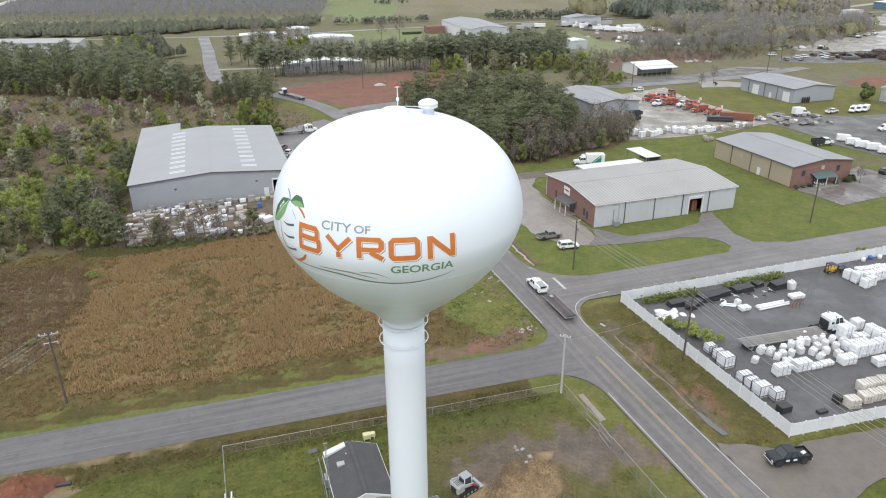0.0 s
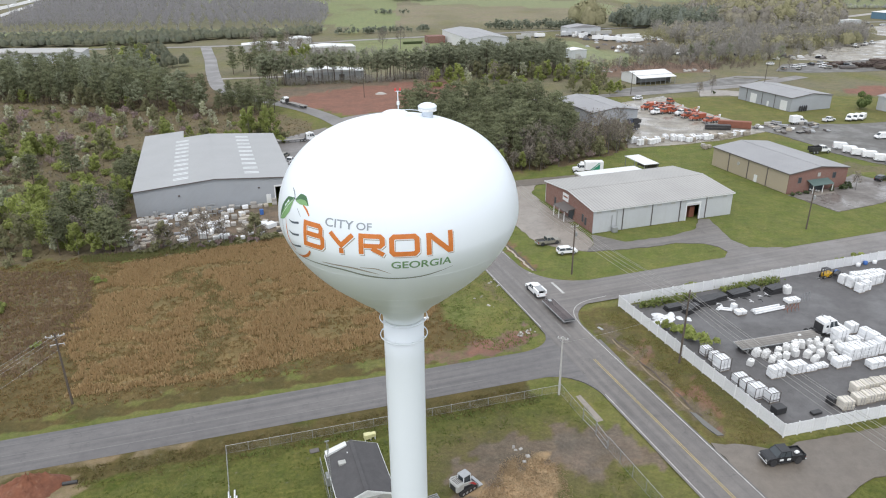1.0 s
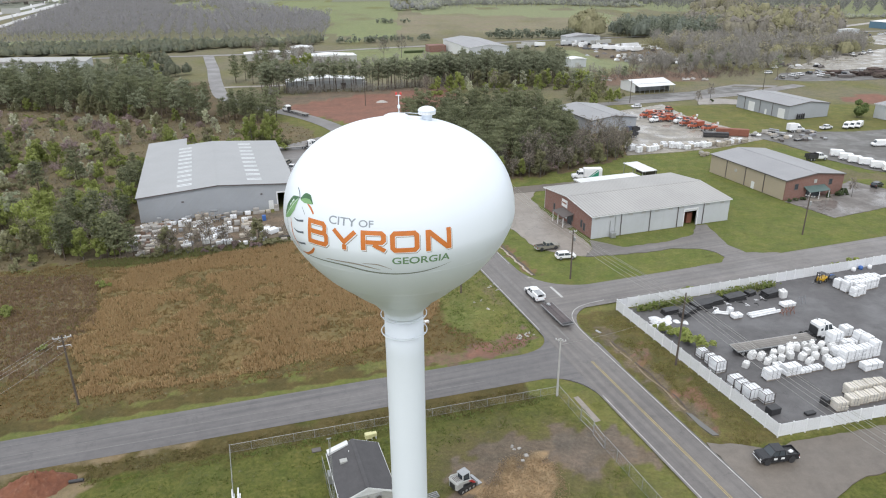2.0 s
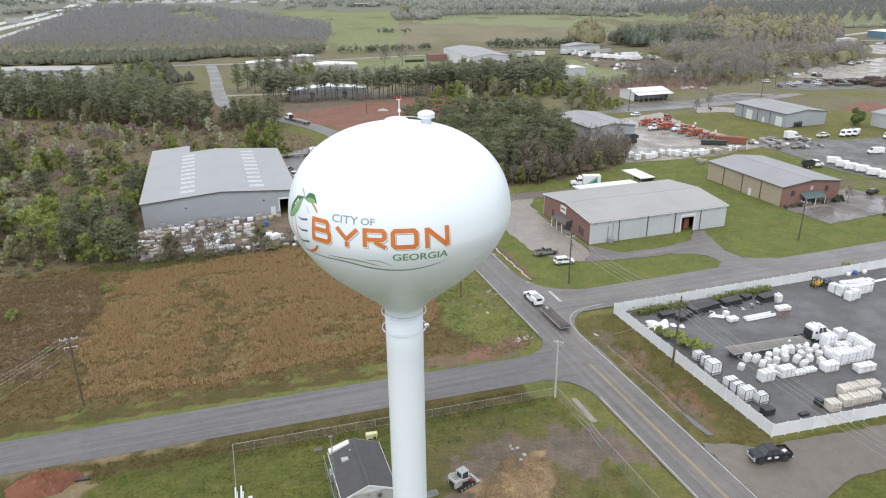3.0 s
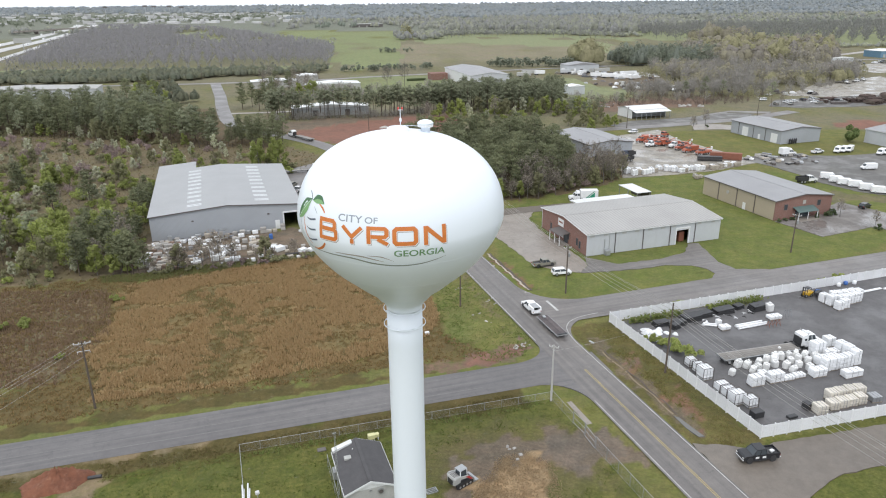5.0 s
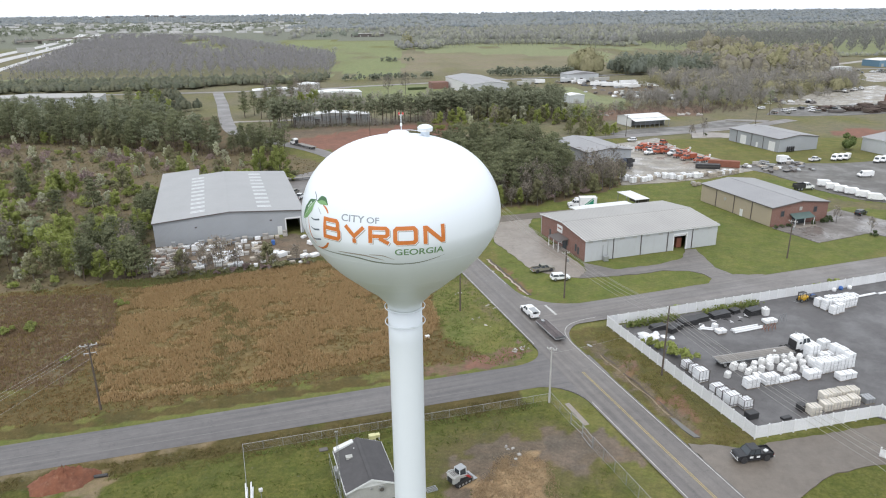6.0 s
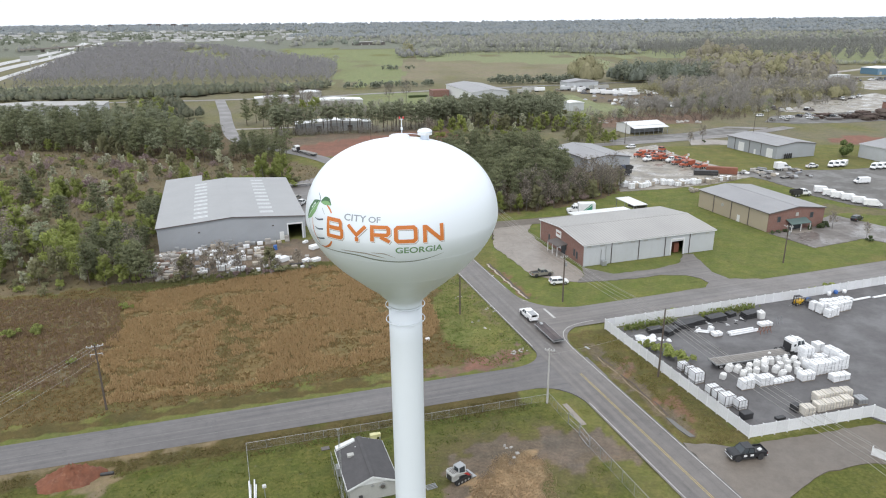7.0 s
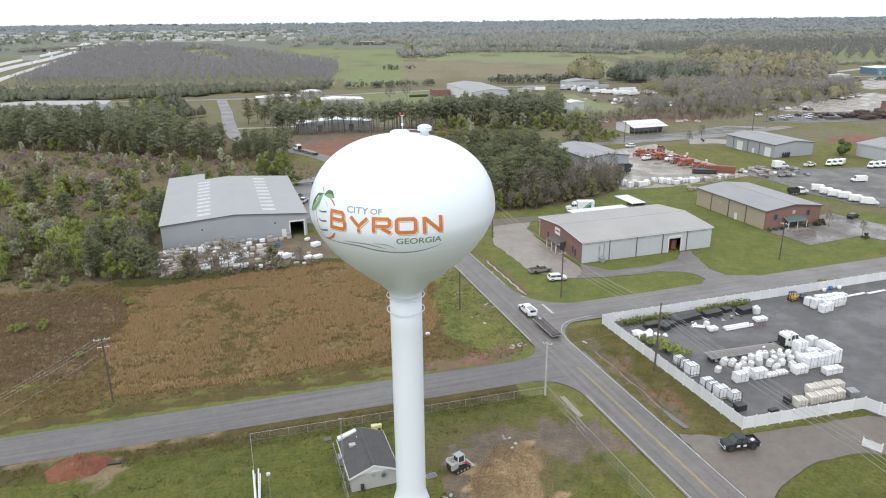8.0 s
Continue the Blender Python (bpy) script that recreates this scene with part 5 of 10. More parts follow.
        for yy in (-over, d + over):
            part("gutter", Mesh().box(w / 2, yy, eave - k * over - 0.12, w + 2 * over, 0.16, 0.18), mats[5], h)
    return h


def window_on(h, face, along, z, w, hh, size, frame_mat=TRIM_D):
    """A framed window standing a little proud of a wall; face front or left; size: the wall's length."""
    m = pose(along, -0.03, z) if face == "front" else pose(-0.03, size - along, z, 0, 0, -90)
    win = part("window", Mesh().box(0, 0.0, -0.08, w + 0.16, 0.1, 0.08).box(0, 0, hh, w + 0.16, 0.1, 0.08).box(-w / 2 - 0.04, 0, 0, 0.08, 0.1, hh).box(w / 2 + 0.04, 0, 0, 0.08, 0.1, hh), frame_mat, h, m=m)
    part("pane", Mesh().box(0, 0.02, 0, w, 0.03, hh), GLASS, win)
    return win


# brick-fronted warehouse beside the junction
WH_W, WH_D, WH_E, WH_R = 41.0, 25.9, 5.9, 7.2
wh = gable_house("brick_warehouse", 84.7, 135.4, WH_W, WH_D, WH_E, WH_R, "x", "long warehouse with red brick end and pale grey metal walls", "warehouse", (WALL_W, WALL_W, BRICK, WALL_W, ROOF_W, TRIM_W), holes=[("front", 27.0, 30.9, 0.0, 4.4)])
for x in (8.2, 16.6, 24.9, 32.8):
    part("downpipe", Mesh().box(x, -0.12, 0, 0.16, 0.2, WH_E - 0.1), TRIM_D, wh)
for x, w in ((1.4, 1.3), (5.4, 1.3), (10.8, 1.3), (14.6, 1.3), (18.6, 1.3), (22.6, 1.3), (26.0, 1.2), (34.0, 1.2), (38.5, 1.2)):
    part("wall_light_panel", Mesh().box(x, -0.04, WH_E - 0.85, w, 0.05, 0.45), SIDING, wh)
part("door_frame", Mesh().box(26.85, -0.04, 0, 0.3, 0.16, 4.6).box(31.05, -0.04, 0, 0.3, 0.16, 4.6).box(28.95, -0.04, 4.4, 4.5, 0.16, 0.35), TRIM_W, wh)
part("roller_door", Mesh().box(28.95, 0.14, 3.9, 3.9, 0.1, 0.5), TRIM_W, wh)
part("inner_load", Mesh().box(29.9, 2.2, 0.05, 1.6, 1.4, 2.8, 0, 0.05), RUST, wh)
part("air_unit", Mesh().box(5.6, -0.9, 0.0, 1.3, 1.0, 1.35, 0, 0.06), STEEL, wh)
part("flue", Mesh().tube((5.0, -0.25, 0.2), (5.0, -0.25, 4.3), 0.09, n=8), STEEL, wh)
part("flue", Mesh().tube((6.4, -0.25, 1.2), (6.4, -0.25, 5.2), 0.07, n=8), STEEL, wh)
for a, z in ((5.1, 1.4), (10.0, 1.4), (20.0, 1.2), (3.0, 1.0)):
    window_on(wh, "left", WH_D - a if a != 3.0 else 22.2, z, 0.8, 1.9, WH_D)
part("wall_sign", Mesh().box(0, 0, 0, 3.0, 0.1, 2.0), TRIM_W, wh, "white rectangular wall sign", m=pose(-0.08, WH_D - 11.6, 3.9, 0, 0, -90))
part("sign_bar", Mesh().box(0, -0.07, 0, 2.2, 0.03, 0.4), RUST, wh, m=pose(-0.08, WH_D - 11.6, 4.8, 0, 0, -90))
porch = part("entrance_porch", Mesh().slab([(-3.2, 9.0, 3.1), (-3.2, 15.2, 3.1), (0.1, 15.2, 3.55), (0.1, 9.0, 3.55)], 0.14), TRIM_D, wh, "grey shed porch roof on posts")
for y in (9.3, 12.1, 14.9):
    part("porch_post", Mesh().box(-3.0, y, 0, 0.16, 0.16, 3.0), TRIM_W, porch)
part("porch_floor", Mesh().box(-1.6, 12.1, 0, 3.2, 6.2, 0.16), CONC, porch)
part("glazed_door", Mesh().box(-0.05, 11.2, 0.15, 0.1, 2.2, 2.3), GLASS, porch)
part("porch_notice", Mesh().box(-0.06, 13.6, 1.0, 0.1, 1.8, 1.1), TRIM_W, porch)
# open roofs and sheds at the warehouse's back
lean = thing("lean_to", *uv(98.6, 161.7), 0, GRID, "low white-roofed lean-to against the warehouse back", "shed")
part("roof", Mesh().slab([(0, 0, 4.7), (20.2, 0, 4.7), (20.2, 9.0, 4.3), (0, 9.0, 4.3)], 0.3), ROOF_WHITE, lean)
for x in (0.4, 6.9, 13.3, 19.8):
    part("post", Mesh().box(x, 8.7, 0, 0.18, 0.18, 4.05), STEEL, lean)
carport = thing("carport", *uv(124.4, 169.8), 0, GRID, "open white-roofed carport on thin posts", "carport")
part("roof", Mesh().slab([(-2.4, 0, 4.5), (2.8, 0, 4.5), (2.8, 11, 4.5), (-2.4, 11, 4.5)], 0.16), ROOF_WHITE, carport)
part("side_panel", Mesh().box(2.72, 5.5, 1.2, 0.06, 10.8, 3.1), TRIM_D, carport)
for x in (-2.1, 2.5):
    for y in (0.4, 5.5, 10.6):
        part("post", Mesh().box(x, y, 0, 0.15, 0.15, 4.35), STEEL, carport)

# tan metal building with a brick office front
TN_W, TN_D = 21.2, 32.2
tan = gable_house("tan_office_building", 151.8, 143.4, TN_W, TN_D, 5.9, 7.1, "y", "tan metal building with red brick office front", "office building", (BRICK, WALL_T2, WALL_T2, WALL_T2, ROOF_G, TRIM_D))
for y in (8.3, 16.2, 24.6):
    part("downpipe", Mesh().box(-0.1, y, 0, 0.2, 0.16, 5.8), TRIM_D, tan)
part("side_door", Mesh().box(-0.06, 12.6, 0, 0.1, 1.2, 2.2), TRIM_W, tan, "white steel side door")
part("wall_fan", Mesh().tube((-0.15, 20.4, 3.6), (0.0, 20.4, 3.6), 0.55, n=16), SIDING, tan)
for x, z in ((3.9, 2.9), (16.3, 3.2)):
    window_on(tan, "front", x, z, 1.15, 1.6, 0)
part("wall_plaque", Mesh().box(10.6, -0.06, 4.2, 1.0, 0.1, 1.1), SIDING, tan)
awning = part("green_awning", Mesh().slab([(6.6, -2.6, 2.5), (14.2, -2.6, 2.5), (14.2, 0.0, 3.5), (6.6, 0.0, 3.5)], 0.12), GREENROOF, tan, "dark green metal awning over the entrance")
for x in (6.9, 10.4, 13.9):
    part("awning_post", Mesh().box(x, -2.4, 0, 0.15, 0.15, 2.4), TRIM_W, awning)
part("entrance_glazing", Mesh().box(10.4, -0.05, 0.1, 5.2, 0.08, 2.2), GLASS, tan)
part("entrance_step", Mesh().box(10.4, -2.0, 0, 7.4, 3.6, 0.12), CONC, tan)

# large grey warehouse beyond the dry field
GR_W, GR_D, GR_E, GR_R = 41.4, 54.3, 6.9, 8.4
gu, gv = -67.6 * CG + 175.2 * SG, 67.6 * SG + 175.2 * CG
grey_wh = gable_house("grey_warehouse", gu, gv, GR_W, GR_D, GR_E, GR_R, "y", "large blue-grey metal warehouse with rows of roof lights", "warehouse", (WALL_G, WALL_G, WALL_G, WALL_G, ROOF_B, TRIM_D), holes=[("front", 36.4, 40.4, 0.0, 4.6)])
kk = (GR_R - GR_E) / (GR_W / 2)
for row in range(10):
    y = 4.2 + row * 4.9
    for xc in (12.0, 30.8):
        for dy in (0.0, 1.2):
            q = []
            for x, yy in ((xc - 2.0, y + dy), (xc + 2.0, y + dy), (xc + 2.0, y + dy + 0.5), (xc - 2.0, y + dy + 0.5)):
                q.append((x, yy, GR_R - kk * abs(x - GR_W / 2) + 0.18 + 0.04))
            part("roof_light", Mesh().slab(q, 0.05), SKYLIGHT, grey_wh)
part("door_frame", Mesh().box(36.2, -0.05, 0, 0.3, 0.16, 4.8).box(40.6, -0.05, 0, 0.3, 0.16, 4.8).box(38.4, -0.05, 4.6, 4.7, 0.16, 0.4), TRIM_W, grey_wh)
part("side_door", Mesh().box(34.4, -0.05, 0, 1.3, 0.1, 2.6), TRIM_W, grey_wh, "white steel door")
for x in (11.2, 32.0):
    part("wall_lamp", Mesh().box(x, -0.15, 4.6, 0.6, 0.3, 0.35, 0, 0.05), TRIM_D, grey_wh)
annex = part("rear_annex", Mesh().box(6.0, GR_D + 5.5, 0, 12.0, 10.2, 6.9), WALL_G, grey_wh, "rear extension")
part("roof", Mesh().slab([(-0.35, GR_D + 0.43, 7.03), (12.3, GR_D + 0.43, 7.92), (12.3, GR_D + 10.9, 7.92), (-0.35, GR_D + 10.9, 7.03)], 0.16), ROOF_B, annex)
part("gable_wall", Mesh().side_prism([(0, 6.9), (12.0, 6.9), (12.0, 7.74), (0, 6.92)], GR_D + 0.4, GR_D + 10.6), WALL_G, annex)

# grey metal building near the gravel yard, and its neighbours
metal = gable_house("metal_workshop", 237.1, 231.9, 22.0, 32.3, 5.9, 7.2, "y", "light grey metal workshop with white roller doors", "workshop", (WALL_G, WALL_G, WALL_G, WALL_G, ROOF_G, TRIM_D))
for y in (4.2, 22.6):
    part("roller_door", Mesh().box(-0.06, y, 0, 0.1, 3.8, 4.2), TRIM_W, metal, "white roller door")
part("side_door", Mesh().box(-0.06, 13.4, 0, 0.1, 1.2, 2.3), TRIM_W, metal)
for y in (9.6, 17.2, 27.0):
    part("downpipe", Mesh().box(-0.1, y, 0, 0.2, 0.16, 5.8), TRIM_D, metal)
for x in (4.6, 5.8, 7.0, 8.1):
    part("gas_bottle", Mesh().lathe([(0.35, 0), (0.35, 2.0), (0.2, 2.3), (0.08, 2.5)], 10, x, -0.6), BLACK, metal)
hall = gable_house("grey_roofed_hall", 144.0, 238.6, 20.8, 32.2, 5.2, 6.5, "y", "grey-roofed metal hall behind the trees", "hall", (WALL_G, WALL_G, WALL_G, WALL_G, ROOF_G, TRIM_D))
gable_house("grey_shed_hall", 0, 0, 30.0, 26.0, 6.0, 7.6, "y", "light grey metal hall beside the playing field", "hall", (WALL_W, WALL_W, WALL_W, WALL_W, ROOF_G, TRIM_W), place=(218.8, 258.4))

shed = thing("open_shed", 131.6, 355.0, 0, GRID, "white-roofed open-fronted shed on posts", "shed")
part("back_wall", wall_x(21.5, 4.4, 0.2), WALL_W, shed, m=pose(21.5, 18.2, 0, 0, 0, 180))
part("left_wall", wall_x(14.0, 4.4, 0.2, (), (7.0, 5.8)), TRIM_W, shed, m=pose(0, 18.0, 0, 0, 0, -90))
part("right_wall", wall_x(14.0, 4.4, 0.2, (), (7.0, 5.8)), WALL_W, shed, m=pose(21.5, 4.0, 0, 0, 0, 90))
part("inner_wall", Mesh().box(10.7, 8.0, 0, 21.2, 0.2, 4.2), WALL_G, shed)
for y0, y1, z0, z1 in ((11.0, 18.6, 6.0, 4.6), (11.0, 3.6, 6.0, 4.7), (3.8, -0.6, 4.5, 3.7)):
    part("roof", Mesh().slab([(-0.4, y0, z0), (22, y0, z0), (22, y1, z1), (-0.4, y1, z1)], 0.14), ROOF_WHITE, shed)
for i in range(8):
    part("post", Mesh().box(0.3 + i * 3.0, -0.3, 0, 0.2, 0.2, 3.7), STEEL, shed)

far_hall = gable_house("white_hall", 0, 0, 31.0, 72.0, 8.4, 10.4, "y", "large white metal hall across the far field", "hall", (WALL_W, WALL_W, TRIM_W, WALL_W, ROOF_G, TRIM_W), place=(59, 512), turn=11)
part("brick_block", Mesh().box(-9, 62, 0, 14, 12, 5.2), BRICK, far_hall, "brick side block")
part("hedge_row", Mesh().box(-28, 58, 0, 16, 1.6, 1.8, 0, 0.3), HEDGE, far_hall)


def plain_hall(name, x, y, w, d, h, r, turn, wall, roof, label, category="building", group=""):
    """A simple far building: walls, two roof slopes and a few doors."""
    b = thing(name, x, y, 0, turn, label, category, group)
    part("wall", Mesh().box(0, 0, 0, w, d, h), wall, b)
    part("roof", Mesh().side_prism([(-w / 2 - 0.3, h - 0.05), (w / 2 + 0.3, h - 0.05), (w / 2 + 0.3, h + 0.1), (0, r), (-w / 2 - 0.3, h + 0.1)], -d / 2 - 0.3, d / 2 + 0.3), roof, b)
    for i in range(max(1, int(w // 9))):
        part("door", Mesh().box(-w / 2 + 4.5 + i * 9, -d / 2 - 0.03, 0, 3.0, 0.1, min(3.2, h * 0.7)), TRIM_D if i % 2 else SIDING, b)
    return b


plain_hall("white_roofed_hall", -255, 492, 100, 26, 6.4, 8.2, 12, WALL_W, ROOF_W, "long low hall with a white roof behind pines")
plain_hall("white_store", -90, 537, 34, 14, 5.0, 6.2, 12, SIDING, ROOF_WHITE, "white flat-roofed store building")
plain_hall("white_store", -66, 550, 16, 14, 7.4, 8.2, 12, SIDING, ROOF_WHITE, "white block of the store building")
plain_hall("metal_store", -44, 516, 40, 16, 4.6, 6.0, 12, SIDING, ROOF_WHITE, "low pale metal store building")
plain_hall("green_trimmed_shed", -36, 398, 44, 12, 4.6, 6.4, 8, WALL_W, ROOF_WHITE, "low pale shed behind the pine row")

# ---- white vinyl fence round the storage yard ----
def vinyl_fence(a, b, name="vinyl_fence", height=2.2):
    (x0, y0), (x1, y1) = a, b
    length = math.hypot(x1 - x0, y1 - y0)
    n = max(1, round(length / 2.45))
    step = length / n
    f = thing(name, x0, y0, 0, math.degrees(math.atan2(y1 - y0, x1 - x0)), "white vinyl privacy fence round the storage yard", "fence", "yard fence")
    post = Mesh().box(0, 0, -0.1, 0.16, 0.16, height + 0.16).box(0, 0, height + 0.06, 0.21, 0.21, 0.05, top=1.0).box(0, 0, height + 0.11, 0.18, 0.18, 0.09, top=0.15).data("post")
    post.materials.append(VINYL)
    boards = max(6, int(step / 0.29))
    w = (step - 0.15) / boards
    front = []
    for i in range(boards):
        x0 = -(step - 0.15) / 2 + w * i
        front += [(x0 + 0.004, 0.0), (x0 + 0.02, 1.0), (x0 + w - 0.02, 1.0), (x0 + w - 0.004, 0.0)]
    rows, panel = [], Mesh()
    for z, t in ((0.08, 0.03), (0.24, 0.03), (0.25, 0.015), (height - 0.13, 0.015), (height - 0.12, 0.03), (height, 0.03)):
        g = 0.0 if t > 0.02 else 0.009
        rows += [[(x, -(t - g * (1 - k)), z) for x, k in front] + [(x, t - g * (1 - k), z) for x, k in reversed(front)]]
    n_ = len(rows[0])
    faces = [tuple(reversed(range(n_))), tuple(range(5 * n_, 6 * n_))]
    for k in range(5):
        faces += [(k * n_ + i, k * n_ + (i + 1) % n_, (k + 1) * n_ + (i + 1) % n_, (k + 1) * n_ + i) for i in range(n_)]
    panel.add([p for r in rows for p in r], faces)
    pm = panel.data("panel")
    pm.materials.append(VINYL_P)
    for i in range(n + 1):
        part("post", post, VINYL, f, m=pose(i * step, 0, 0))
        if i < n:
            part("panel", pm, VINYL, f, m=pose((i + 0.5) * step, 0, 0))
    return f


FC, FN, FE = (43.4, 114.2), (54.1, 73.2), (77.1, 77.3)
vinyl_fence(FC, FN)
vinyl_fence(FN, FE)
vinyl_fence(FE, (84.0, 68.0))
vinyl_fence(FC, (99.8, 127.9))
vinyl_fence((99.8, 127.9), (168, 145.4))

# ---- trees and shrubs ----
def leaf_cloud(centres, size, rng, upward=0.75, spread=0.5, outward=None, loose=0.45):
    """Small leaf sprays: one uneven triangle at each place, turned at random but rather towards the sky, or outward from its bough."""
    c = np.asarray(centres, float)
    n = len(c)
    up = rng.normal(size=(n, 3))
    up /= np.linalg.norm(up, axis=1)[:, None]
    if outward is None:
        up[:, 2] += upward
    else:
        up = np.asarray(outward) / (np.linalg.norm(outward, axis=1)[:, None] + 1e-9) + up * loose
    a = np.cross(up, rng.normal(size=(n, 3)))
    a /= np.linalg.norm(a, axis=1)[:, None] + 1e-9
    b = np.cross(up, a)
    b /= np.linalg.norm(b, axis=1)[:, None] + 1e-9
    s = size * (1 + spread * rng.uniform(-1, 1, (n, 1)))
    t = s * rng.uniform(0.55, 1.0, (n, 1))
    k = rng.uniform(-0.5, 0.5, (n, 1))
    v = np.stack([c - a * s * 0.68 - b * t * 0.5, c + a * s * 0.68 - b * t * 0.42, c + a * s * k + b * t * 0.95], 1)
    return v.reshape(-1, 3), np.arange(3 * n).reshape(n, 3)


def blobs(rng, n_blob, n_leaf, centre, spread, radius):
    """Leaf places over rounded clumps, and the way each one faces."""
    out, way = [], []
    for _ in range(n_blob):
        c = np.array(centre) + rng.normal(size=3) * np.array(spread)
        d = rng.normal(size=(n_leaf, 3))
        d /= np.linalg.norm(d, axis=1)[:, None]
        out.append(c + d * radius * rng.uniform(0.55, 1.0, (n_leaf, 1)) * np.array([1, 1, 0.75]))
        way.append(d + np.array([0, 0, 0.45]))
    return np.concatenate(out), np.concatenate(way)


def limb_set(rng, h, start, count, reach, rise, r0):
    """Limbs and branches off a trunk; returns the wood and the tips."""
    wood, tips = Mesh(), []
    lean = rng.normal(size=2) * 0.03 * h
    top = (lean[0], lean[1], h * 0.92)
    wood.tube((0, 0, -0.3), (lean[0] * 0.4, lean[1] * 0.4, h * 0.45), r0, r0 * 0.68, 6, False)
    wood.tube((lean[0] * 0.4, lean[1] * 0.4, h * 0.45), top, r0 * 0.68, r0 * 0.12, 5, False)
    for i in range(count):
        t = start + (0.92 - start) * (i + rng.uniform(0, 0.8)) / count
        z = h * t
        k = z / (h * 0.92)
        base = np.array([lean[0] * k, lean[1] * k, z])
        az = i * 2.4 + rng.uniform(-0.6, 0.6)
        ln = reach * h * (1.1 - 0.75 * t) * rng.uniform(0.75, 1.2)
        mid = base + ln * 0.5 * np.array([math.cos(az), math.sin(az), rise * 0.7])
        end = base + ln * np.array([math.cos(az + rng.uniform(-0.3, 0.3)), math.sin(az + rng.uniform(-0.3, 0.3)), rise])
        wood.tube(base, mid, r0 * 0.32, r0 * 0.2, 4, False)
        wood.tube(mid, end, r0 * 0.2, r0 * 0.05, 3, False)
        tips += [(mid, end)]
    return wood, tips


def twigs(rng, tips, per, length):
    """Fine bare twigs, each a thin blade."""
    v, f = [], []
    for mid, end in tips:
        for _ in range(per):
            t = rng.uniform(0, 1)
            p = mid * (1 - t) + end * t
            d = rng.normal(size=3) + np.array([0, 0, 0.6])
            d = d / np.linalg.norm(d) * length * rng.uniform(0.6, 1.3)
            s = np.cross(d, rng.normal(size=3))
            s = s / (np.linalg.norm(s) + 1e-9) * 0.035
            n = len(v)
            v += [p - s, p + s, p + d]
            f.append((n, n + 1, n + 2))
    return v, f


def pine_kind(seed, h, start=0.26, limbs=18, leaf=0.38, per=19, needles=PINE):
    rng = np.random.default_rng(seed)
    wood, tips = limb_set(rng, h, start, limbs, 0.23, 0.26, 0.010 * h + 0.05)
    pts, way = [], []
    for mid, end in tips:
        for t in np.linspace(0.1, 1.05, 4):
            c = mid * (1 - t) + end * t
            d = rng.normal(size=(per, 3))
            pts.append(c + d * np.array([0.72, 0.72, 0.32]))
            way.append(d * np.array([0.5, 0.5, 0.7]) + np.array([0.25 * (end - mid)[0], 0.25 * (end - mid)[1], 0.9]))
    d = rng.normal(size=(40, 3))
    pts.append(np.array([0, 0, h * 0.93]) + d * 0.6)
    way.append(d + np.array([0, 0, 0.8]))
    v, f = leaf_cloud(np.concatenate(pts), leaf, rng, outward=np.concatenate(way))
    return wood, BARK, raw_mesh("crown", v, f, needles)


def leafy_kind(seed, h, material, leaves=900, leaf=0.38, reach=0.30, start=0.28):
    rng = np.random.default_rng(seed)
    wood, tips = limb_set(rng, h, start, 13, reach, 0.55, 0.012 * h + 0.03)
    pts, way = [], []
    per = max(4, leaves // len(tips) // 3)
    for mid, end in tips:
        for t in (0.35, 0.7, 1.0):
            c = mid * (1 - t) + end * t
            d = rng.normal(size=(per, 3))
            d /= np.linalg.norm(d, axis=1)[:, None]
            pts.append(c + d * 0.112 * h * rng.uniform(0.6, 1.0, (per, 1)))
            way.append(d + np.array([0, 0, 0.45]))
    v, f = leaf_cloud(np.concatenate(pts), leaf, rng, outward=np.concatenate(way))
    return wood, BARK_G, raw_mesh("crown", v, f, material)


def bare_kind(seed, h, buds=420, twig=26):
    rng = np.random.default_rng(seed)
    wood, tips = limb_set(rng, h, 0.3, 15, 0.30, 0.75, 0.011 * h + 0.04)
    v, f = twigs(rng, tips, twig, 0.11 * h)
    wood.add(v, f)
    pts = []
    for mid, end in tips:
        for _ in range(buds // len(tips)):
            t = rng.uniform(0.1, 1.15)
            pts.append(mid * (1 - t) + end * t + rng.normal(size=3) * 0.06 * h)
    cv, cf = leaf_cloud(np.array(pts), 0.30, rng)
    return wood, BARK_G, raw_mesh("crown", cv, cf, BUDS)


def shrub_kind(seed, h, material, leaves=640, leaf=0.29):
    rng = np.random.default_rng(seed)
    wood = Mesh()
    for i in range(5):
        a = i * 1.257 + rng.uniform(-0.4, 0.4)
        wood.tube((0.1 * math.cos(a), 0.1 * math.sin(a), -0.2), (h * 0.28 * math.cos(a), h * 0.28 * math.sin(a), h * rng.uniform(0.55, 0.9)), 0.02 * h ** 0.5, 0.01, 4, False)
    pts, way = blobs(rng, 9, leaves // 9, (0, 0, h * 0.45), (h * 0.27, h * 0.27, h * 0.16), h * 0.25)
    pts[:, 2] = np.maximum(pts[:, 2], 0.05)
    v, f = leaf_cloud(pts, leaf, rng, outward=way)
    return wood, BARK_G, raw_mesh("crown", v, f, material)


def plant_kind(kind, name, label, category, group):
    """One plant of a kind, as a first thing from which the others are copied."""
    wood, bark, crown = kind
    wm = wood.data("trunk")
    wm.materials.append(bark)
    return name, label, category, group, wm, crown


def plant(kind, x, y, scale, turn, z=-0.08):
    name, label, category, group, wm, crown = kind
    t = thing(name, x, y, z, turn, label, category, group)
    t.scale = (scale, scale, scale * random.uniform(0.9, 1.12))
    part("trunk", wm, None, t)
    part("crown", crown, None, t)
    return t


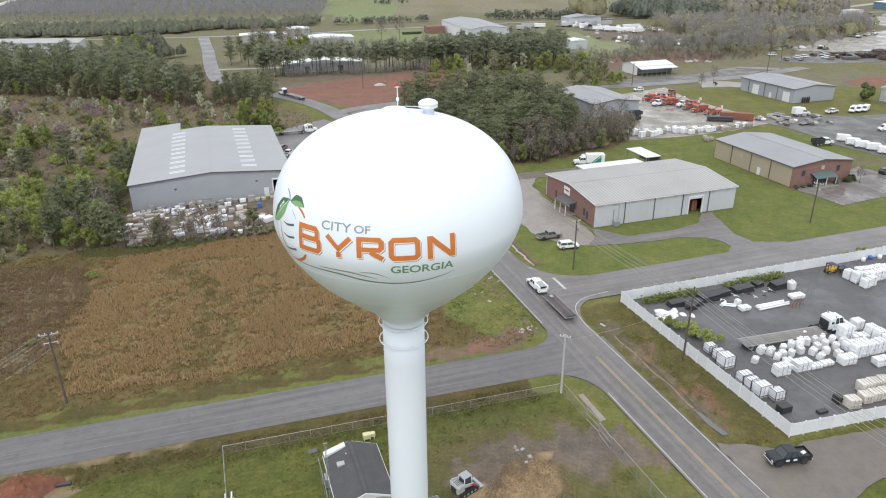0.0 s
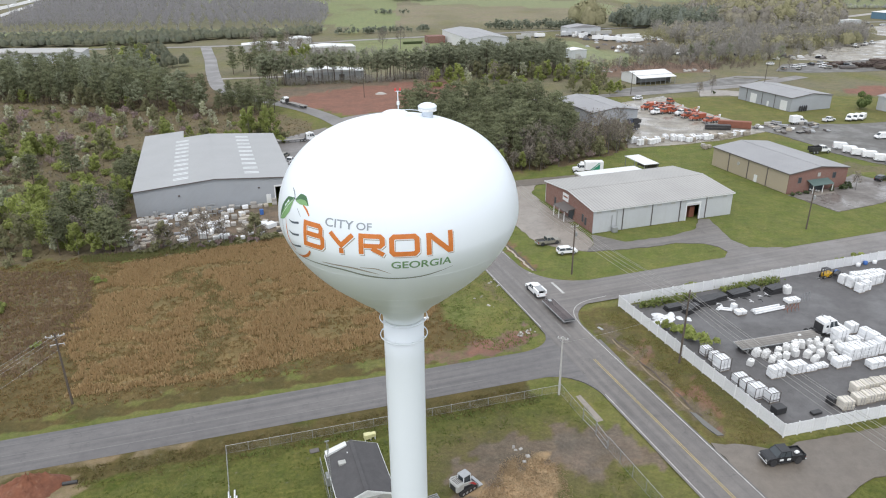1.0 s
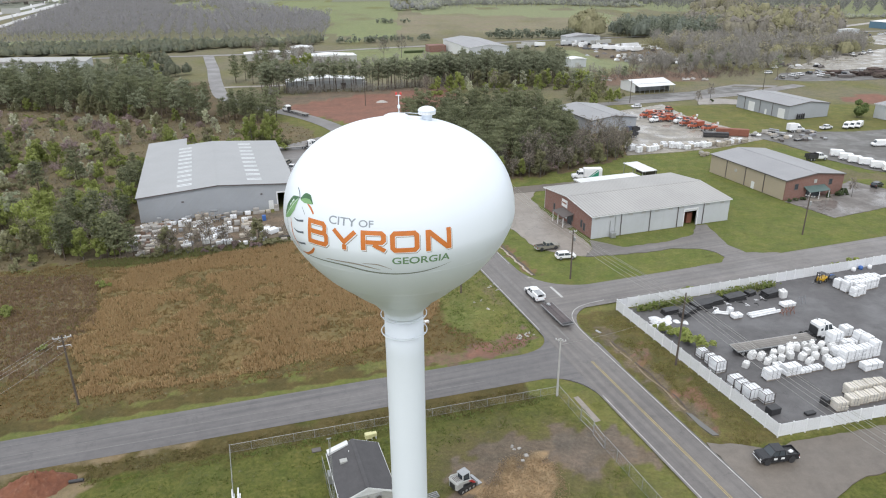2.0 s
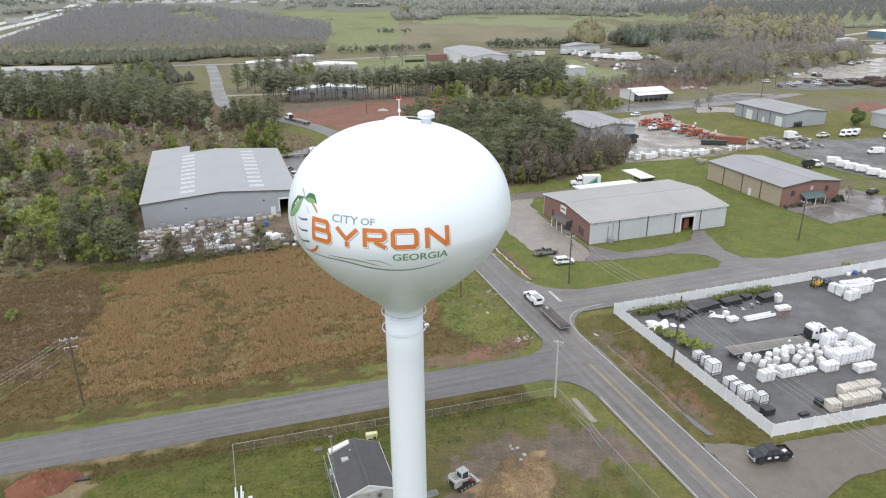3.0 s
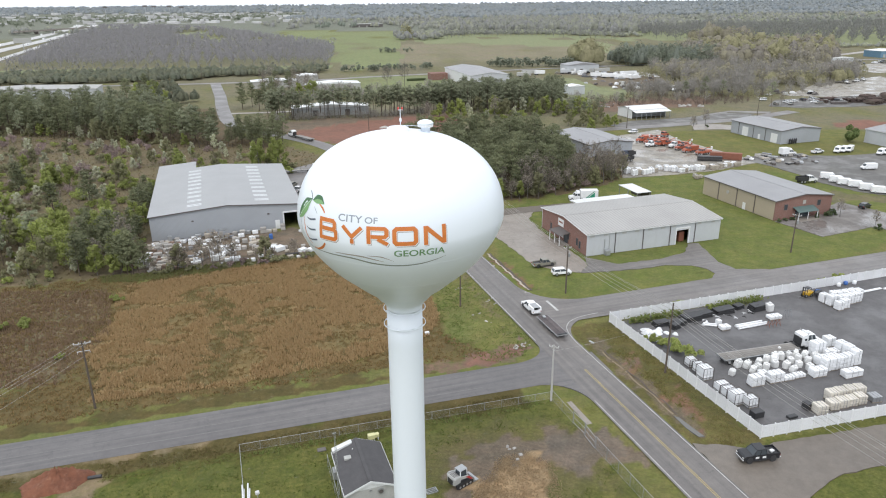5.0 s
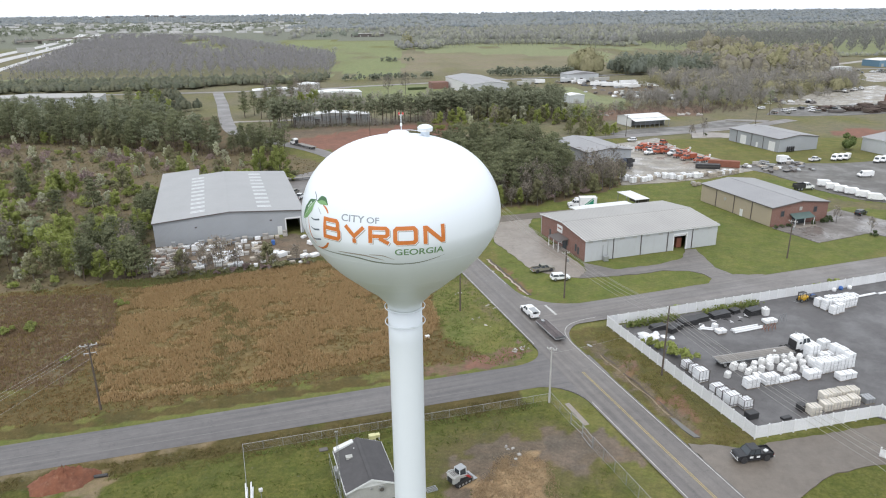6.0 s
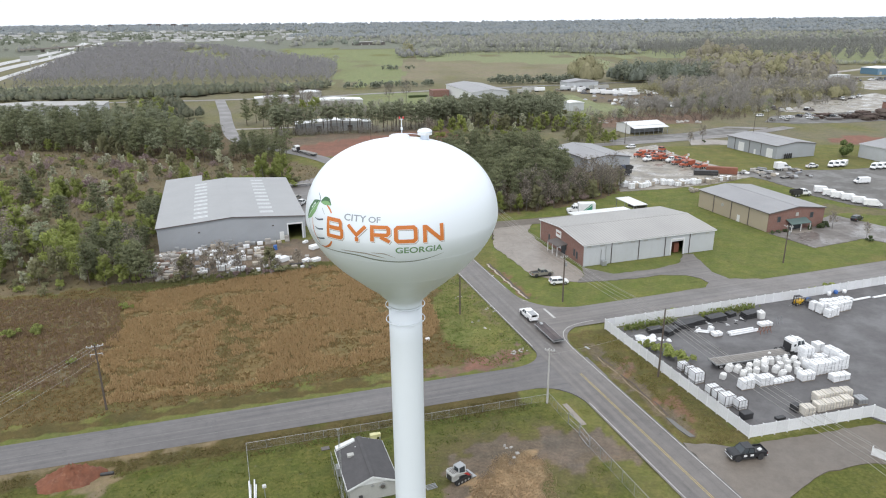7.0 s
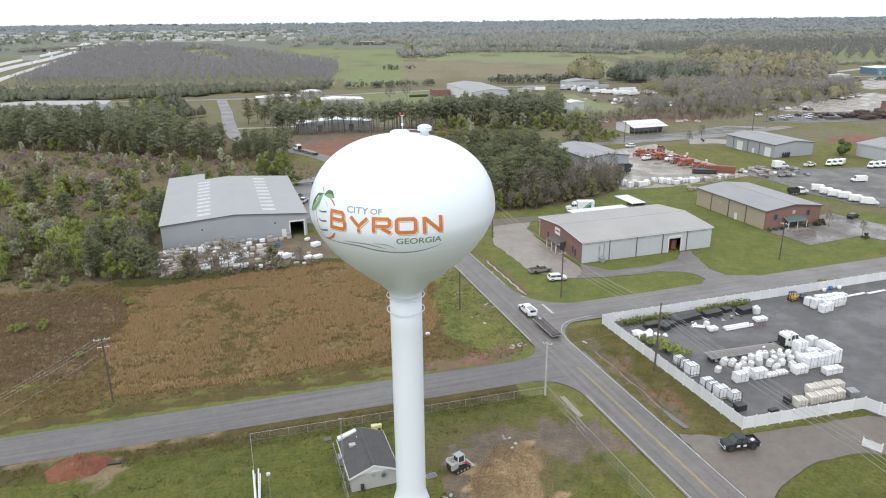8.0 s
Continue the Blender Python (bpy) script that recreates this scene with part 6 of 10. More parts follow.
PINES = [plant_kind(pine_kind(i, h), "pine_tree", "tall dark green pine with a bare lower trunk", "tree", "pine wood") for i, h in ((1, 17), (2, 15), (3, 18.5), (4, 13))]
# These two sets of pines wear the needles paled for haze.
TALLS = [plant_kind(pine_kind(90 + i, h, 0.5, 9, 0.5, 12, HAZEPINE), "pine_tree", "tall slim pine with a high open crown", "tree", "pine wood") for i, h in enumerate((16, 14.5, 17.5))]
HAZYPINES = [plant_kind(pine_kind(95 + i, h, 0.3, 16, 0.48, 14, HAZEPINE), "pine_tree", "tall pine in a close stand, needles paled for haze", "tree", "pine wood") for i, h in enumerate((16.5, 14.5, 18))]
BARES = [plant_kind(bare_kind(20 + i, h), "bare_tree", "leafless grey-brown tree with swelling buds", "tree", "bare trees") for i, h in enumerate((12, 10, 14))]
SPRINGS = [plant_kind(leafy_kind(30 + i, h, SPRING, 1600, 0.34, 0.30, 0.10), "budding_tree", "young tree in fresh yellow-green leaf", "tree", "spring trees") for i, h in enumerate((9, 7.5, 11))]
OLIVES = [plant_kind(leafy_kind(40 + i, h, OLIVE, 1400, 0.35, 0.30, 0.10), "olive_green_tree", "loose tree with dull olive leaves", "tree", "spring trees") for i, h in enumerate((9, 7))]
WHITES = [plant_kind(leafy_kind(50 + i, h, BLOSSOM, 1200, 0.25, 0.26, 0.12), "blossoming_pear", "wild pear tree in white blossom", "tree", "wild pears") for i, h in enumerate((6.5, 5))]
MAUVES = [plant_kind(shrub_kind(60 + i, h, PINKISH), "mauve_shrub", "leafless shrub with mauve-grey twigs", "shrub", "scrub") for i, h in enumerate((4.5, 3.4))]
SHRUBS = [plant_kind(shrub_kind(70 + i, h, OLIVE), "olive_shrub", "rounded olive-green shrub in rough ground", "shrub", "scrub") for i, h in enumerate((4.0, 2.8))]
GREENS = [plant_kind(shrub_kind(80 + i, h, SPRING), "green_shrub", "bright green shrub in new leaf", "shrub", "scrub") for i, h in enumerate((3.8, 2.4))]


def array_of(me):
    v = np.empty(len(me.vertices) * 3)
    me.vertices.foreach_get("co", v)
    return v.reshape(-1, 3), [tuple(p.vertices) for p in me.polygons]


def join_plants(name, label, spots):
    """Many plants as one thing of stuff: their wood and their crowns."""
    ob = thing(name, 0, 0, 0, 0, label, "woods", kind="stuff")
    for k, word in ((4, "trunks"), (5, "crowns")):
        verts, faces, n = [], [], 0
        for kind, x, y, s, turn in spots:
            v, f = array_of(kind[k])
            c, q = math.cos(radians(turn)), math.sin(radians(turn))
            verts.append(np.stack([x + s * (v[:, 0] * c - v[:, 1] * q), y + s * (v[:, 0] * q + v[:, 1] * c), s * v[:, 2] - 0.08], 1))
            faces += [tuple(i + n for i in p) for p in f]
            n += len(v)
        me = bpy.data.meshes.new(word)
        me.from_pydata(np.concatenate(verts).tolist(), [], faces)
        me.materials.append(spots[0][0][k].materials[0])
        tagged(part(word, me, None, ob), kind="stuff")
    return ob


def scatter(poly, count, gap, seed, choose, lo=0.8, hi=1.2, avoid=(), joined=None):
    """Plants over an area, no two nearer than gap."""
    spots = []
    r = random.Random(seed)
    xs, ys = [p[0] for p in poly], [p[1] for p in poly]
    done = []
    for _ in range(count * 25):
        if len(done) >= count:
            break
        x, y = r.uniform(min(xs), max(xs)), r.uniform(min(ys), max(ys))
        if not inside(poly, np.array([x]), np.array([y]))[0] or any(inside(a, np.array([x]), np.array([y]))[0] for a in avoid):
            continue
        if any((x - a) ** 2 + (y - b) ** 2 < gap * gap for a, b in done):
            continue
        done.append((x, y))
        spot = (r.choice(choose), x, y, r.uniform(lo, hi), r.uniform(0, 360))
        if joined:
            spots.append(spot)
        else:
            plant(*spot)
    if joined:
        join_plants(*joined, spots)


GREY_SITE = [(-74, 168), (-22, 170), (-34, 246), (-92, 250)]
scatter([(-225, 355), (-150, 338), (-94, 308), (-80, 304), (-82, 318), (-101, 345), (-150, 372), (-232, 392)], 140, 4.8, 1, PINES * 2 + HAZYPINES, 0.84, 1.06)
scatter([(-228, 352), (-150, 334), (-94, 304), (-80, 300), (-78, 306), (-96, 312), (-150, 343), (-228, 362)], 52, 3.6, 82, OLIVES + SPRINGS[1:2] * 2 + SHRUBS + WHITES + [PINES[3]], 0.65, 1.0)
scatter([(-232, 393), (-150, 373), (-108, 354), (-130, 392), (-150, 425), (-250, 440)], 84, 6.0, 12, HAZYPINES, 0.8, 1.0, (), ("far_pine_wood", "dark pine wood behind the scrub"))
scatter([(-77, 306), (-54, 301), (-49, 308), (-57, 322), (-74, 334)], 26, 3.4, 15, PINES, 0.6, 0.8)
SCRUB_BACK = [(-225, 300), (-160, 245), (-112, 262), (-60, 262), (-52, 284), (-80, 298), (-150, 330), (-235, 352)]
SCRUB_MID = [(-200, 215), (-140, 190), (-100, 170), (-80, 176), (-92, 240), (-112, 262), (-160, 250), (-215, 290)]
scatter(SCRUB_BACK, 165, 3.8, 2, GREENS * 4 + SHRUBS * 3 + MAUVES * 3 + WHITES * 2 + OLIVES[1:] * 2, 0.55, 1.1, [GREY_SITE])
scatter(SCRUB_MID, 150, 3.6, 25, GREENS * 5 + SHRUBS * 2 + MAUVES * 3 + SPRINGS[1:2] * 2 + OLIVES[1:] * 2 + WHITES, 0.75, 1.4, [GREY_SITE])
scatter(SCRUB_MID, 34, 7.0, 26, SPRINGS[:2] * 2 + [PINES[3], PINES[3]] + BARES[1:2] + WHITES[:1], 0.75, 1.05, [GREY_SITE])
scatter([(-190, 190), (-100, 152), (-84, 160), (-100, 172), (-140, 192), (-195, 215)], 70, 4.0, 27, GREENS * 2 + SHRUBS + SPRINGS * 2 + OLIVES + BARES[:2] * 2 + [TALLS[1]] + WHITES[1:], 0.6, 1.0, [GREY_SITE])
scatter([(-102, 152), (-84, 147), (-66, 152), (-68, 166), (-90, 190), (-125, 190)], 60, 2.9, 3, BARES[:2] * 2 + SPRINGS * 2 + OLIVES + WHITES * 2 + GREENS * 2, 0.6, 1.0, [GREY_SITE])
scatter([uv(gu - 6.5, gv - 6), uv(gu - 2.4, gv - 1), uv(gu - 2.4, gv + 57), uv(gu - 7, gv + 57)], 26, 2.6, 21, [PINES[3]] * 2 + SPRINGS[:1] + SHRUBS + GREENS[:1], 0.5, 0.75)
scatter([(-186, 184), (-140, 166), (-100, 149), (-84, 145), (-82, 149), (-100, 155), (-140, 174), (-186, 196)], 46, 2.6, 28, GREENS * 2 + SHRUBS * 3, 0.4, 0.75)
for x, y, q in ((-70.1, 154.6, 0.62), (-67.6, 152.8, 0.72), (-65.9, 151.4, 0.66), (-64.4, 150.6, 0.74), (-63.0, 150.6, 0.6), (-66.2, 154.0, 0.7), (-61.8, 151.8, 0.52)):
    plant(PINES[1], x, y, q, 40 * q * 90)
scatter([(-80, 150), (-61, 151.5), (-65, 158), (-69, 168), (-72, 174), (-84, 174)], 30, 2.4, 22, [PINES[3], PINES[1]] * 2 + BARES[1:2] + SPRINGS[:2] + GREENS + WHITES[1:], 0.55, 0.85)
scatter([(-170, 280), (-130, 262), (-66, 268), (-84, 292), (-150, 322)], 24, 6.0, 23, WHITES * 2 + SPRINGS[1:2] + GREENS, 0.5, 0.8, [GREY_SITE])
scatter([(-84, 246), (-44, 244), (-36, 256), (-44, 268), (-74, 264)], 44, 2.4, 24, SPRINGS[:2] + GREENS * 4 + SHRUBS + OLIVES[1:], 0.85, 1.3)
scatter([(30, 210), (50, 214), (62, 224), (68, 246), (66, 270), (56, 296), (30, 292), (4, 284), (8, 250)], 150, 4.2, 4, PINES, 0.75, 1.0)
scatter([(58, 222), (66, 222), (76, 240), (74, 262), (66, 280), (62, 250)], 22, 3.6, 14, [PINES[3]] + BARES[:2], 0.5, 0.72)
scatter([(34, 203), (60, 211), (84, 228), (90, 250), (82, 256), (60, 230), (34, 216)], 50, 3.0, 5, BARES * 2 + OLIVES * 2 + SPRINGS[:1] + SHRUBS[:1], 0.6, 0.92)
scatter([(28, 205), (46, 208), (66, 219), (84, 232), (82, 238), (62, 226), (44, 214), (28, 212)], 46, 2.5, 16, SHRUBS * 2 + OLIVES[1:] + BARES[1:2] * 2 + GREENS[1:] + MAUVES[:1], 0.6, 0.9)
scatter([(-66, 376), (-40, 381), (-12, 383), (12, 390), (38, 397), (38, 404), (12, 398), (-12, 390), (-40, 387), (-70, 386)], 78, 2.3, 6, TALLS * 2 + HAZYPINES[:1], 0.8, 1.15, (), ("pine_row", "row of tall pines behind the red clay lot"))
scatter([(20, 394), (100, 388), (108, 436), (30, 436)], 120, 3.6, 7, TALLS[:1] + HAZYPINES, 0.78, 1.1, (), ("pine_stand", "stand of tall dark pines"))
scatter([(18, 360), (70, 368), (118, 380), (116, 396), (70, 388), (24, 390)], 46, 3.6, 81, GREENS * 2 + SPRINGS[1:2] * 2 + OLIVES[1:] + WHITES + BARES[1:2], 0.9, 1.4)
scatter([(76, 372), (112, 376), (114, 400), (76, 398)], 16, 6.5, 8, SPRINGS + OLIVES, 0.8, 1.1)
scatter([(90, 322), (116, 336), (124, 350), (108, 378), (90, 345)], 24, 4.5, 19, SPRINGS[:2] + OLIVES + TALLS[1:2] + SHRUBS, 0.7, 1.0)
scatter([(-94, 424), (-78, 412), (-66, 395), (-60, 400), (-74, 425), (-88, 438)], 9, 4.5, 17, PINES, 0.9, 1.2)
scatter([(-62, 462), (-50, 462), (-50, 482), (-66, 482)], 4, 6, 18, SPRINGS, 1.1, 1.3)
scatter([(-170, 440), (-140, 440), (-160, 520), (-190, 520)], 14, 8, 9, PINES[:2] + SPRINGS, 0.8, 1.1)
scatter([(-95, 480), (-60, 480), (-55, 545), (-100, 540)], 16, 7, 10, PINES[:1] + BARES, 0.9, 1.1)

# ---- vehicles: x points ahead ----
LAMP_W = plain("headlamp_glass", (0.7, 0.7, 0.68), (0.6, 0.6, 0.6), 9, 3, 0.15, 0.0)
LAMP_R = plain("tail_lamp_red", (0.4, 0.02, 0.02), (0.3, 0.02, 0.02), 9, 3, 0.2, 0.0)
CHROME = plain("bright_metal", (0.6, 0.6, 0.6), (0.5, 0.5, 0.5), 9, 3, 0.25, 0.0, 0.9)


def wheel_mesh(r, w):
    t = Mesh()
    n = 18
    prof = [(r * 0.62, -w / 2), (r * 0.93, -w / 2), (r, -w * 0.36), (r, w * 0.36), (r * 0.93, w / 2), (r * 0.62, w / 2)]
    rings = [[(q * math.cos(2 * math.pi * i / n), y, q * math.sin(2 * math.pi * i / n)) for i in range(n)] for q, y in prof]
    faces = []
    for k in range(len(rings) - 1):
        faces += [(k * n + i, k * n + (i + 1) % n, (k + 1) * n + (i + 1) % n, (k + 1) * n + i) for i in range(n)]
    t.add([p for g in rings for p in g], faces)
    tm = t.data("wheel")
    tm.materials.append(TYRE)
    rm = Mesh().tube((0, -w * 0.42, 0), (0, w * 0.42, 0), r * 0.64, n=12).data("rim")
    rm.materials.append(STEEL)
    return tm, rm


WHEEL_CAR, WHEEL_BIG = wheel_mesh(0.39, 0.27), wheel_mesh(0.52, 0.30)


def wheels(car, places, kind=None):
    tm, rm = kind or WHEEL_CAR
    r = 0.39 if (kind is None or kind is WHEEL_CAR) else 0.52
    for x, y in places:
        w = part("wheel", tm, TYRE, car, m=pose(x, y, r))
        part("rim", rm, STEEL, w)


def cab(car, x0, x1, z0, z1, w, paint, nose=0.55, tail=0.25, name="cab"):
    """A cab with glass all round under a painted roof, between x0 (back) and x1 (front)."""
    t = 0.12
    zr = z1 - t

    def at(x, z):
        k = (z - z0) / (z1 - z0)
        return x
    rear, front = x0 + tail, x1 - nose
    wi = w * 0.86
    m = Mesh()
    lo = [(x0, -w / 2, z0), (x1, -w / 2, z0), (x1, w / 2, z0), (x0, w / 2, z0)]
    hi = [(rear, -wi / 2, zr), (front, -wi / 2, zr), (front, wi / 2, zr), (rear, wi / 2, zr)]
    g = part("window_glass", Mesh().add(lo + hi, [(3, 2, 1, 0), (4, 5, 6, 7), (0, 1, 5, 4), (1, 2, 6, 5), (2, 3, 7, 6), (3, 0, 4, 7)]), GLASS, car)
    part(name + "_roof", Mesh().box((rear + front) / 2, 0, zr, front - rear + 0.08, wi + 0.06, t, 0, 0.05), paint, car)
    mids = [((x0 + x1) / 2, (rear + front) / 2)] if x1 - x0 > 1.6 else []
    for s in (-1, 1):
        for a, b in [(x0, rear), (x1, front)] + mids:
            part("pillar", Mesh().tube((a, s * w / 2, z0), (b, s * wi / 2, zr), 0.055, n=5), paint, car)


def lamps(car, xf, xr, z, w):
    for s in (-1, 1):
        part("headlight", Mesh().box(xf, s * (w / 2 - 0.22), z, 0.08, 0.34, 0.2, 0, 0.03), LAMP_W, car)
        part("tail_light", Mesh().box(xr, s * (w / 2 - 0.12), z, 0.06, 0.16, 0.36, 0, 0.02), LAMP_R, car)


def body_side(pts, w, bev=0.07):
    """A body from its side outline, its upper edges drawn in a little."""
    m = Mesh()
    n = len(pts)
    cx, cz = sum(p[0] for p in pts) / n, sum(p[1] for p in pts) / n
    rings = []
    for y, k in ((-w / 2, 0.97), (-w / 2 + bev, 1.0), (w / 2 - bev, 1.0), (w / 2, 0.97)):
        rings += [[(cx + (x - cx) * k, y, cz + (z - cz) * k) for x, z in pts]]
    faces = [tuple(range(n)), tuple(reversed(range(3 * n, 4 * n)))]
    for r in range(3):
        faces += [(r * n + (i + 1) % n, r * n + i, (r + 1) * n + i, (r + 1) * n + (i + 1) % n) for i in range(n)]
    return m.add([p for g in rings for p in g], faces)


def pickup(name, x, y, rz, paint, label, utility=False, z=0.03):
    c = thing(name, x, y, z, rz, label, "pickup truck")
    part("body", body_side([(-2.9, 0.5), (2.75, 0.45), (2.92, 0.6), (2.88, 1.0), (2.6, 1.14), (1.35, 1.2), (-0.75, 1.2), (-0.75, 0.98), (-2.9, 0.98)], 1.98), paint, c)
    cab(c, -0.75, 1.45, 1.18, 1.92, 1.86, paint, 0.62, 0.12)
    for s in (-1, 1):
        part("bed_side", Mesh().box(-1.84, s * 0.93, 0.95, 2.14, 0.10, 0.32, 0, 0.03), paint, c)
        part("mirror", Mesh().box(1.0, s * 1.08, 1.2, 0.12, 0.22, 0.18, 0, 0.03), BLACK, c)
        part("running_board", Mesh().box(0.4, s * 0.98, 0.42, 2.4, 0.14, 0.08), BLACK, c)
        for xx in (1.85, -1.85):
            part("wheel_arch", Mesh().tube((xx, s * 0.90, 0.5), (xx, s * 1.005, 0.5), 0.50, n=16), BLACK, c)
    part("tailgate", Mesh().box(-2.86, 0, 0.95, 0.09, 1.9, 0.32, 0, 0.03), paint, c)
    part("bed_floor", Mesh().box(-1.84, 0, 0.97, 2.1, 1.78, 0.05), BLACK, c)
    part("front_bumper", Mesh().box(2.9, 0, 0.42, 0.2, 1.96, 0.26, 0, 0.06), CHROME, c)
    part("rear_bumper", Mesh().box(-3.0, 0, 0.45, 0.2, 1.9, 0.2, 0, 0.05), CHROME, c)
    part("grille", Mesh().box(2.93, 0, 0.68, 0.08, 1.2, 0.32, 0, 0.03), BLACK, c)
    lamps(c, 2.9, -2.93, 0.78, 1.95)
    wheels(c, [(1.85, -0.86), (1.85, 0.86), (-1.85, -0.86), (-1.85, 0.86)])
    if utility:
        for s in (-1, 1):
            part("side_locker", Mesh().box(-1.85, s * 0.86, 0.95, 2.3, 0.36, 0.85, 0, 0.04), paint, c)
        part("ladder_rack", Mesh().box(-1.85, 0, 1.78, 2.3, 1.3, 0.05), STEEL, c)
    return c


def suv(name, x, y, rz, paint, label):
    c = thing(name, x, y, 0.03, rz, label, "car")
    part("body", body_side([(-2.3, 0.45), (2.2, 0.42), (2.38, 0.6), (2.3, 0.92), (1.2, 1.08), (-2.3, 1.08), (-2.4, 0.8)], 1.86), paint, c)
    cab(c, -2.25, 1.35, 1.06, 1.72, 1.78, paint, 0.8, 0.35)
    part("front_bumper", Mesh().box(2.35, 0, 0.38, 0.14, 1.8, 0.24, 0, 0.05), BLACK, c)
    lamps(c, 2.32, -2.36, 0.72, 1.8)
    wheels(c, [(1.45, -0.82), (1.45, 0.82), (-1.4, -0.82), (-1.4, 0.82)])
    return c


def van(name, x, y, rz, paint, label, group=""):
    c = thing(name, x, y, 0.03, rz, label, "van", group)
    part("body", body_side([(-2.9, 0.45), (2.6, 0.42), (2.85, 0.6), (2.8, 1.05), (2.0, 1.35), (1.35, 2.25), (1.0, 2.4), (-2.7, 2.42), (-2.9, 2.2)], 2.0), paint, c)
    part("windscreen", Mesh().add([(2.03, -0.82, 1.38), (2.03, 0.82, 1.38), (1.42, 0.74, 2.2), (1.42, -0.74, 2.2)], [(0, 1, 2, 3)]).box(1.2, 0, 1.45, 0.9, 2.03, 0.5, top=0.8), GLASS, c)
    part("front_bumper", Mesh().box(2.82, 0, 0.4, 0.14, 1.9, 0.25, 0, 0.05), BLACK, c)
    lamps(c, 2.82, -2.9, 0.8, 1.9)
    wheels(c, [(1.9, -0.88), (1.9, 0.88), (-1.8, -0.88), (-1.8, 0.88)])
    return c


def truck_cab(c, x, paint, h=2.6):
    """The short cab of a lorry, its nose at x."""
    part("bonnet", body_side([(x - 1.7, 0.75), (x - 0.1, 0.7), (x, 0.9), (x - 0.1, 1.55), (x - 1.7, 1.75)], 1.9), paint, c)
    part("cab_body", Mesh().box(x - 2.6, 0, 0.7, 1.9, 2.2, 1.1, 0, 0.08), paint, c)
    cab(c, x - 3.5, x - 1.6, 1.78, h, 2.15, paint, 0.35, 0.1)
    part("front_bumper", Mesh().box(x - 0.02, 0, 0.45, 0.2, 2.1, 0.3, 0, 0.06), CHROME, c)
    for s in (-1, 1):
        part("headlight", Mesh().box(x - 0.02, s * 0.8, 0.95, 0.08, 0.3, 0.25), LAMP_W, c)
        part("mirror", Mesh().box(x - 1.8, s * 1.25, 1.7, 0.1, 0.16, 0.5), BLACK, c)


def lorry(name, x, y, rz, paint, label, kind, group="", body_paint=None, length=7.6):
    c = thing(name, x, y, 0.03, rz, label, "truck", group)
    f = length / 2
    truck_cab(c, f, paint)
    part("chassis", Mesh().box(-0.8, 0, 0.6, length - 2.4, 0.9, 0.28), BLACK, c)
    bp = body_paint or paint
    back = f - 3.7
    ln = back + f
    xc = (back - f) / 2
    if kind == "box":
        part("cargo_box", Mesh().box(xc, 0, 0.95, ln, 2.45, 2.6, 0, 0.05), bp, c)
        part("roof_fairing", Mesh().box(f - 2.9, 0, 2.6, 1.2, 2.0, 0.7, top=0.7), bp, c)
    elif kind == "bucket":
        part("service_body", Mesh().box(xc, 0, 0.9, ln, 2.3, 0.95, 0, 0.06), bp, c)
        part("turntable", Mesh().tube((back - 0.8, 0, 1.85), (back - 0.8, 0, 2.5), 0.4, n=10), STEEL, c)
        boom = part("boom", Mesh().tube((back - 0.8, 0, 2.6), (-f - 0.3, 0, 3.0), 0.16, 0.12, 6), bp, c)
        part("bucket", Mesh().box(-f - 0.2, 0.4, 2.3, 0.7, 0.7, 0.95, 0, 0.06), TRIM_W, boom)
    elif kind == "dump":
        part("dump_body", Mesh().box(xc, 0, 1.0, ln, 2.35, 0.25).box(xc, 1.12, 1.2, ln, 0.12, 1.15).box(xc, -1.12, 1.2, ln, 0.12, 1.15).box(back - 0.06, 0, 1.2, 0.12, 2.3, 1.4).box(-f + 0.06, 0, 1.2, 0.12, 2.3, 1.0), bp, c)
    elif kind == "chip":
        part("chip_box", Mesh().box(xc, 0, 0.95, ln, 2.35, 1.9, 0, 0.05), bp, c)
    elif kind == "flat":
        part("deck", Mesh().box(xc, 0, 0.95, ln, 2.4, 0.16), DECK, c)
    wheels(c, [(f - 0.9, -0.98), (f - 0.9, 0.98), (-f + 1.2, -0.95), (-f + 1.2, 0.95), (-f + 2.4, -0.95), (-f + 2.4, 0.95)], WHEEL_BIG)
    return c


def flatbed_trailer(name, x, y, rz, length, label, width=2.5, z=0.03, height=1.25, wood=DECK):
    c = thing(name, x, y, z, rz, label, "trailer")
    boards = 9
    w = width / boards
    plank = Mesh().box(0, 0, height - 0.07, length, w - 0.05, 0.07).data("plank")
    plank.materials.append(wood)
    for i in range(boards):
        part("plank", plank, wood, c, m=pose(0, -width / 2 + w * (i + 0.5), 0))
    for s in (-1, 1):
        part("side_rail", Mesh().box(0, s * width / 2, height - 0.2, length, 0.08, 0.2), STEEL, c)
        part("beam", Mesh().box(0, s * 0.5, height - 0.5, length - 0.4, 0.16, 0.42), BLACK, c)
        part("skirt", Mesh().box(0, s * (width / 2 - 0.1), height - 0.34, length - 0.1, 0.1, 0.16), BLACK, c)
    part("end_rail", Mesh().box(-length / 2, 0, height - 0.22, 0.1, width, 0.22), STEEL, c)
    big = length > 9.5
    part("landing_leg", Mesh().box(length * 0.27, 0.6, 0.05, 0.14, 0.14, height - 0.4).box(length * 0.27, -0.6, 0.05, 0.14, 0.14, height - 0.4), STEEL, c)
    xs = (-length / 2 + 1.2, -length / 2 + 2.5) if big else (-0.6, -1.5)
    wheels(c, [(xx, s * (width / 2 - 0.3)) for xx in xs for s in (-1, 1)], WHEEL_BIG if big else WHEEL_CAR)
    return c


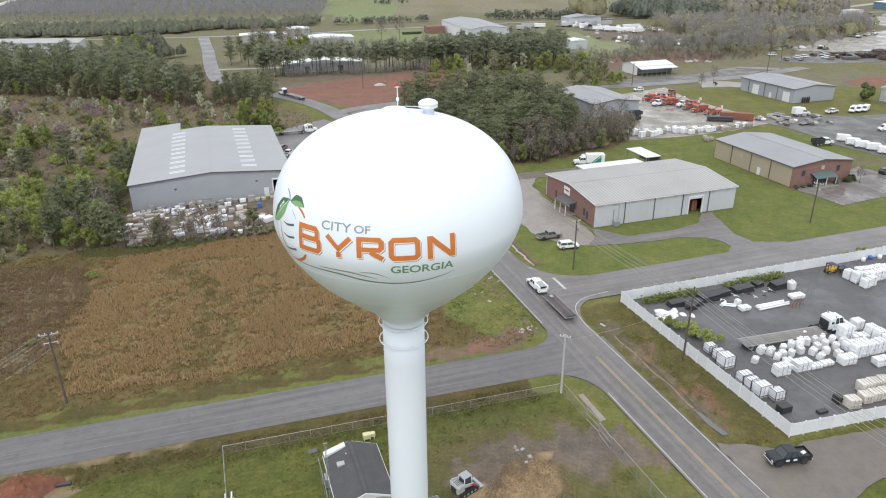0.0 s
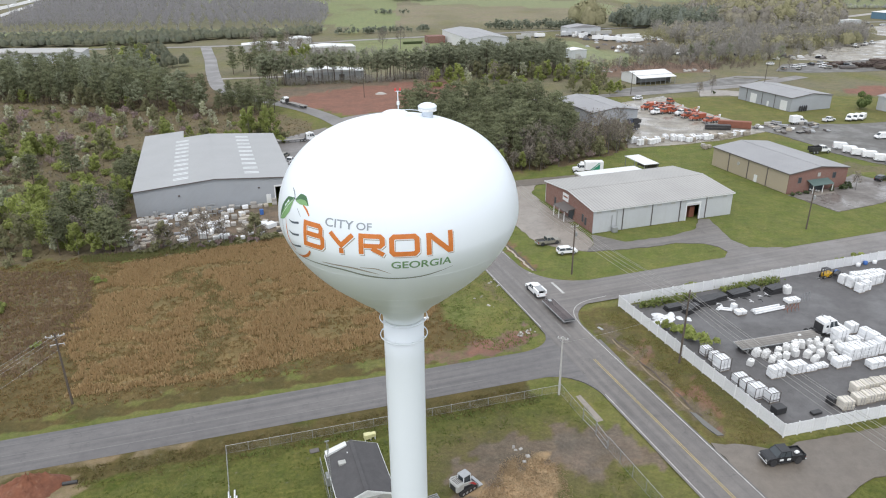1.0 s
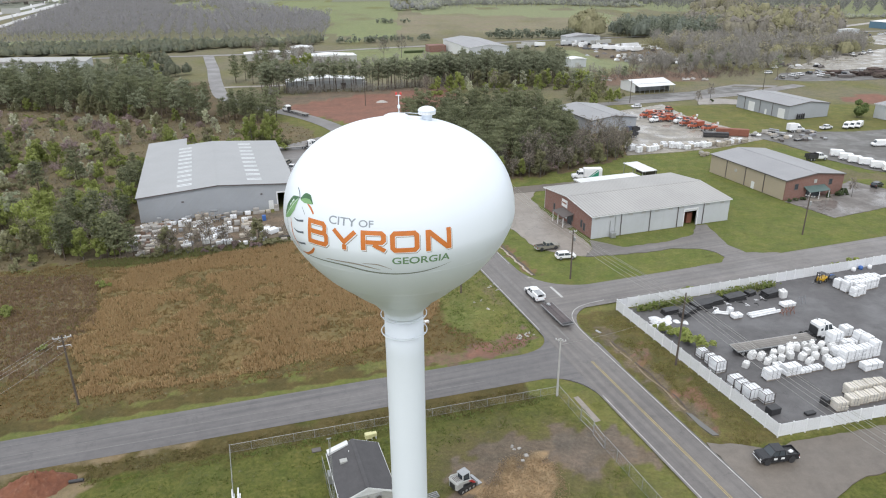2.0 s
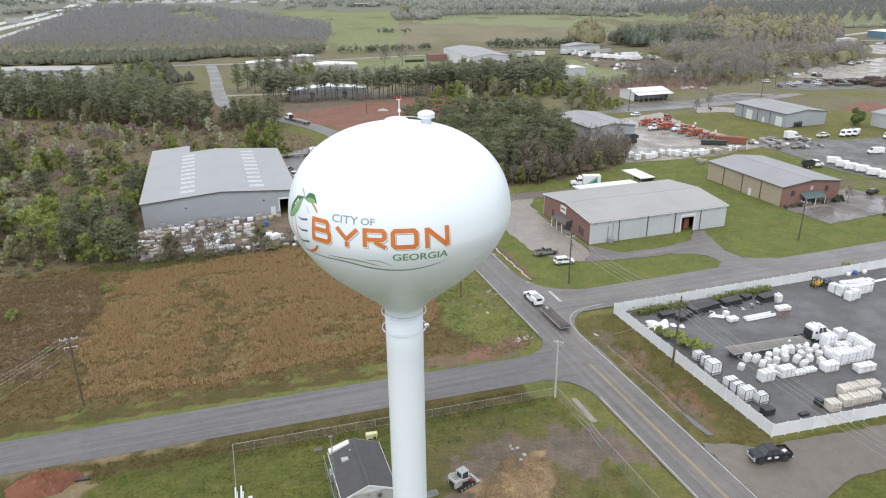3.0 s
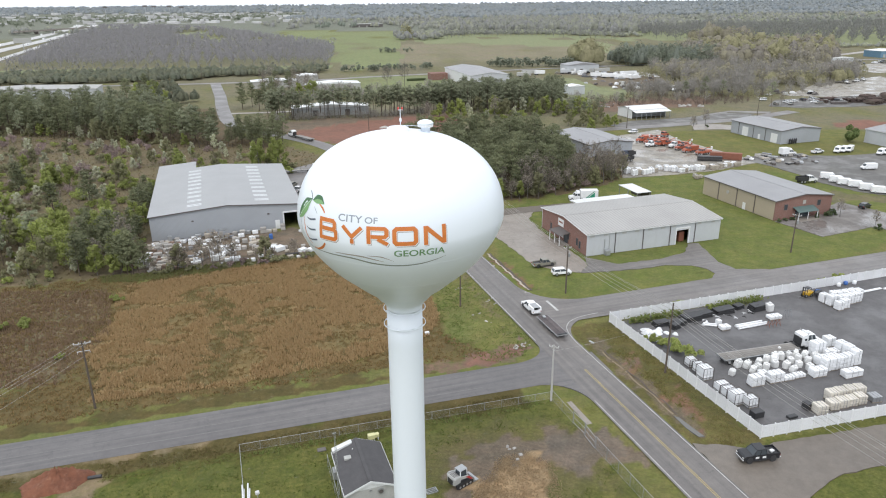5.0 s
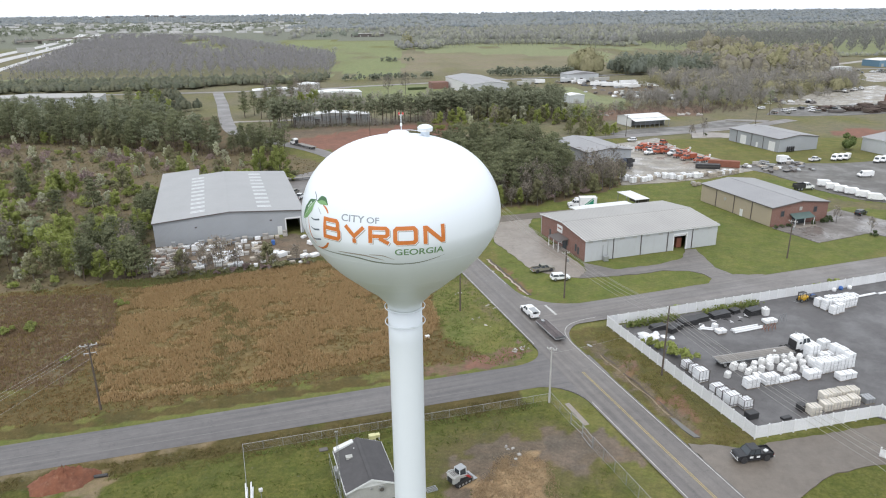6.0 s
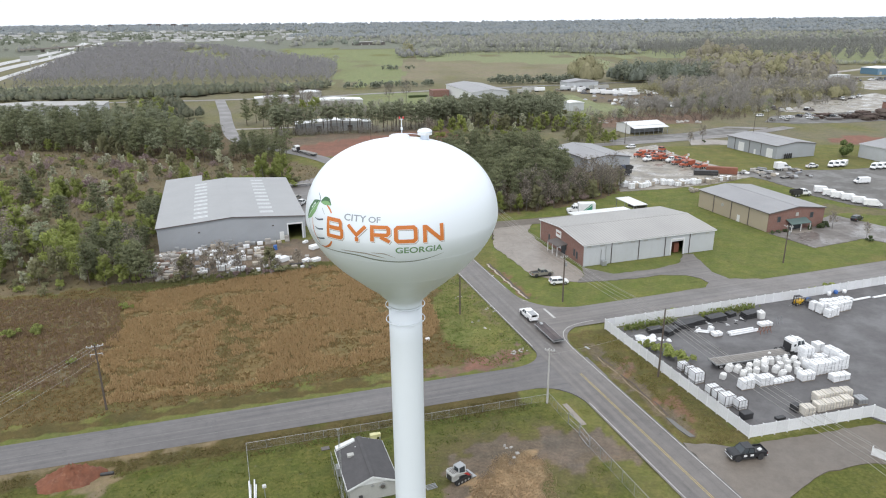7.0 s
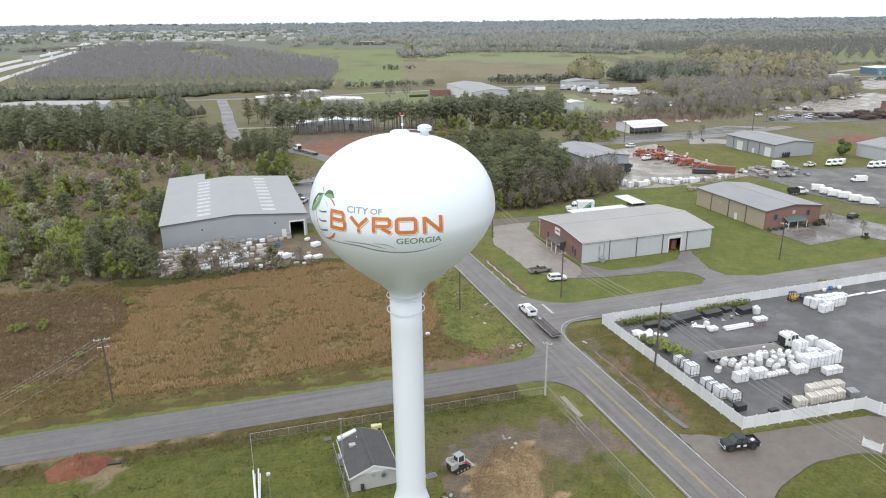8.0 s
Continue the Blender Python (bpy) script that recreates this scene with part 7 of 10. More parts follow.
def semi_tractor(name, x, y, rz, paint, label):
    c = thing(name, x, y, 0.03, rz, label, "truck")
    truck_cab(c, 3.4, paint, 2.95)
    part("sleeper", body_side([(-1.35, 0.9), (-0.05, 0.9), (-0.05, 3.0), (-0.35, 3.15), (-1.3, 2.9)], 2.25), paint, c)
    for s in (-1, 1):
        part("sleeper_window", Mesh().box(-0.6, s * 1.13, 1.9, 0.5, 0.03, 0.45), GLASS, c)
    part("roof_deflector", body_side([(-0.1, 2.95), (1.1, 2.95), (0.2, 3.3), (-0.1, 3.35)], 1.7), paint, c)
    part("rear_rack", Mesh().box(-1.45, 0, 0.95, 0.12, 2.0, 1.5), BLACK, c)
    part("chassis", Mesh().box(-1.6, 0, 0.65, 4.6, 0.9, 0.3), BLACK, c)
    part("fifth_wheel", Mesh().box(-2.4, 0, 0.95, 0.9, 0.9, 0.12), BLACK, c)
    for s in (-1, 1):
        part("fuel_tank", Mesh().tube((-0.6, s * 0.95, 0.62), (1.0, s * 0.95, 0.62), 0.32, n=10), CHROME, c)
        part("exhaust_stack", Mesh().tube((-0.2, s * 1.05, 0.9), (-0.2, s * 1.05, 3.5), 0.08, n=8), CHROME, c)
    wheels(c, [(2.5, -0.98), (2.5, 0.98), (-1.9, -0.95), (-1.9, 0.95), (-3.1, -0.95), (-3.1, 0.95)], WHEEL_BIG)
    return c


black = pickup("black_pickup", 51.2, 68.5, 184.5, CAR_K, "black crew-cab pickup on the concrete drive")
for dx in (-0.35, 0.75):
    part("door_emblem", Mesh().box(dx, 1.0, 0.72, 0.55, 0.02, 0.28, 0, 0.0), TRIM_W, black)
black.scale = (0.97, 1.02, 1.13)
part("bed_cargo", Mesh().box(-2.0, 0.2, 1.02, 0.7, 0.5, 0.28, 20, 0.08), TRIM_W, black)
DRIVE_TURN = 90 + GRID
px_, py_ = uv(57.3, 110.6)
pickup("white_utility_pickup", px_, py_, DRIVE_TURN, CAR_W, "white pickup with utility body towing a trailer", True, 0.07)
px_, py_ = uv(57.5, 101.1)
hitch = flatbed_trailer("flat_trailer", px_, py_, DRIVE_TURN, 9.0, "dark low flatbed trailer behind the white pickup", 2.4, 0.07, 0.85, DECK_D)
part("drawbar", Mesh().tube((4.4, -0.5, 0.6), (6.2, 0, 0.55), 0.06, n=6).tube((4.4, 0.5, 0.6), (6.2, 0, 0.55), 0.06, n=6), BLACK, hitch)
part("loading_ramp", Mesh().box(-4.3, 0, 0.9, 0.5, 2.0, 0.1), BLACK, hitch)
part("winch_frame", Mesh().box(3.6, 0, 0.85, 0.8, 0.6, 0.35, 0, 0.05), STEEL, hitch)
pickup("tan_pickup", 36.6, 146.6, 14, CAR_T, "tan pickup parked on the cracked concrete")
suv("white_suv", 39.6, 140.6, 6, CAR_W, "white sport utility car parked beside the grass island")
lorry("box_truck", 61.8, 203.6, 178, CAR_W, "white box truck with green swoosh panel", "box", length=9.4)
bt = bpy.data.objects["box_truck"]
part("green_swoosh", Mesh().add([(-3.6, 1.25, 1.0), (-1.2, 1.25, 1.0), (-3.6, 1.25, 2.9)], [(0, 1, 2)]).add([(-1.0, 1.25, 1.0), (-0.5, 1.25, 1.0), (-3.2, 1.25, 3.2), (-3.6, 1.25, 3.2)], [(0, 1, 2, 3)]), GREENP, bt)
flatbed_trailer("long_flatbed", 66.2, 97.2, GRID - 4, 16.0, "long grey plank-decked flatbed trailer in the yard", 2.6)
semi_tractor("white_tractor_unit", 76.6, 100.3, GRID - 4, CAR_W, "white lorry tractor unit coupled to the flatbed")
lorry("black_dump_truck", 146.5, 217.6, 6, CAR_W, "black dump truck with a white cab", "dump", body_paint=BLACK, length=7.4)
for vx, vy in ((157.2, 221.4), (157.4, 216.4), (158.2, 212.8), (160.0, 209.6), (161.2, 205.3), (162.8, 201.4)):
    van("white_van", vx, vy, -22, CAR_W, "white van parked in a row on the lot", "white vans")
van("white_van", 180.8, 234, 178, CAR_W, "white van standing alone on the lot", "white vans")
for i in range(3):
    van("white_van", 188 + i * 2.9, 264.5 + i * 0.5, 222, CAR_W, "white van parked on grass beside the hall", "white vans")
    van("white_van", 203 + i * 3.0, 258.5 + i * 0.4, 218, CAR_W, "white van parked on grass beside the hall", "white vans")
ORANGES = ((118.0, 299, 20, "bucket"), (121.2, 297, 22, "bucket"), (119.0, 286.4, 200, "chip"), (123.0, 286.6, 200, "bucket"), (125.4, 277.2, 200, "bucket"), (126.6, 271.6, 196, "chip"), (130.2, 266.6, 196, "bucket"), (127.6, 306, 30, "flat"), (114.6, 296.0, 205, "chip"), (116.8, 291.2, 196, "bucket"), (121.4, 291.6, 206, "dump"), (128.8, 282.0, 212, "bucket"))
for ox, oy, oz, kind in ORANGES:
    lorry("orange_truck", ox, oy, oz, CAR_O, "orange tree-service truck parked in the gravel yard", kind, "orange trucks", length=7.2)
lorry("white_work_truck", 115.0, 285.2, 200, CAR_W, "white work truck among the orange trucks", "flat", length=6.6)
lorry("white_work_truck", 124.4, 282.2, 205, CAR_W, "white work truck among the orange trucks", "dump", body_paint=CAR_O, length=6.6)
suv("white_car", 117.4, 318, 190, CAR_W, "white car parked beside the hall")
lorry("navy_dump_truck", 97.2, 266.0, 190, CAR_B, "dark truck parked beside the hall", "dump", body_paint=BLACK, length=7.0)
lorry("rusty_dump_truck", 93.4, 257.5, 190, CAR_R, "old red truck with a dark body near the trees", "dump", body_paint=BLACK, length=7.4)
skip = thing("black_roll_off", 127.8, 255.0, 0.02, -16, "black roll-off container in the gravel yard", "container")
part("body", Mesh().box(0, 0, 0.2, 9.4, 2.4, 1.7, 0, 0.06), BLACK, skip)
part("ribs", Mesh().box(0, -1.24, 0.9, 9.2, 0.1, 0.12).box(0, 1.24, 0.9, 9.2, 0.1, 0.12), TRIM_D, skip)
cont = thing("brown_container", 135.4, 257.0, 0.02, -24, "rust-brown shipping container in the gravel yard", "container")
part("body", Mesh().box(0, 0, 0.12, 12.2, 2.44, 2.6, 0, 0.03), RUST, cont)
for i in range(24):
    part("rib", Mesh().box(-5.8 + i * 0.5, -1.25, 0.3, 0.22, 0.06, 2.2), RUST, cont)
flatbed_trailer("long_flatbed", -38.6, 252.4, 14, 13.0, "flatbed trailer in the rear loading yard", 2.5)
semi_tractor("white_tractor_unit", -30.0, 254.6, 14, CAR_W, "white lorry tractor unit in the rear loading yard")
pickup("silver_pickup", -33.6, 224.5, 75, CAR_W, "pale pickup parked behind the grey warehouse")
suv("grey_car", -36.4, 232, 70, CAR_T, "grey car parked behind the grey warehouse")
pickup("old_pickup", 178.4, 263.6, 20, CAR_W, "old white pickup parked on grass")
suv("dark_car", 146.7, 185.8, 30, CAR_K, "small dark car by the wet parking")


# compact track loader in the tower lot
sk = thing("track_loader", 8.0, 67.0, -0.06, 34, "white and red compact track loader with its bucket down", "loader")
sk.scale = (1.12, 1.12, 1.15)
for s in (-1, 1):
    tr_ = part("track", Mesh().side_prism([(-1.2, 0.12), (-0.9, 0.0), (0.9, 0.0), (1.25, 0.15), (1.25, 0.5), (0.7, 0.78), (-0.9, 0.72), (-1.25, 0.5)], s * 0.75 - 0.2, s * 0.75 + 0.2), TYRE, sk)
    for xx in (-0.8, -0.27, 0.27, 0.8):
        part("roller", Mesh().tube((xx, s * 0.75 - 0.21, 0.25), (xx, s * 0.75 + 0.21, 0.25), 0.16, n=10), STEEL, tr_)
    part("lift_arm", Mesh().side_prism([(-1.5, 1.5), (-1.2, 1.72), (0.6, 1.3), (1.35, 0.55), (1.2, 0.4), (0.4, 1.05), (-1.3, 1.4)], s * 0.78 - 0.09, s * 0.78 + 0.09), SIDING, sk, "pale grey lift arm")
    part("arm_panel", Mesh().side_prism([(0.0, 1.36), (0.62, 1.27), (1.2, 0.66), (1.05, 0.52), (0.42, 1.05)], s * 0.78 - 0.10, s * 0.78 + 0.10), CAR_R, sk, "red panel on the lift arm")
part("engine_cover", Mesh().box(-1.05, 0, 0.55, 1.1, 1.45, 1.05, 0, 0.12), SIDING, sk)
for vx_ in (-1.3, -1.1, -0.9, -0.7):
    part("hood_vent", Mesh().box(vx_, 0, 1.6, 0.08, 0.9, 0.03), TRIM_D, sk)
part("rear_grille", Mesh().box(-1.62, 0, 0.7, 0.06, 0.9, 0.65), BLACK, sk)
part("chassis", Mesh().box(0.1, 0, 0.35, 2.0, 1.2, 0.5, 0, 0.05), BLACK, sk)
part("operator_cab", Mesh().box(0.1, 0, 0.85, 1.15, 1.1, 1.2, 0, 0.05, 0.92), GLASS, sk)
part("cab_roof", Mesh().box(0.05, 0, 2.05, 1.2, 1.1, 0.12, 0, 0.05), STEEL, sk)
for sx in (-0.48, 0.6):
    for s in (-1, 1):
        part("cab_post", Mesh().tube((sx, s * 0.54, 0.85), (sx * 0.92, s * 0.5, 2.07), 0.06, n=6), CAR_W, sk)
part("bucket", Mesh().side_prism([(1.3, 0.05), (2.1, 0.02), (2.15, 0.08), (1.45, 0.2), (1.4, 0.72), (1.28, 0.72)], -0.95, 0.95), STEEL, sk, "worn steel bucket")

# ---- storage yard: wrapped pallets, big bags and clutter ----
def round_block(w, d, h, rng, bulge=0.05, n=5):
    """A slightly uneven wrapped block."""
    m = Mesh()
    m.box(0, 0, 0, w, d, h, 0, 0.07)
    m.v = [(x + rng.uniform(-bulge, bulge), y + rng.uniform(-bulge, bulge), z if z < 0.02 else z + rng.uniform(-bulge, bulge)) for x, y, z in m.v]
    return m


rng_y = random.Random(5)


def wrapped_pallet(x, y, z, rz, w, d, h, label="white plastic-wrapped pallet of goods in the yard", cover=None, straps=2, group="wrapped pallets", name="wrapped_pallet"):
    p = thing(name, x, y, z, rz, label, "pallet load", group)
    part("pallet", Mesh().box(0, -d / 2 + 0.08, 0, w, 0.12, 0.14).box(0, 0, 0, w, 0.12, 0.14).box(0, d / 2 - 0.08, 0, w, 0.12, 0.14), PALLETWOOD, p)
    tiers = max(1, round((h - 0.13) / 0.8))
    for k in range(tiers):
        part("load", round_block(w - rng_y.uniform(0, 0.06), d - rng_y.uniform(0, 0.06), (h - 0.13) / tiers, rng_y), cover or WRAP, p, m=pose(rng_y.uniform(-0.03, 0.03), rng_y.uniform(-0.03, 0.03), 0.13 + k * (h - 0.13) / tiers, 0, 0, rng_y.uniform(-1.5, 1.5)))
    for i in range(straps):
        xx = -w / 2 + w * (i + 1) / (straps + 1)
        part("strap", Mesh().box(xx, -d / 2 - 0.045, 0.13, 0.06, 0.02, h - 0.1).box(xx, d / 2 + 0.045, 0.13, 0.06, 0.02, h - 0.1).box(xx, 0, h + 0.045, 0.05, d + 0.1, 0.03), STRAP, p)
    return p


def bag_mesh(seed):
    """A slumped square sack with a gathered neck; returns the sack and one lifting loop."""
    r = random.Random(seed)
    prof = [(0.52, 0.0), (0.56, 0.06), (0.58, 0.5), (0.57, 1.0), (0.52, 1.14), (0.34, 1.16), (0.24, 1.24), (0.28, 1.36), (0.08, 1.32)]
    n, rings = 16, []
    sx, sy = r.uniform(-0.12, 0.12), r.uniform(-0.12, 0.12)
    for k, (q, z) in enumerate(prof):
        ring = []
        for i in range(n):
            a = 2 * math.pi * i / n
            e = 6.5 if k < 5 else 2.6
            f = (abs(math.cos(a)) ** e + abs(math.sin(a)) ** e) ** (-1 / e)
            f *= q * r.uniform(0.94, 1.06)
            ring.append((f * math.cos(a) + sx * z * z, f * math.sin(a) + sy * z * z, z if k == 0 else z * r.uniform(0.95, 1.04)))
        rings.append(ring)
    faces = [tuple(reversed(range(n))), tuple(range(8 * n, 9 * n))]
    for k in range(8):
        faces += [(k * n + i, k * n + (i + 1) % n, (k + 1) * n + (i + 1) % n, (k + 1) * n + i) for i in range(n)]
    me = Mesh().add([p for g in rings for p in g], faces).data("sack")
    me.materials.append(BAGS)
    lm = Mesh().path([(0.40, 0.40, 0.98), (0.46, 0.46, 1.22), (0.30, 0.34, 1.1)], 0.03, 4).data("lifting_loop")
    lm.materials.append(STRAP)
    return me, lm


SACKS = [bag_mesh(i) for i in range(4)]


def big_bag(x, y, s=1.0):
    me, lm = rng_y.choice(SACKS)
    b = thing("bulk_bag", x, y, 0.03, rng_y.uniform(0, 360), "white woven bulk bag with lifting loops", "bag", "bulk bags")
    b.scale = (s, s, s * rng_y.uniform(1.0, 1.25))
    part("sack", me, BAGS, b)
    for k in range(4):
        part("lifting_loop", lm, STRAP, b, m=pose(0, 0, 0, 0, 0, 90 * k))


BAG_PLACES = [(60.8, 94.2), (62.2, 93.7), (62.6, 92.2), (58.5, 91.6), (65.0, 94.8), (66.7, 95.3), (65.6, 93.1), (68.6, 95.9), (67.4, 93.6), (70.0, 96.1), (71.6, 96.7), (71.0, 94.7), (69.2, 93.0), (69.6, 91.5), (71.6, 93.2), (73.1, 97.0), (74.6, 96.4), (74.0, 94.4), (75.9, 95.4), (72.9, 91.8), (72.7, 95.2), (67.9, 94.9), (64.0, 93.0), (70.4, 98.0), (76.2, 93.6)]
for bx_, by_ in BAG_PLACES:
    big_bag(bx_, by_, rng_y.uniform(0.9, 1.0))

PT = GRID - 2
for bx_, by_, w, d, h in ((61.0, 88.0, 2.7, 1.5, 1.9), (64.8, 88.9, 2.8, 1.6, 1.8), (63.4, 90.2, 1.4, 1.3, 1.3), (67.4, 89.2, 2.1, 1.2, 0.75), (69.7, 89.8, 2.1, 1.2, 0.75), (73.2, 90.0, 2.8, 1.6, 1.55), (75.6, 91.6, 1.5, 1.5, 2.5), (77.2, 92.0, 1.5, 1.5, 2.4), (78.8, 92.4, 1.5, 1.5, 2.4), (80.4, 92.8, 1.5, 1.5, 2.5), (75.8, 93.8, 1.5, 1.5, 1.6), (77.4, 94.2, 1.5, 1.5, 1.5), (79.0, 94.5, 1.6, 1.5, 1.5), (77.2, 97.0, 2.4, 1.7, 2.9), (81.6, 100.4, 1.9, 1.6, 1.9), (82.2, 93.4, 1.5, 1.5, 2.9), (82.0, 95.2, 1.5, 1.6, 2.9), (81.8, 97.0, 1.5, 1.6, 2.7), (78.8, 96.4, 1.5, 1.5, 1.4), (80.2, 96.4, 1.4, 1.5, 1.4), (79.0, 89.3, 3.7, 1.5, 1.35)):
    wrapped_pallet(bx_, by_, 0.03, PT, w, d, h, straps=1 if w < 2 else 2)
for bx_, by_, w, h, cover in ((66.9, 79.0, 2.0, 1.6, CREAM), (69.6, 80.0, 1.6, 1.5, CREAM), (71.4, 80.4, 1.6, 1.5, CREAM), (73.2, 80.8, 1.6, 1.5, CREAM), (75.0, 81.2, 1.6, 1.6, CREAM), (70.8, 82.2, 1.6, 1.9, CREAM), (72.6, 82.6, 1.6, 1.9, CREAM), (74.4, 83.0, 1.6, 1.9, CREAM), (76.2, 83.3, 1.6, 1.9, CREAM), (77.8, 81.6, 1.8, 1.1, STEEL)):
    wrapped_pallet(bx_, by_, 0.03, GRID - 8, w, 1.7, h, "cream-topped wrapped pallet beside the fence", cover, 2, "fence-side pallets")
for bx_, by_, w, d, h in ((52.6, 95.4, 1.6, 1.6, 1.5), (53.2, 93.2, 1.6, 1.6, 1.6), (53.2, 91.0, 2.0, 2.0, 2.2), (54.2, 86.6, 2.0, 1.6, 1.6), (54.6, 84.8, 2.0, 1.6, 1.7), (55.0, 82.9, 2.2, 1.9, 2.1), (56.8, 81.8, 1.8, 1.6, 1.7)):
    p = wrapped_pallet(bx_, by_, 0.03, GRID, w, d, h, "strapped pallet in a dark metal cage", WRAP, 2, "caged pallets", "caged_pallet")
    for sx in (-1, 1):
        for sy in (-1, 1):
            part("cage_post", Mesh().box(sx * (w / 2 + 0.06), sy * (d / 2 + 0.06), 0, 0.08, 0.08, h + 0.2), TRIM_D, p)
    for z in (0.5, h + 0.14):
        for s in (-1, 1):
            part("cage_bar", Mesh().box(0, s * (d / 2 + 0.06), z, w + 0.1, 0.07, 0.07), TRIM_D, p)
            part("cage_bar", Mesh().box(s * (w / 2 + 0.06), 0, z, 0.07, d + 0.1, 0.07), TRIM_D, p)
for bx_, by_, h in ((92.5, 119.6, 2.0), (93.0, 117.8, 2.4), (94.8, 119.8, 2.3), (96.4, 120.1, 2.2), (98.0, 120.4, 2.2), (99.6, 120.7, 2.3), (101.2, 121.0, 2.1), (95.0, 117.9, 2.2), (96.6, 118.3, 2.1), (98.2, 118.7, 2.2), (99.8, 119.2, 2.2), (93.4, 115.6, 1.9), (95.2, 116.4, 2.0)):
    wrapped_pallet(bx_, by_, 0.03, GRID, 1.5, 1.5, h, straps=1)


def heap(name, x, y, z, w, d, h, material, label, category, seed, group=""):
    """A low irregular heap."""
    r = random.Random(seed)
    n = 18
    m = Mesh()
    rings = []
    for k, (q, hh) in enumerate(((1.0, 0.0), (0.9, 0.16), (0.7, 0.5), (0.42, 0.84), (0.14, 1.0))):
        rings.append([(w / 2 * q * math.cos(2 * math.pi * i / n) * r.uniform(0.86, 1.14), d / 2 * q * math.sin(2 * math.pi * i / n) * r.uniform(0.86, 1.14), h * hh * r.uniform(0.88, 1.12)) for i in range(n)])
    faces = []
    for k in range(len(rings) - 1):
        faces += [(k * n + i, k * n + (i + 1) % n, (k + 1) * n + (i + 1) % n, (k + 1) * n + i) for i in range(n)]
    faces.append(tuple(range(4 * n, 5 * n)))
    m.add([p for g in rings for p in g], faces)
    return solid(name, m, material, x, y, z, r.uniform(0, 360), label, category, group, smooth=False)


for i, (bx_, by_, w, d, h, turn) in enumerate(((53.2, 111.8, 3.2, 1.6, 0.9, 10), (57.0, 111.6, 2.6, 1.5, 0.9, 16), (60.2, 113.6, 4.2, 2.2, 1.1, 14), (63.6, 115.0, 3.4, 1.8, 1.0, 14), (68.4, 116.4, 4.6, 2.0, 1.0, 12), (72.6, 118.2, 2.2, 1.6, 0.8, 20), (76.4, 117.2, 3.6, 2.0, 1.2, 14), (55.6, 110.2, 2.0, 1.4, 1.0, 30))):
    b = thing("black_frame_stack", bx_, by_, 0.03, turn, "stack of black plastic frames in the yard", "stack", "black stacks")
    for k in range(3):
        part("frame", Mesh().box(0.1 * k, 0.06 * k, 0, w - 0.2 * k, 0.14, h / 3 - 0.04).box(0.1 * k, d - 0.14, 0, w - 0.2 * k, 0.14, h / 3 - 0.04).box(-w / 2 + 0.2 * k + 0.07, d / 2, 0, 0.14, d - 0.1, h / 3 - 0.04).box(w / 2 - 0.1 * k - 0.07, d / 2, 0, 0.14, d - 0.1, h / 3 - 0.04).box(0, d / 2, 0.05, w * 0.8, d * 0.8, 0.1), BLACK, b, m=pose(0, -d / 2, k * h / 3, 0, 0, k * 3))
    part("cover_sheet", Mesh().box(0.1, 0, h - 0.02, w * 0.98, d * 0.96, 0.06, 4, 0.02).box(-w * 0.2, d * 0.1, h + 0.03, w * 0.5, d * 0.6, 0.05, 16, 0.02), BLACK, b, m=pose(0, 0, 0, 2, -1.5, 0))
for i, (bx_, by_, w, d, h) in enumerate(((49.6, 109.6, 2.6, 1.9, 0.8), (51.4, 108.6, 2.6, 1.8, 0.9), (48.6, 107.0, 2.0, 1.3, 0.7), (53.2, 108.2, 1.6, 1.2, 0.6), (50.4, 107.4, 2.4, 1.3, 1.1), (52.2, 109.6, 1.8, 1.2, 1.0), (48.9, 108.4, 1.6, 1.0, 1.2), (54.6, 107.4, 1.2, 0.8, 0.9), (49.8, 105.6, 2.2, 0.9, 0.6))):
    heap("white_sheeting", bx_, by_, 0.03, w, d, h * 0.6, WRAP, "heap of crumpled white plastic sheeting", "heap", 30 + i, "sheet heaps")
rng_c = random.Random(77)
for i in range(26):
    bx_, by_ = rng_c.uniform(53, 79), 0
    by_ = 110.4 + (bx_ - 53) * 0.26 + rng_c.uniform(-1.6, 2.4)
    ln = rng_c.uniform(0.5, 1.9)
    solid("metal_scrap", Mesh().box(0, 0, 0, ln, 0.12, 0.1, 0, 0.02).box(rng_c.uniform(-0.3, 0.3), 0.3, 0, 0.1, rng_c.uniform(0.4, 0.9), 0.14, rng_c.uniform(-30, 30)), rng_c.choice((BLACK, BLACK, STRAP, WRAP)), bx_, by_, 0.03, rng_c.uniform(0, 180), "bent strips and frame pieces lying in the yard", "scrap", "yard scrap")
wrapped_pallet(65.2, 108.8, 0.03, PT, 2.0, 1.4, 0.9, straps=1)
wrapped_pallet(64.8, 110.6, 0.03, PT, 1.0, 1.0, 1.3, straps=0)
for bx_, by_, ln, turn in ((63.0, 110.4, 2.6, -20), (62.4, 111.0, 1.8, 40), (71.0, 110.0, 6.4, 14), (71.4, 109.2, 7.0, 15)):
    lng = thing("pipe_bundle", bx_, by_, 0.03, turn, "bundle of long white plastic pipes", "pipes", "pipe bundles")
    for py_k, pz_k in ((0, 0.18), (0.36, 0.18), (0.18, 0.46)):
        part("pipe", Mesh().tube((-ln / 2, py_k, pz_k), (ln / 2, py_k, pz_k), 0.17, n=10), WRAP, lng)
rack = thing("pipe_rack", 74.4, 109.0, 0.03, GRID, "rusty steel trestle rack", "rack")
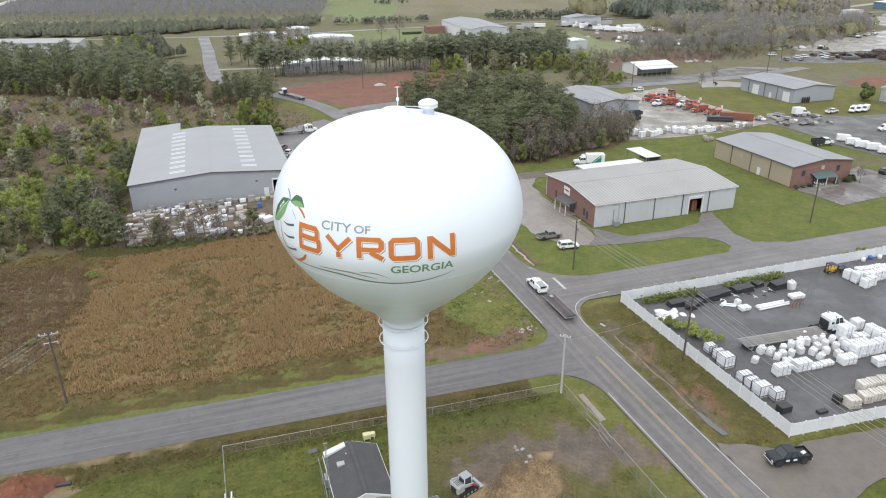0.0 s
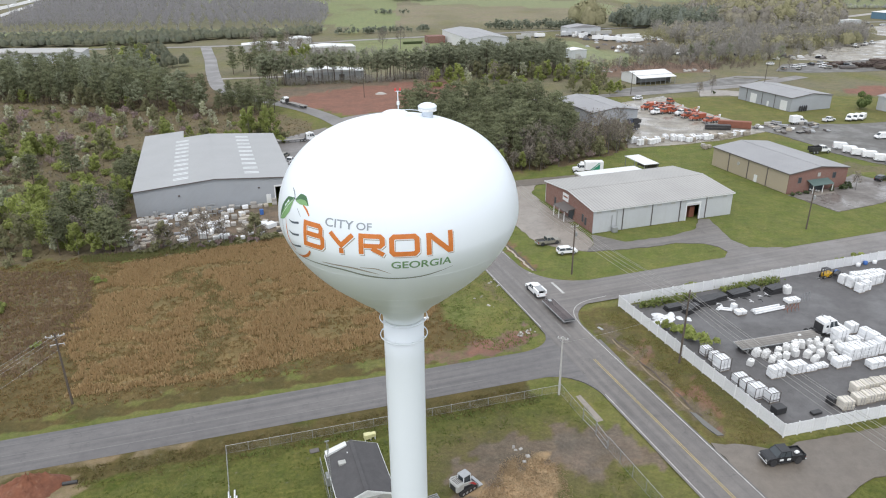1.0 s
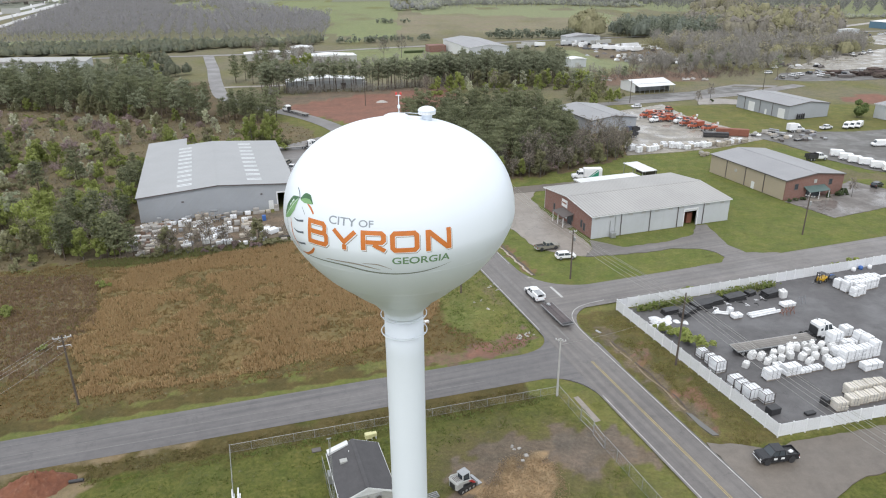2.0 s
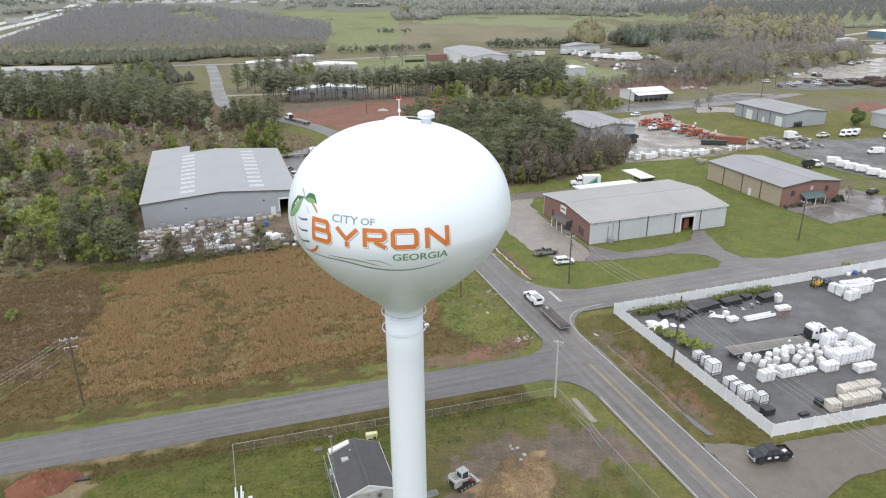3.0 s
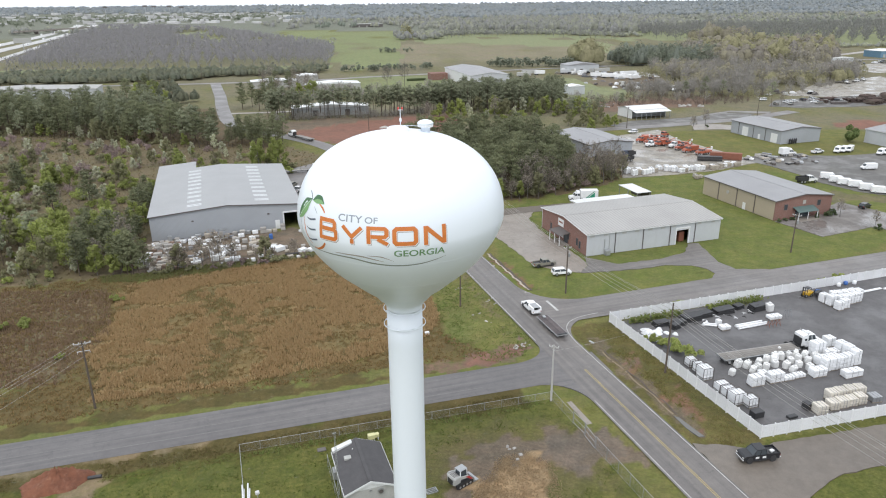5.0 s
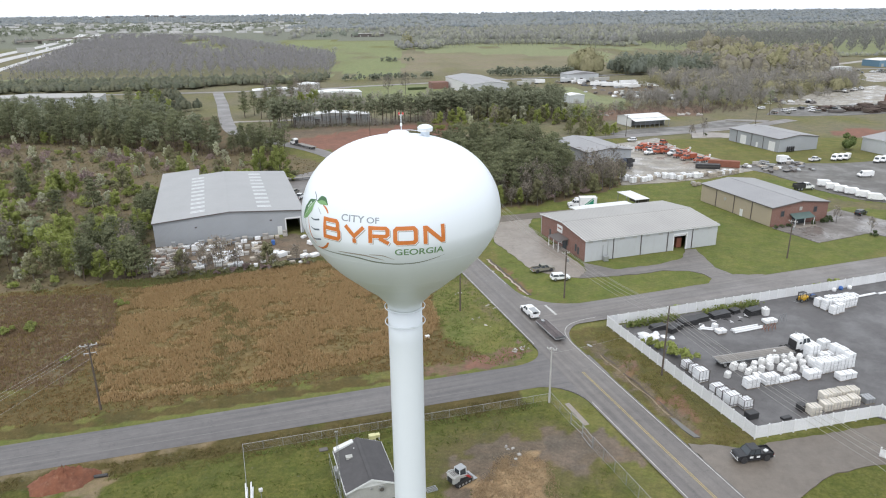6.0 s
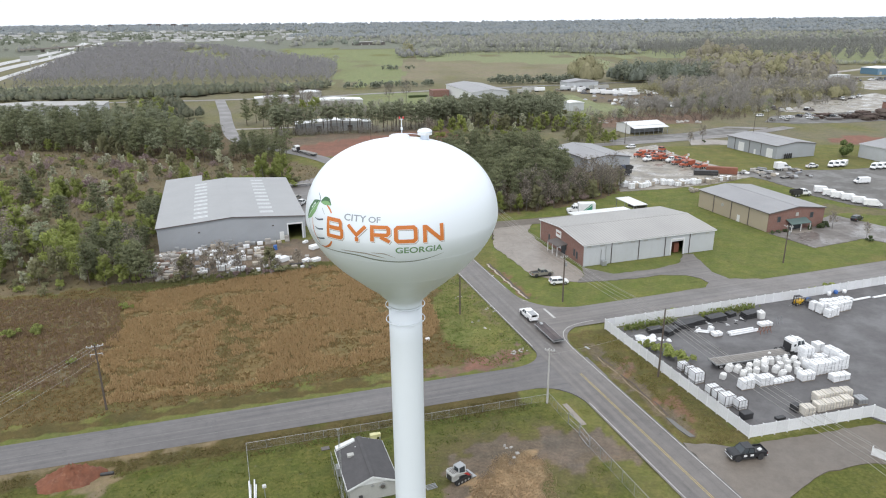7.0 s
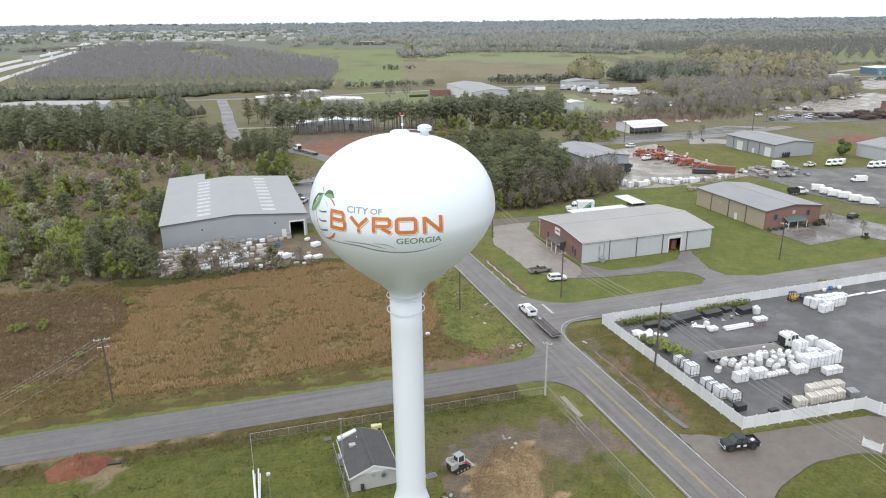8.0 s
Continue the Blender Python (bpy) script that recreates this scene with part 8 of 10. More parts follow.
for i in range(4):
    part("trestle", Mesh().tube((i * 0.9, -0.5, 0), (i * 0.9, 0, 1.3), 0.05, n=5).tube((i * 0.9, 0.5, 0), (i * 0.9, 0, 1.3), 0.05, n=5).tube((i * 0.9, -0.4, 0.4), (i * 0.9, 0.4, 0.4), 0.04, n=5), RUST, rack)
wrapped_pallet(77.6, 112.6, 0.03, PT, 2.9, 1.6, 0.8, straps=2)
big_bag(78.6, 116.4, 1.2)
rack = thing("pipe_rack", 80.2, 113.2, 0.03, GRID, "rusty steel trestle rack", "rack")
for i in range(3):
    part("trestle", Mesh().tube((i * 0.7, -0.5, 0), (i * 0.7, 0, 1.6), 0.05, n=5).tube((i * 0.7, 0.5, 0), (i * 0.7, 0, 1.6), 0.05, n=5), STRAP, rack)
solid("black_crate", Mesh().box(0, 0, 0, 1.9, 1.3, 1.1, 0, 0.05), BLACK, 56.4, 78.8, 0.03, GRID, "black plastic crate near the fence", "crate")
solid("black_crate", Mesh().box(0, 0, 0, 1.7, 0.8, 0.4, 0, 0.05), BLACK, 61.8, 78.0, 0.03, GRID, "low black crate near the fence", "crate")
solid("black_crate", Mesh().box(0, 0, 0, 1.2, 1.3, 1.2, 0, 0.05), BLACK, 65.6, 80.2, 0.03, GRID, "black drum crate beside pallets", "crate")
fl = thing("forklift", 90.4, 122.6, 0.03, 200, "yellow forklift beside the yard fence", "forklift")
part("body", Mesh().box(-0.3, 0, 0.3, 2.0, 1.2, 0.85, 0, 0.1), CAR_Y, fl)
part("counterweight", Mesh().box(-1.25, 0, 0.35, 0.5, 1.2, 0.9, 0, 0.12), CAR_Y, fl)
part("overhead_guard", Mesh().box(-0.1, 0, 2.1, 1.3, 1.1, 0.08).tube((-0.7, 0.5, 1.1), (-0.6, 0.5, 2.1), 0.05, n=5).tube((-0.7, -0.5, 1.1), (-0.6, -0.5, 2.1), 0.05, n=5).tube((0.5, 0.5, 1.0), (0.4, 0.5, 2.1), 0.05, n=5).tube((0.5, -0.5, 1.0), (0.4, -0.5, 2.1), 0.05, n=5), BLACK, fl)
part("mast", Mesh().box(0.95, 0.3, 0.1, 0.12, 0.12, 2.3).box(0.95, -0.3, 0.1, 0.12, 0.12, 2.3).box(0.95, 0, 2.2, 0.12, 0.7, 0.12), BLACK, fl)
part("fork", Mesh().box(1.55, 0.3, 0.08, 1.1, 0.12, 0.05).box(1.55, -0.3, 0.08, 1.1, 0.12, 0.05), STEEL, fl)
wheels(fl, [(0.6, -0.5), (0.6, 0.5), (-0.9, -0.5), (-0.9, 0.5)])
tk = thing("wheeled_machine", 93.0, 122.6, 0.03, 40, "dark wheeled farm machine beside the fence", "machine")
part("frame", Mesh().box(0, 0, 0.6, 2.4, 0.8, 0.6, 0, 0.08), BLACK, tk)
part("blue_box", Mesh().box(0.9, 0.3, 0.5, 0.9, 0.8, 0.7, 0, 0.06), BLUEP, tk)
wheels(tk, [(-0.8, -0.8), (-0.8, 0.8), (0.9, -0.8), (0.9, 0.8)], WHEEL_BIG)
for i, (bx_, by_) in enumerate(((101.0, 127.4), (103.2, 128.2), (105.4, 128.4))):
    solid("white_tub", Mesh().lathe([(0.4, 0), (0.46, 0.2), (0.48, 0.7), (0.3, 0.85), (0.05, 0.9)], 14), WRAP if i != 1 else BLUEP, bx_, by_, 0.0, 0, "rounded plastic tub by the fence", "tub", smooth=True)
for k in range(4):
    kb = uv(128 + k * 6, 94.4 - k * 0.3)
    lng = thing("pipe_bundle", *kb, 0.03, GRID + 2, "long white pipes lying in the yard", "pipes", "pipe bundles")
    for py_k in (0, 0.34):
        part("pipe", Mesh().tube((-2.8, py_k, 0.18), (2.8, py_k, 0.18), 0.16, n=8), WRAP, lng)

# plants in and beside the yard
for bx_, by_, s, kind in ((49.0, 104.6, 0.85, 1), (50.2, 103.4, 0.8, 1), (52.0, 100.4, 1.35, 1), (53.6, 98.2, 1.2, 1), (60.2, 120.4, 0.75, 1), (61.6, 120.8, 0.6, 1), (71.2, 121.4, 0.8, 1), (98.6, 129.4, 0.7, 1), (102.8, 130.4, 1.0, 1), (66.4, 117.8, 0.6, 1)):
    plant((GREENS if kind else SHRUBS)[1], bx_, by_, s, rng_y.uniform(0, 360), 0.0)
rng_h = np.random.default_rng(17)
hc = []
for (a, b) in (((47.5, 113.2), (59.0, 116.0)), ((66.0, 117.8), (79.5, 121.6))):
    for t in np.linspace(0, 1, 60):
        hc.append(np.array([a[0] + (b[0] - a[0]) * t, a[1] + (b[1] - a[1]) * t, 0.55]) + rng_h.normal(size=(14, 3)) * np.array([0.5, 0.5, 0.35]))
hv, hf = leaf_cloud(np.maximum(np.concatenate(hc), [-999, -999, 0.06]), 0.34, rng_h)
thing("weed_strip", 0, 0, 0, 0, "strip of green weeds and brambles inside the fence", "weeds", kind="stuff", mesh=raw_mesh("weed_strip", hv, hf, GREENTUFT))

# ---- poles and wires ----
def power_pole(name, x, y, h, label, material=POLEWOOD, arms=1, turn=GRID, arm=2.4, lean=0.0, can=False):
    p = thing(name, x, y, -0.1, turn, label, "utility pole", "utility poles")
    part("shaft", Mesh().tube((0, 0, 0), (lean, 0, h), 0.19, 0.12, 10), material, p, smooth=False)
    for i in range(arms):
        z = h - 0.55 - i * 1.0
        a = part("crossarm", Mesh().box(lean, 0.14, z, arm, 0.11, 0.13), POLEGREY, p)
        for s in (-0.92, -0.35, 0.35, 0.92):
            part("insulator", Mesh().lathe([(0.05, z + 0.13), (0.09, z + 0.2), (0.06, z + 0.27), (0.09, z + 0.33), (0.03, z + 0.38)], 8, lean + s * arm / 2, 0.14), PORCELAIN, a)
        part("brace", Mesh().tube((lean - arm * 0.3, 0.16, z), (lean, 0.16, z - 0.7), 0.03, n=4).tube((lean + arm * 0.3, 0.16, z), (lean, 0.16, z - 0.7), 0.03, n=4), STEEL, p)
    if can:
        part("transformer", Mesh().lathe([(0.25, h - 2.6), (0.27, h - 2.5), (0.27, h - 1.75), (0.1, h - 1.6)], 12, lean + 0.4, 0.0), STEEL, p)
    return p


power_pole("wooden_pole", -50.2, 90.6, 12.4, "dark wooden power pole with crossarm at the field", arms=1, turn=GRID + 4, arm=2.6, can=False)
xp = bpy.data.objects["wooden_pole"]
part("cutout_bar", Mesh().box(0, 0.15, 10.5, 1.9, 0.1, 0.1).tube((-0.8, 0.2, 10.6), (-0.95, 0.3, 10.1), 0.05, n=6).tube((0, 0.2, 10.6), (0.05, 0.4, 10.1), 0.05, n=6).tube((0.8, 0.2, 10.6), (0.95, 0.3, 10.1), 0.05, n=6), PORCELAIN, xp)
power_pole("grey_pole", 25.0, 86.3, 10.4, "pale grey pole at the corner of the chain-link fence", POLEGREY, 1, GRID - 40, 1.6)
power_pole("wooden_pole", 47.2, 93.5, 13.6, "tall grey-brown pole beside the white fence", POLEWOOD, 0, lean=0.1)
power_pole("wooden_pole", 38.0, 129.6, 11.4, "weathered wooden pole beside the grass island", POLEWOOD, 1, GRID, 1.8, can=True)
power_pole("wooden_pole", 28.4, 178.0, 11.0, "weathered wooden pole beside the drive", POLEWOOD, 1, GRID, 1.8)
power_pole("wooden_pole", 102.4, 149.9, 10.6, "weathered wooden pole on the verge", POLEWOOD, 1, GRID - 60, 2.2, can=True)
power_pole("wooden_pole", 13.6, 124.8, 9.2, "short dark wooden pole in the green verge", POLEWOOD, 0)


def wire(name, a, b, sag, label, r=0.03):
    n = 14
    m = Mesh()
    pts = []
    for i in range(n + 1):
        t = i / n
        pts.append((a[0] + (b[0] - a[0]) * t, a[1] + (b[1] - a[1]) * t, a[2] + (b[2] - a[2]) * t - sag * 4 * t * (1 - t)))
    m.path(pts, r, 3)
    return solid(name, m, WIRE, 0, 0, 0, 0, label, "cable", "overhead wires")


ux, uy = CG, SG
for off, z in ((-0.8, 0.0), (0.0, 0.25), (0.8, 0.0), (0.1, -1.3), (0.1, -2.2)):
    def top(x, y, h):
        return (x + off * ux, y + off * uy, h - 0.5 + z)
    pts = [top(28.4, 178.0, 11.0), top(38.0, 129.6, 11.4), top(47.2, 93.5, 13.2), top(57.4, 52.5, 12.9), top(66.5, 15.0, 13.0)]
    for a, b in zip(pts[:-1], pts[1:]):
        wire("overhead_wire", a, b, 0.7, "thin grey overhead wire along the main road")
    if off != 0.8:
        wire("overhead_wire", top(14, 235, 11), pts[0], 0.7, "thin grey overhead wire along the main road")
for off in (-1.15, 0.0, 1.15):
    wire("overhead_wire", (-50.2 + off * 0.95, 90.6 + off * 0.3, 12.1), (-70 + off * 0.9, 50 + off * 0.5, 11.5), 0.9, "thin overhead wire from the field pole", 0.014)
wire("overhead_wire", (-50.2, 90.6, 9.6), (-70, 50, 9.0), 0.9, "thin overhead wire from the field pole", 0.014)
wire("overhead_wire", (25.0, 86.3, 9.2), (47.2, 93.5, 10.2), 0.5, "thin service wire across the main road", 0.018)

# ---- chain-link fence of the tower lot ----
def chain_fence(a, b, label="galvanised chain-link fence on thin posts", high=2.1):
    (x0, y0), (x1, y1) = a, b
    ln = math.hypot(x1 - x0, y1 - y0)
    f = thing("chain_link_fence", x0, y0, -0.06, math.degrees(math.atan2(y1 - y0, x1 - x0)), label, "fence", "tower lot fence")
    n = max(1, round(ln / 3.0))
    post = Mesh().tube((0, 0, 0), (0, 0, high + 0.05), 0.04, n=6).data("post")
    post.materials.append(STEEL)
    for i in range(n + 1):
        part("post", post, STEEL, f, m=pose(ln * i / n, 0, 0))
    part("top_rail", Mesh().tube((0, 0, high - 0.02), (ln, 0, high - 0.02), 0.03, n=6), STEEL, f)
    part("bottom_wire", Mesh().tube((0, 0, 0.08), (ln, 0, 0.08), 0.012, n=4), STEEL, f)
    part("wire_mesh", Mesh().add([(0, 0, 0.05), (ln, 0, 0.05), (ln, 0, high - 0.02), (0, 0, high - 0.02)], [(0, 1, 2, 3)]), MESH, f)
    return f


LW, LE, LN = -4.4, 45.7, 79.6
chain_fence(uv(LW, 80.1), uv(LE, 78.0), high=1.4)
chain_fence(uv(LE, 78.0), uv(LE, 70.6), high=1.8)
chain_fence(uv(LE, 63.6), uv(LE + 0.4, 28))
chain_fence(uv(LW, 80.1), uv(LW, 40), high=1.4)
chain_fence(uv(7.4, 72.5), uv(7.2, 40), "short inner chain-link fence beside the hut")
for v0, v1 in ((70.6, 67.2), (67.0, 63.6)):
    g = thing("chain_link_gate", *uv(LE + 0.05, v0), -0.02, GRID - 90 + (4 if v0 > 70 else -3), "closed chain-link gate leaf with pipe frame", "gate", "drive gate")
    w = v0 - v1
    part("gate_frame", Mesh().tube((0, 0, 0.1), (w, 0, 0.1), 0.04, n=6).tube((0, 0, 2.0), (w, 0, 2.0), 0.04, n=6).tube((0.03, 0, 0), (0.03, 0, 2.3), 0.05, n=6).tube((w, 0, 0.1), (w, 0, 2.0), 0.04, n=6).tube((0, 0, 1.05), (w, 0, 1.05), 0.03, n=6), STEEL, g)
    part("wire_mesh", Mesh().add([(0, 0, 0.1), (w, 0, 0.1), (w, 0, 2.0), (0, 0, 2.0)], [(0, 1, 2, 3)]), MESH, g)

# ---- pump hut and its fittings ----
hut = gable_house("pump_hut", 8.3, 62.7, 6.5, 9.3, 2.55, 3.85, "y", "small grey pump hut with dark shingle roof", "hut", (SIDING, SIDING, SIDING, SIDING, SHINGLE, TRIM_W), over=0.3, rake=0.12)
part("gable_panel", Mesh().side_prism([(0.3, 2.6), (6.2, 2.6), (3.25, 3.7)], -0.06, -0.02), TRIM_W, hut)
fan = part("wall_fan", Mesh().tube((4.6, -0.22, 1.9), (4.6, 0.0, 1.9), 0.42, n=18), STEEL, hut)
part("fan_hub", Mesh().tube((4.6, -0.25, 1.9), (4.6, -0.2, 1.9), 0.3, n=14), TRIM_D, fan)
part("lamp", Mesh().box(3.2, -0.12, 2.15, 0.3, 0.2, 0.2), STEEL, hut)
part("roof_vent_box", Mesh().box(1.45, 6.3, 3.15, 0.95, 0.75, 0.35, 0, 0.03), SIDING, hut, "low roof vent box")
part("vent_cap", Mesh().tube((2.4, 7.6, 3.4), (2.4, 7.6, 3.75), 0.07, n=8), TRIM_W, hut)
part("rear_cover", Mesh().slab([(-0.2, 8.9, 2.95), (2.6, 8.9, 3.9), (2.6, 10.1, 3.6), (-0.2, 10.1, 2.7)], 0.35), TRIM_W, hut, "white rear canopy")
part("side_unit", Mesh().box(-0.38, 6.6, 0.3, 0.6, 1.3, 1.4, 0, 0.05), STEEL, hut)
part("side_conduit", Mesh().tube((-0.25, 1.2, 0), (-0.25, 1.2, 2.6), 0.06, n=6).box(-0.2, 1.9, 0.8, 0.3, 0.6, 0.9), STEEL, hut)
part("meter", Mesh().box(1.5, -0.2, 0.2, 0.5, 0.35, 0.9, 0, 0.05), BLACK, hut)
mast_t = thing("antenna_mast", -8.3, 62.9, -0.1, GRID, "thin grey lattice antenna mast beside the hut", "mast")
for k in range(3):
    a = k * 2.094
    part("mast_leg", Mesh().tube((0.14 * math.cos(a), 0.14 * math.sin(a), 0), (0.11 * math.cos(a), 0.11 * math.sin(a), 12.0), 0.025, n=5), STEEL, mast_t)
lat = Mesh()
for k in range(30):
    for j in range(3):
        a, b = (j + (k % 2)) * 2.094, (j + 1 - (k % 2)) * 2.094
        lat.tube((0.13 * math.cos(a), 0.13 * math.sin(a), k * 0.4), (0.13 * math.cos(b), 0.13 * math.sin(b), k * 0.4 + 0.4), 0.012, n=3)
part("lattice", lat, STEEL, mast_t)
part("antenna_bar", Mesh().box(0, 0, 11.9, 0.5, 0.1, 0.12), STEEL, mast_t)
gen = thing("generator_cabinet", -4.3, 78.0, -0.05, GRID, "pale yellow generator cabinet on white legs", "cabinet")
gen.scale = (0.78, 0.78, 0.78)
part("body", Mesh().box(-0.35, 0, 0.35, 1.3, 1.0, 0.95, 0, 0.05), PALEY, gen)
part("side_box", Mesh().box(0.75, 0.1, 0.5, 0.9, 0.8, 0.7, 0, 0.05), PALEY, gen)
part("base_frame", Mesh().box(-0.8, 0, 0, 0.1, 0.9, 0.35).box(0.2, 0, 0, 0.1, 0.9, 0.35).box(1.0, 0, 0, 0.1, 0.8, 0.5), TRIM_W, gen)
solid("valve_box", Mesh().box(0, 0, 0, 1.3, 0.9, 0.16, 0, 0.06), TRIM_D, -11.9, 76.2, -0.14, GRID, "dark valve box set in the grass", "valve box")
solid("drain_grate", Mesh().box(0, -0.45, 0, 1.5, 0.08, 0.2).box(0, -0.15, 0, 1.5, 0.08, 0.2).box(0, 0.15, 0, 1.5, 0.08, 0.2).box(0, 0.45, 0, 1.5, 0.08, 0.2).box(-0.75, 0, 0, 0.08, 1.0, 0.2).box(0.75, 0, 0, 0.08, 1.0, 0.2), STEEL, 3.9, 65.6, -0.12, 20, "dark steel drain grate in the grass", "grate")
lampp = thing("yard_lamp", -18.0, 60.4, -0.1, 0, "slim grey lamp post with a pale lamp head", "lamp post")
part("post", Mesh().tube((0, 0, 0), (0, 0, 5.4), 0.07, 0.05, 8), STEEL, lampp)
part("lamp_head", Mesh().box(0, 0, 5.4, 0.5, 0.45, 0.4, 20, 0.06), PORCELAIN, lampp)
for i in range(4):
    solid("white_pipe", Mesh().tube((0, -3.6, 0.12), (0, 3.6, 0.12), 0.11, n=8), WRAP, -21.3 + i * 0.33, 65.4 - (i % 2) * 0.9, -0.05 + (0.18 if i == 2 else 0), 13 - i, "long white plastic pipe lying on the grass", "pipe", "loose pipes")
rng_c = np.random.default_rng(31)
cv, cf, cn = [], [], 40
for k in range(11):
    q = 1 - k / 10.6
    for i in range(cn):
        a = 2 * math.pi * i / cn
        edge = 1 + 0.12 * math.sin(2 * a + 0.6) + 0.07 * math.sin(5 * a) + 0.03 * rng_c.normal()
        cv.append((4.3 * q * edge * math.cos(a) + 0.5 * (1 - q), 3.0 * q * edge * math.sin(a), 2.35 * (1 - q) ** 0.9 * (1 + 0.16 * math.sin(3 * a + 1)) + 0.17 * rng_c.normal() * (k > 0) - 0.1 * (k == 0)))
for k in range(10):
    cf += [(k * cn + i, k * cn + (i + 1) % cn, (k + 1) * cn + (i + 1) % cn, (k + 1) * cn + i) for i in range(cn)]
cf.append(tuple(range(10 * cn, 11 * cn)))
solid("clay_mound", Mesh().add(cv, cf), REDDIRT, -48.2, 71.6, -0.1, 12, "heap of red clay beside the side road", "soil heap", smooth=True)
solid("drain_pipe", Mesh().tube((-0.9, 0, 0.2), (0.9, 0, 0.2), 0.24, n=12), BLACK, -43.2, 72.4, -0.1, 10, "short black corrugated drain pipe", "pipe")
lot("concrete_swale", [(27.3, 86.2), (28.1, 86.5), (30.0, 79.3), (29.1, 79.0)], CONC, "pale concrete drain strip in the grass", -0.06)
rr = random.Random(9)


def rubble(places, n, spread, size, group, label="pale broken stone in the verge"):
    for cx, cy in places:
        for _ in range(n):
            s = size * rr.uniform(0.5, 1.2)
            m = Mesh().box(0, 0, 0, s, s * rr.uniform(0.5, 0.9), s * rr.uniform(0.3, 0.6), rr.uniform(0, 90), s * 0.12, rr.uniform(0.6, 0.95))
            solid("stone", m, STONE, cx + rr.uniform(-spread, spread), cy + rr.uniform(-spread, spread), -0.14, rr.uniform(0, 360), label, "stone", group)


rubble([(24.6, 106.2), (22.9, 105.6)], 8, 1.1, 0.55, "corner rubble")
rubble([(24.4, 147.5), (29.5, 130.6)], 4, 0.5, 0.6, "ditch rubble")
rubble([(11.1, 147), (12.6, 151), (20.2, 127.6), (20.9, 125.2), (16.6, 121), (18.8, 117), (14.0, 134)], 3, 0.9, 0.55, "verge rubble")
rubble([(17.1, 71.9), (16.2, 74.4), (6.0, 61.0)], 3, 0.6, 0.6, "lot rubble")
solid("culvert_end", Mesh().tube((0, -0.6, 0.1), (0, 0.6, 0.1), 0.3, n=12), STEEL, 37.4, 105.9, -0.3, 30, "corroded culvert end in the ditch", "culvert")
solid("white_box", Mesh().box(0, 0, 0, 0.9, 0.6, 0.6, 0, 0.05), WRAP, 5.7, 112.2, -0.1, 20, "white box lying in the dry grass", "box")
gate_sign = thing("white_gate_panel", 71.0, 66.4, -0.05, -50, "white vinyl fence end beside the drive", "fence")
part("panel", Mesh().box(0, 0, 0.1, 2.6, 0.06, 1.3), VINYL, gate_sign)
for s in (-1.3, 1.3):
    part("post", Mesh().box(s, 0, 0, 0.15, 0.15, 1.6).box(s, 0, 1.6, 0.2, 0.2, 0.12, top=0.2), VINYL, gate_sign)

# ---- stone yard in front of the grey warehouse ----
STOCK = ((-65.4, 171.0), (-62.7, 170.8), (-60.0, 170.6), (-58.6, 173.4), (-55.7, 171.7), (-54.7, 173.9), (-52.9, 172.2), (-51.5, 172.8), (-49.9, 175.0), (-44.1, 172.8), (-43.6, 177), (-39.9, 173.3), (-39.0, 169.8), (-63.6, 166.8), (-60.8, 165.8), (-61.8, 159.1), (-60.1, 152.0), (-59.0, 154.6), (-56.1, 153.6), (-58.4, 160.8), (-50.8, 165.2), (-49.7, 165.8), (-47.9, 165.1), (-46.0, 165.7), (-44.8, 164.4), (-43.6, 164.1), (-42.5, 166.0), (-40.8, 166.7), (-38.1, 162.0), (-36.8, 163.2), (-46.4, 158.4), (-44.2, 157.4), (-42.0, 158.5), (-40.8, 157.6), (-39.3, 157.4), (-51.2, 157.8), (-41.5, 171.6), (-64.6, 163.4), (-62.0, 162.2), (-59.6, 157.2), (-62.8, 155.6), (-57.2, 163.6), (-45.2, 160.8), (-47.6, 161.2), (-37.6, 166.4), (-35.2, 160.0), (-66.2, 168.6), (-63.8, 168.8), (-61.2, 168.4), (-58.4, 168.0), (-65.0, 160.0))
ry = random.Random(21)
for sx, sy in STOCK:
    cov = ry.choice((WRAP, WRAP, BEIGE, STONE, BAGS))
    if sx < -56:
        cov = ry.choice((BEIGE, STONE, STONE, WRAP))
    wrapped_pallet(sx, sy, -0.08, GRID + ry.uniform(-14, 14), ry.uniform(1.2, 2.2), ry.uniform(1.0, 1.5), ry.uniform(0.8, 1.7), "pallet of stone goods before the grey warehouse", cov, ry.choice((0, 1)), "stone pallets", "stone_pallet")
for sx, sy, w, d, h in ((-33.4, 166.0, 3.6, 2.6, 1.0), (-31.2, 164.6, 3.4, 3.0, 1.2), (-23.9, 174.2, 3.2, 2.6, 1.2), (-24.8, 163, 2.6, 2.2, 1.0), (-22.2, 163.4, 3.0, 2.2, 1.0), (-27.0, 180.0, 2.2, 1.4, 0.8)):
    wrapped_pallet(sx, sy, -0.08, ry.uniform(0, 90), w * 0.8, d * 0.7, h, "long white-wrapped package before the warehouse", WRAP, 0, "stone pallets", "white_package")
for _ in range(90):
    sx, sy = ry.uniform(-67, -22), ry.uniform(153, 179)
    if sy > 176 - (sx + 67) * -0.05 or (sx > -34 and sy > 170) or sy < 150 + (sx + 67) * 0.16:
        continue
    cov = ry.choice((WRAP, WRAP, BAGS, STONE, BEIGE, STRAP))
    wrapped_pallet(sx, sy, -0.08, GRID + ry.uniform(-25, 25), ry.uniform(0.9, 1.7), ry.uniform(0.8, 1.1), ry.uniform(0.45, 1.0), "low bundle of stone goods before the grey warehouse", cov, 0, "stone pallets", "stone_bundle")
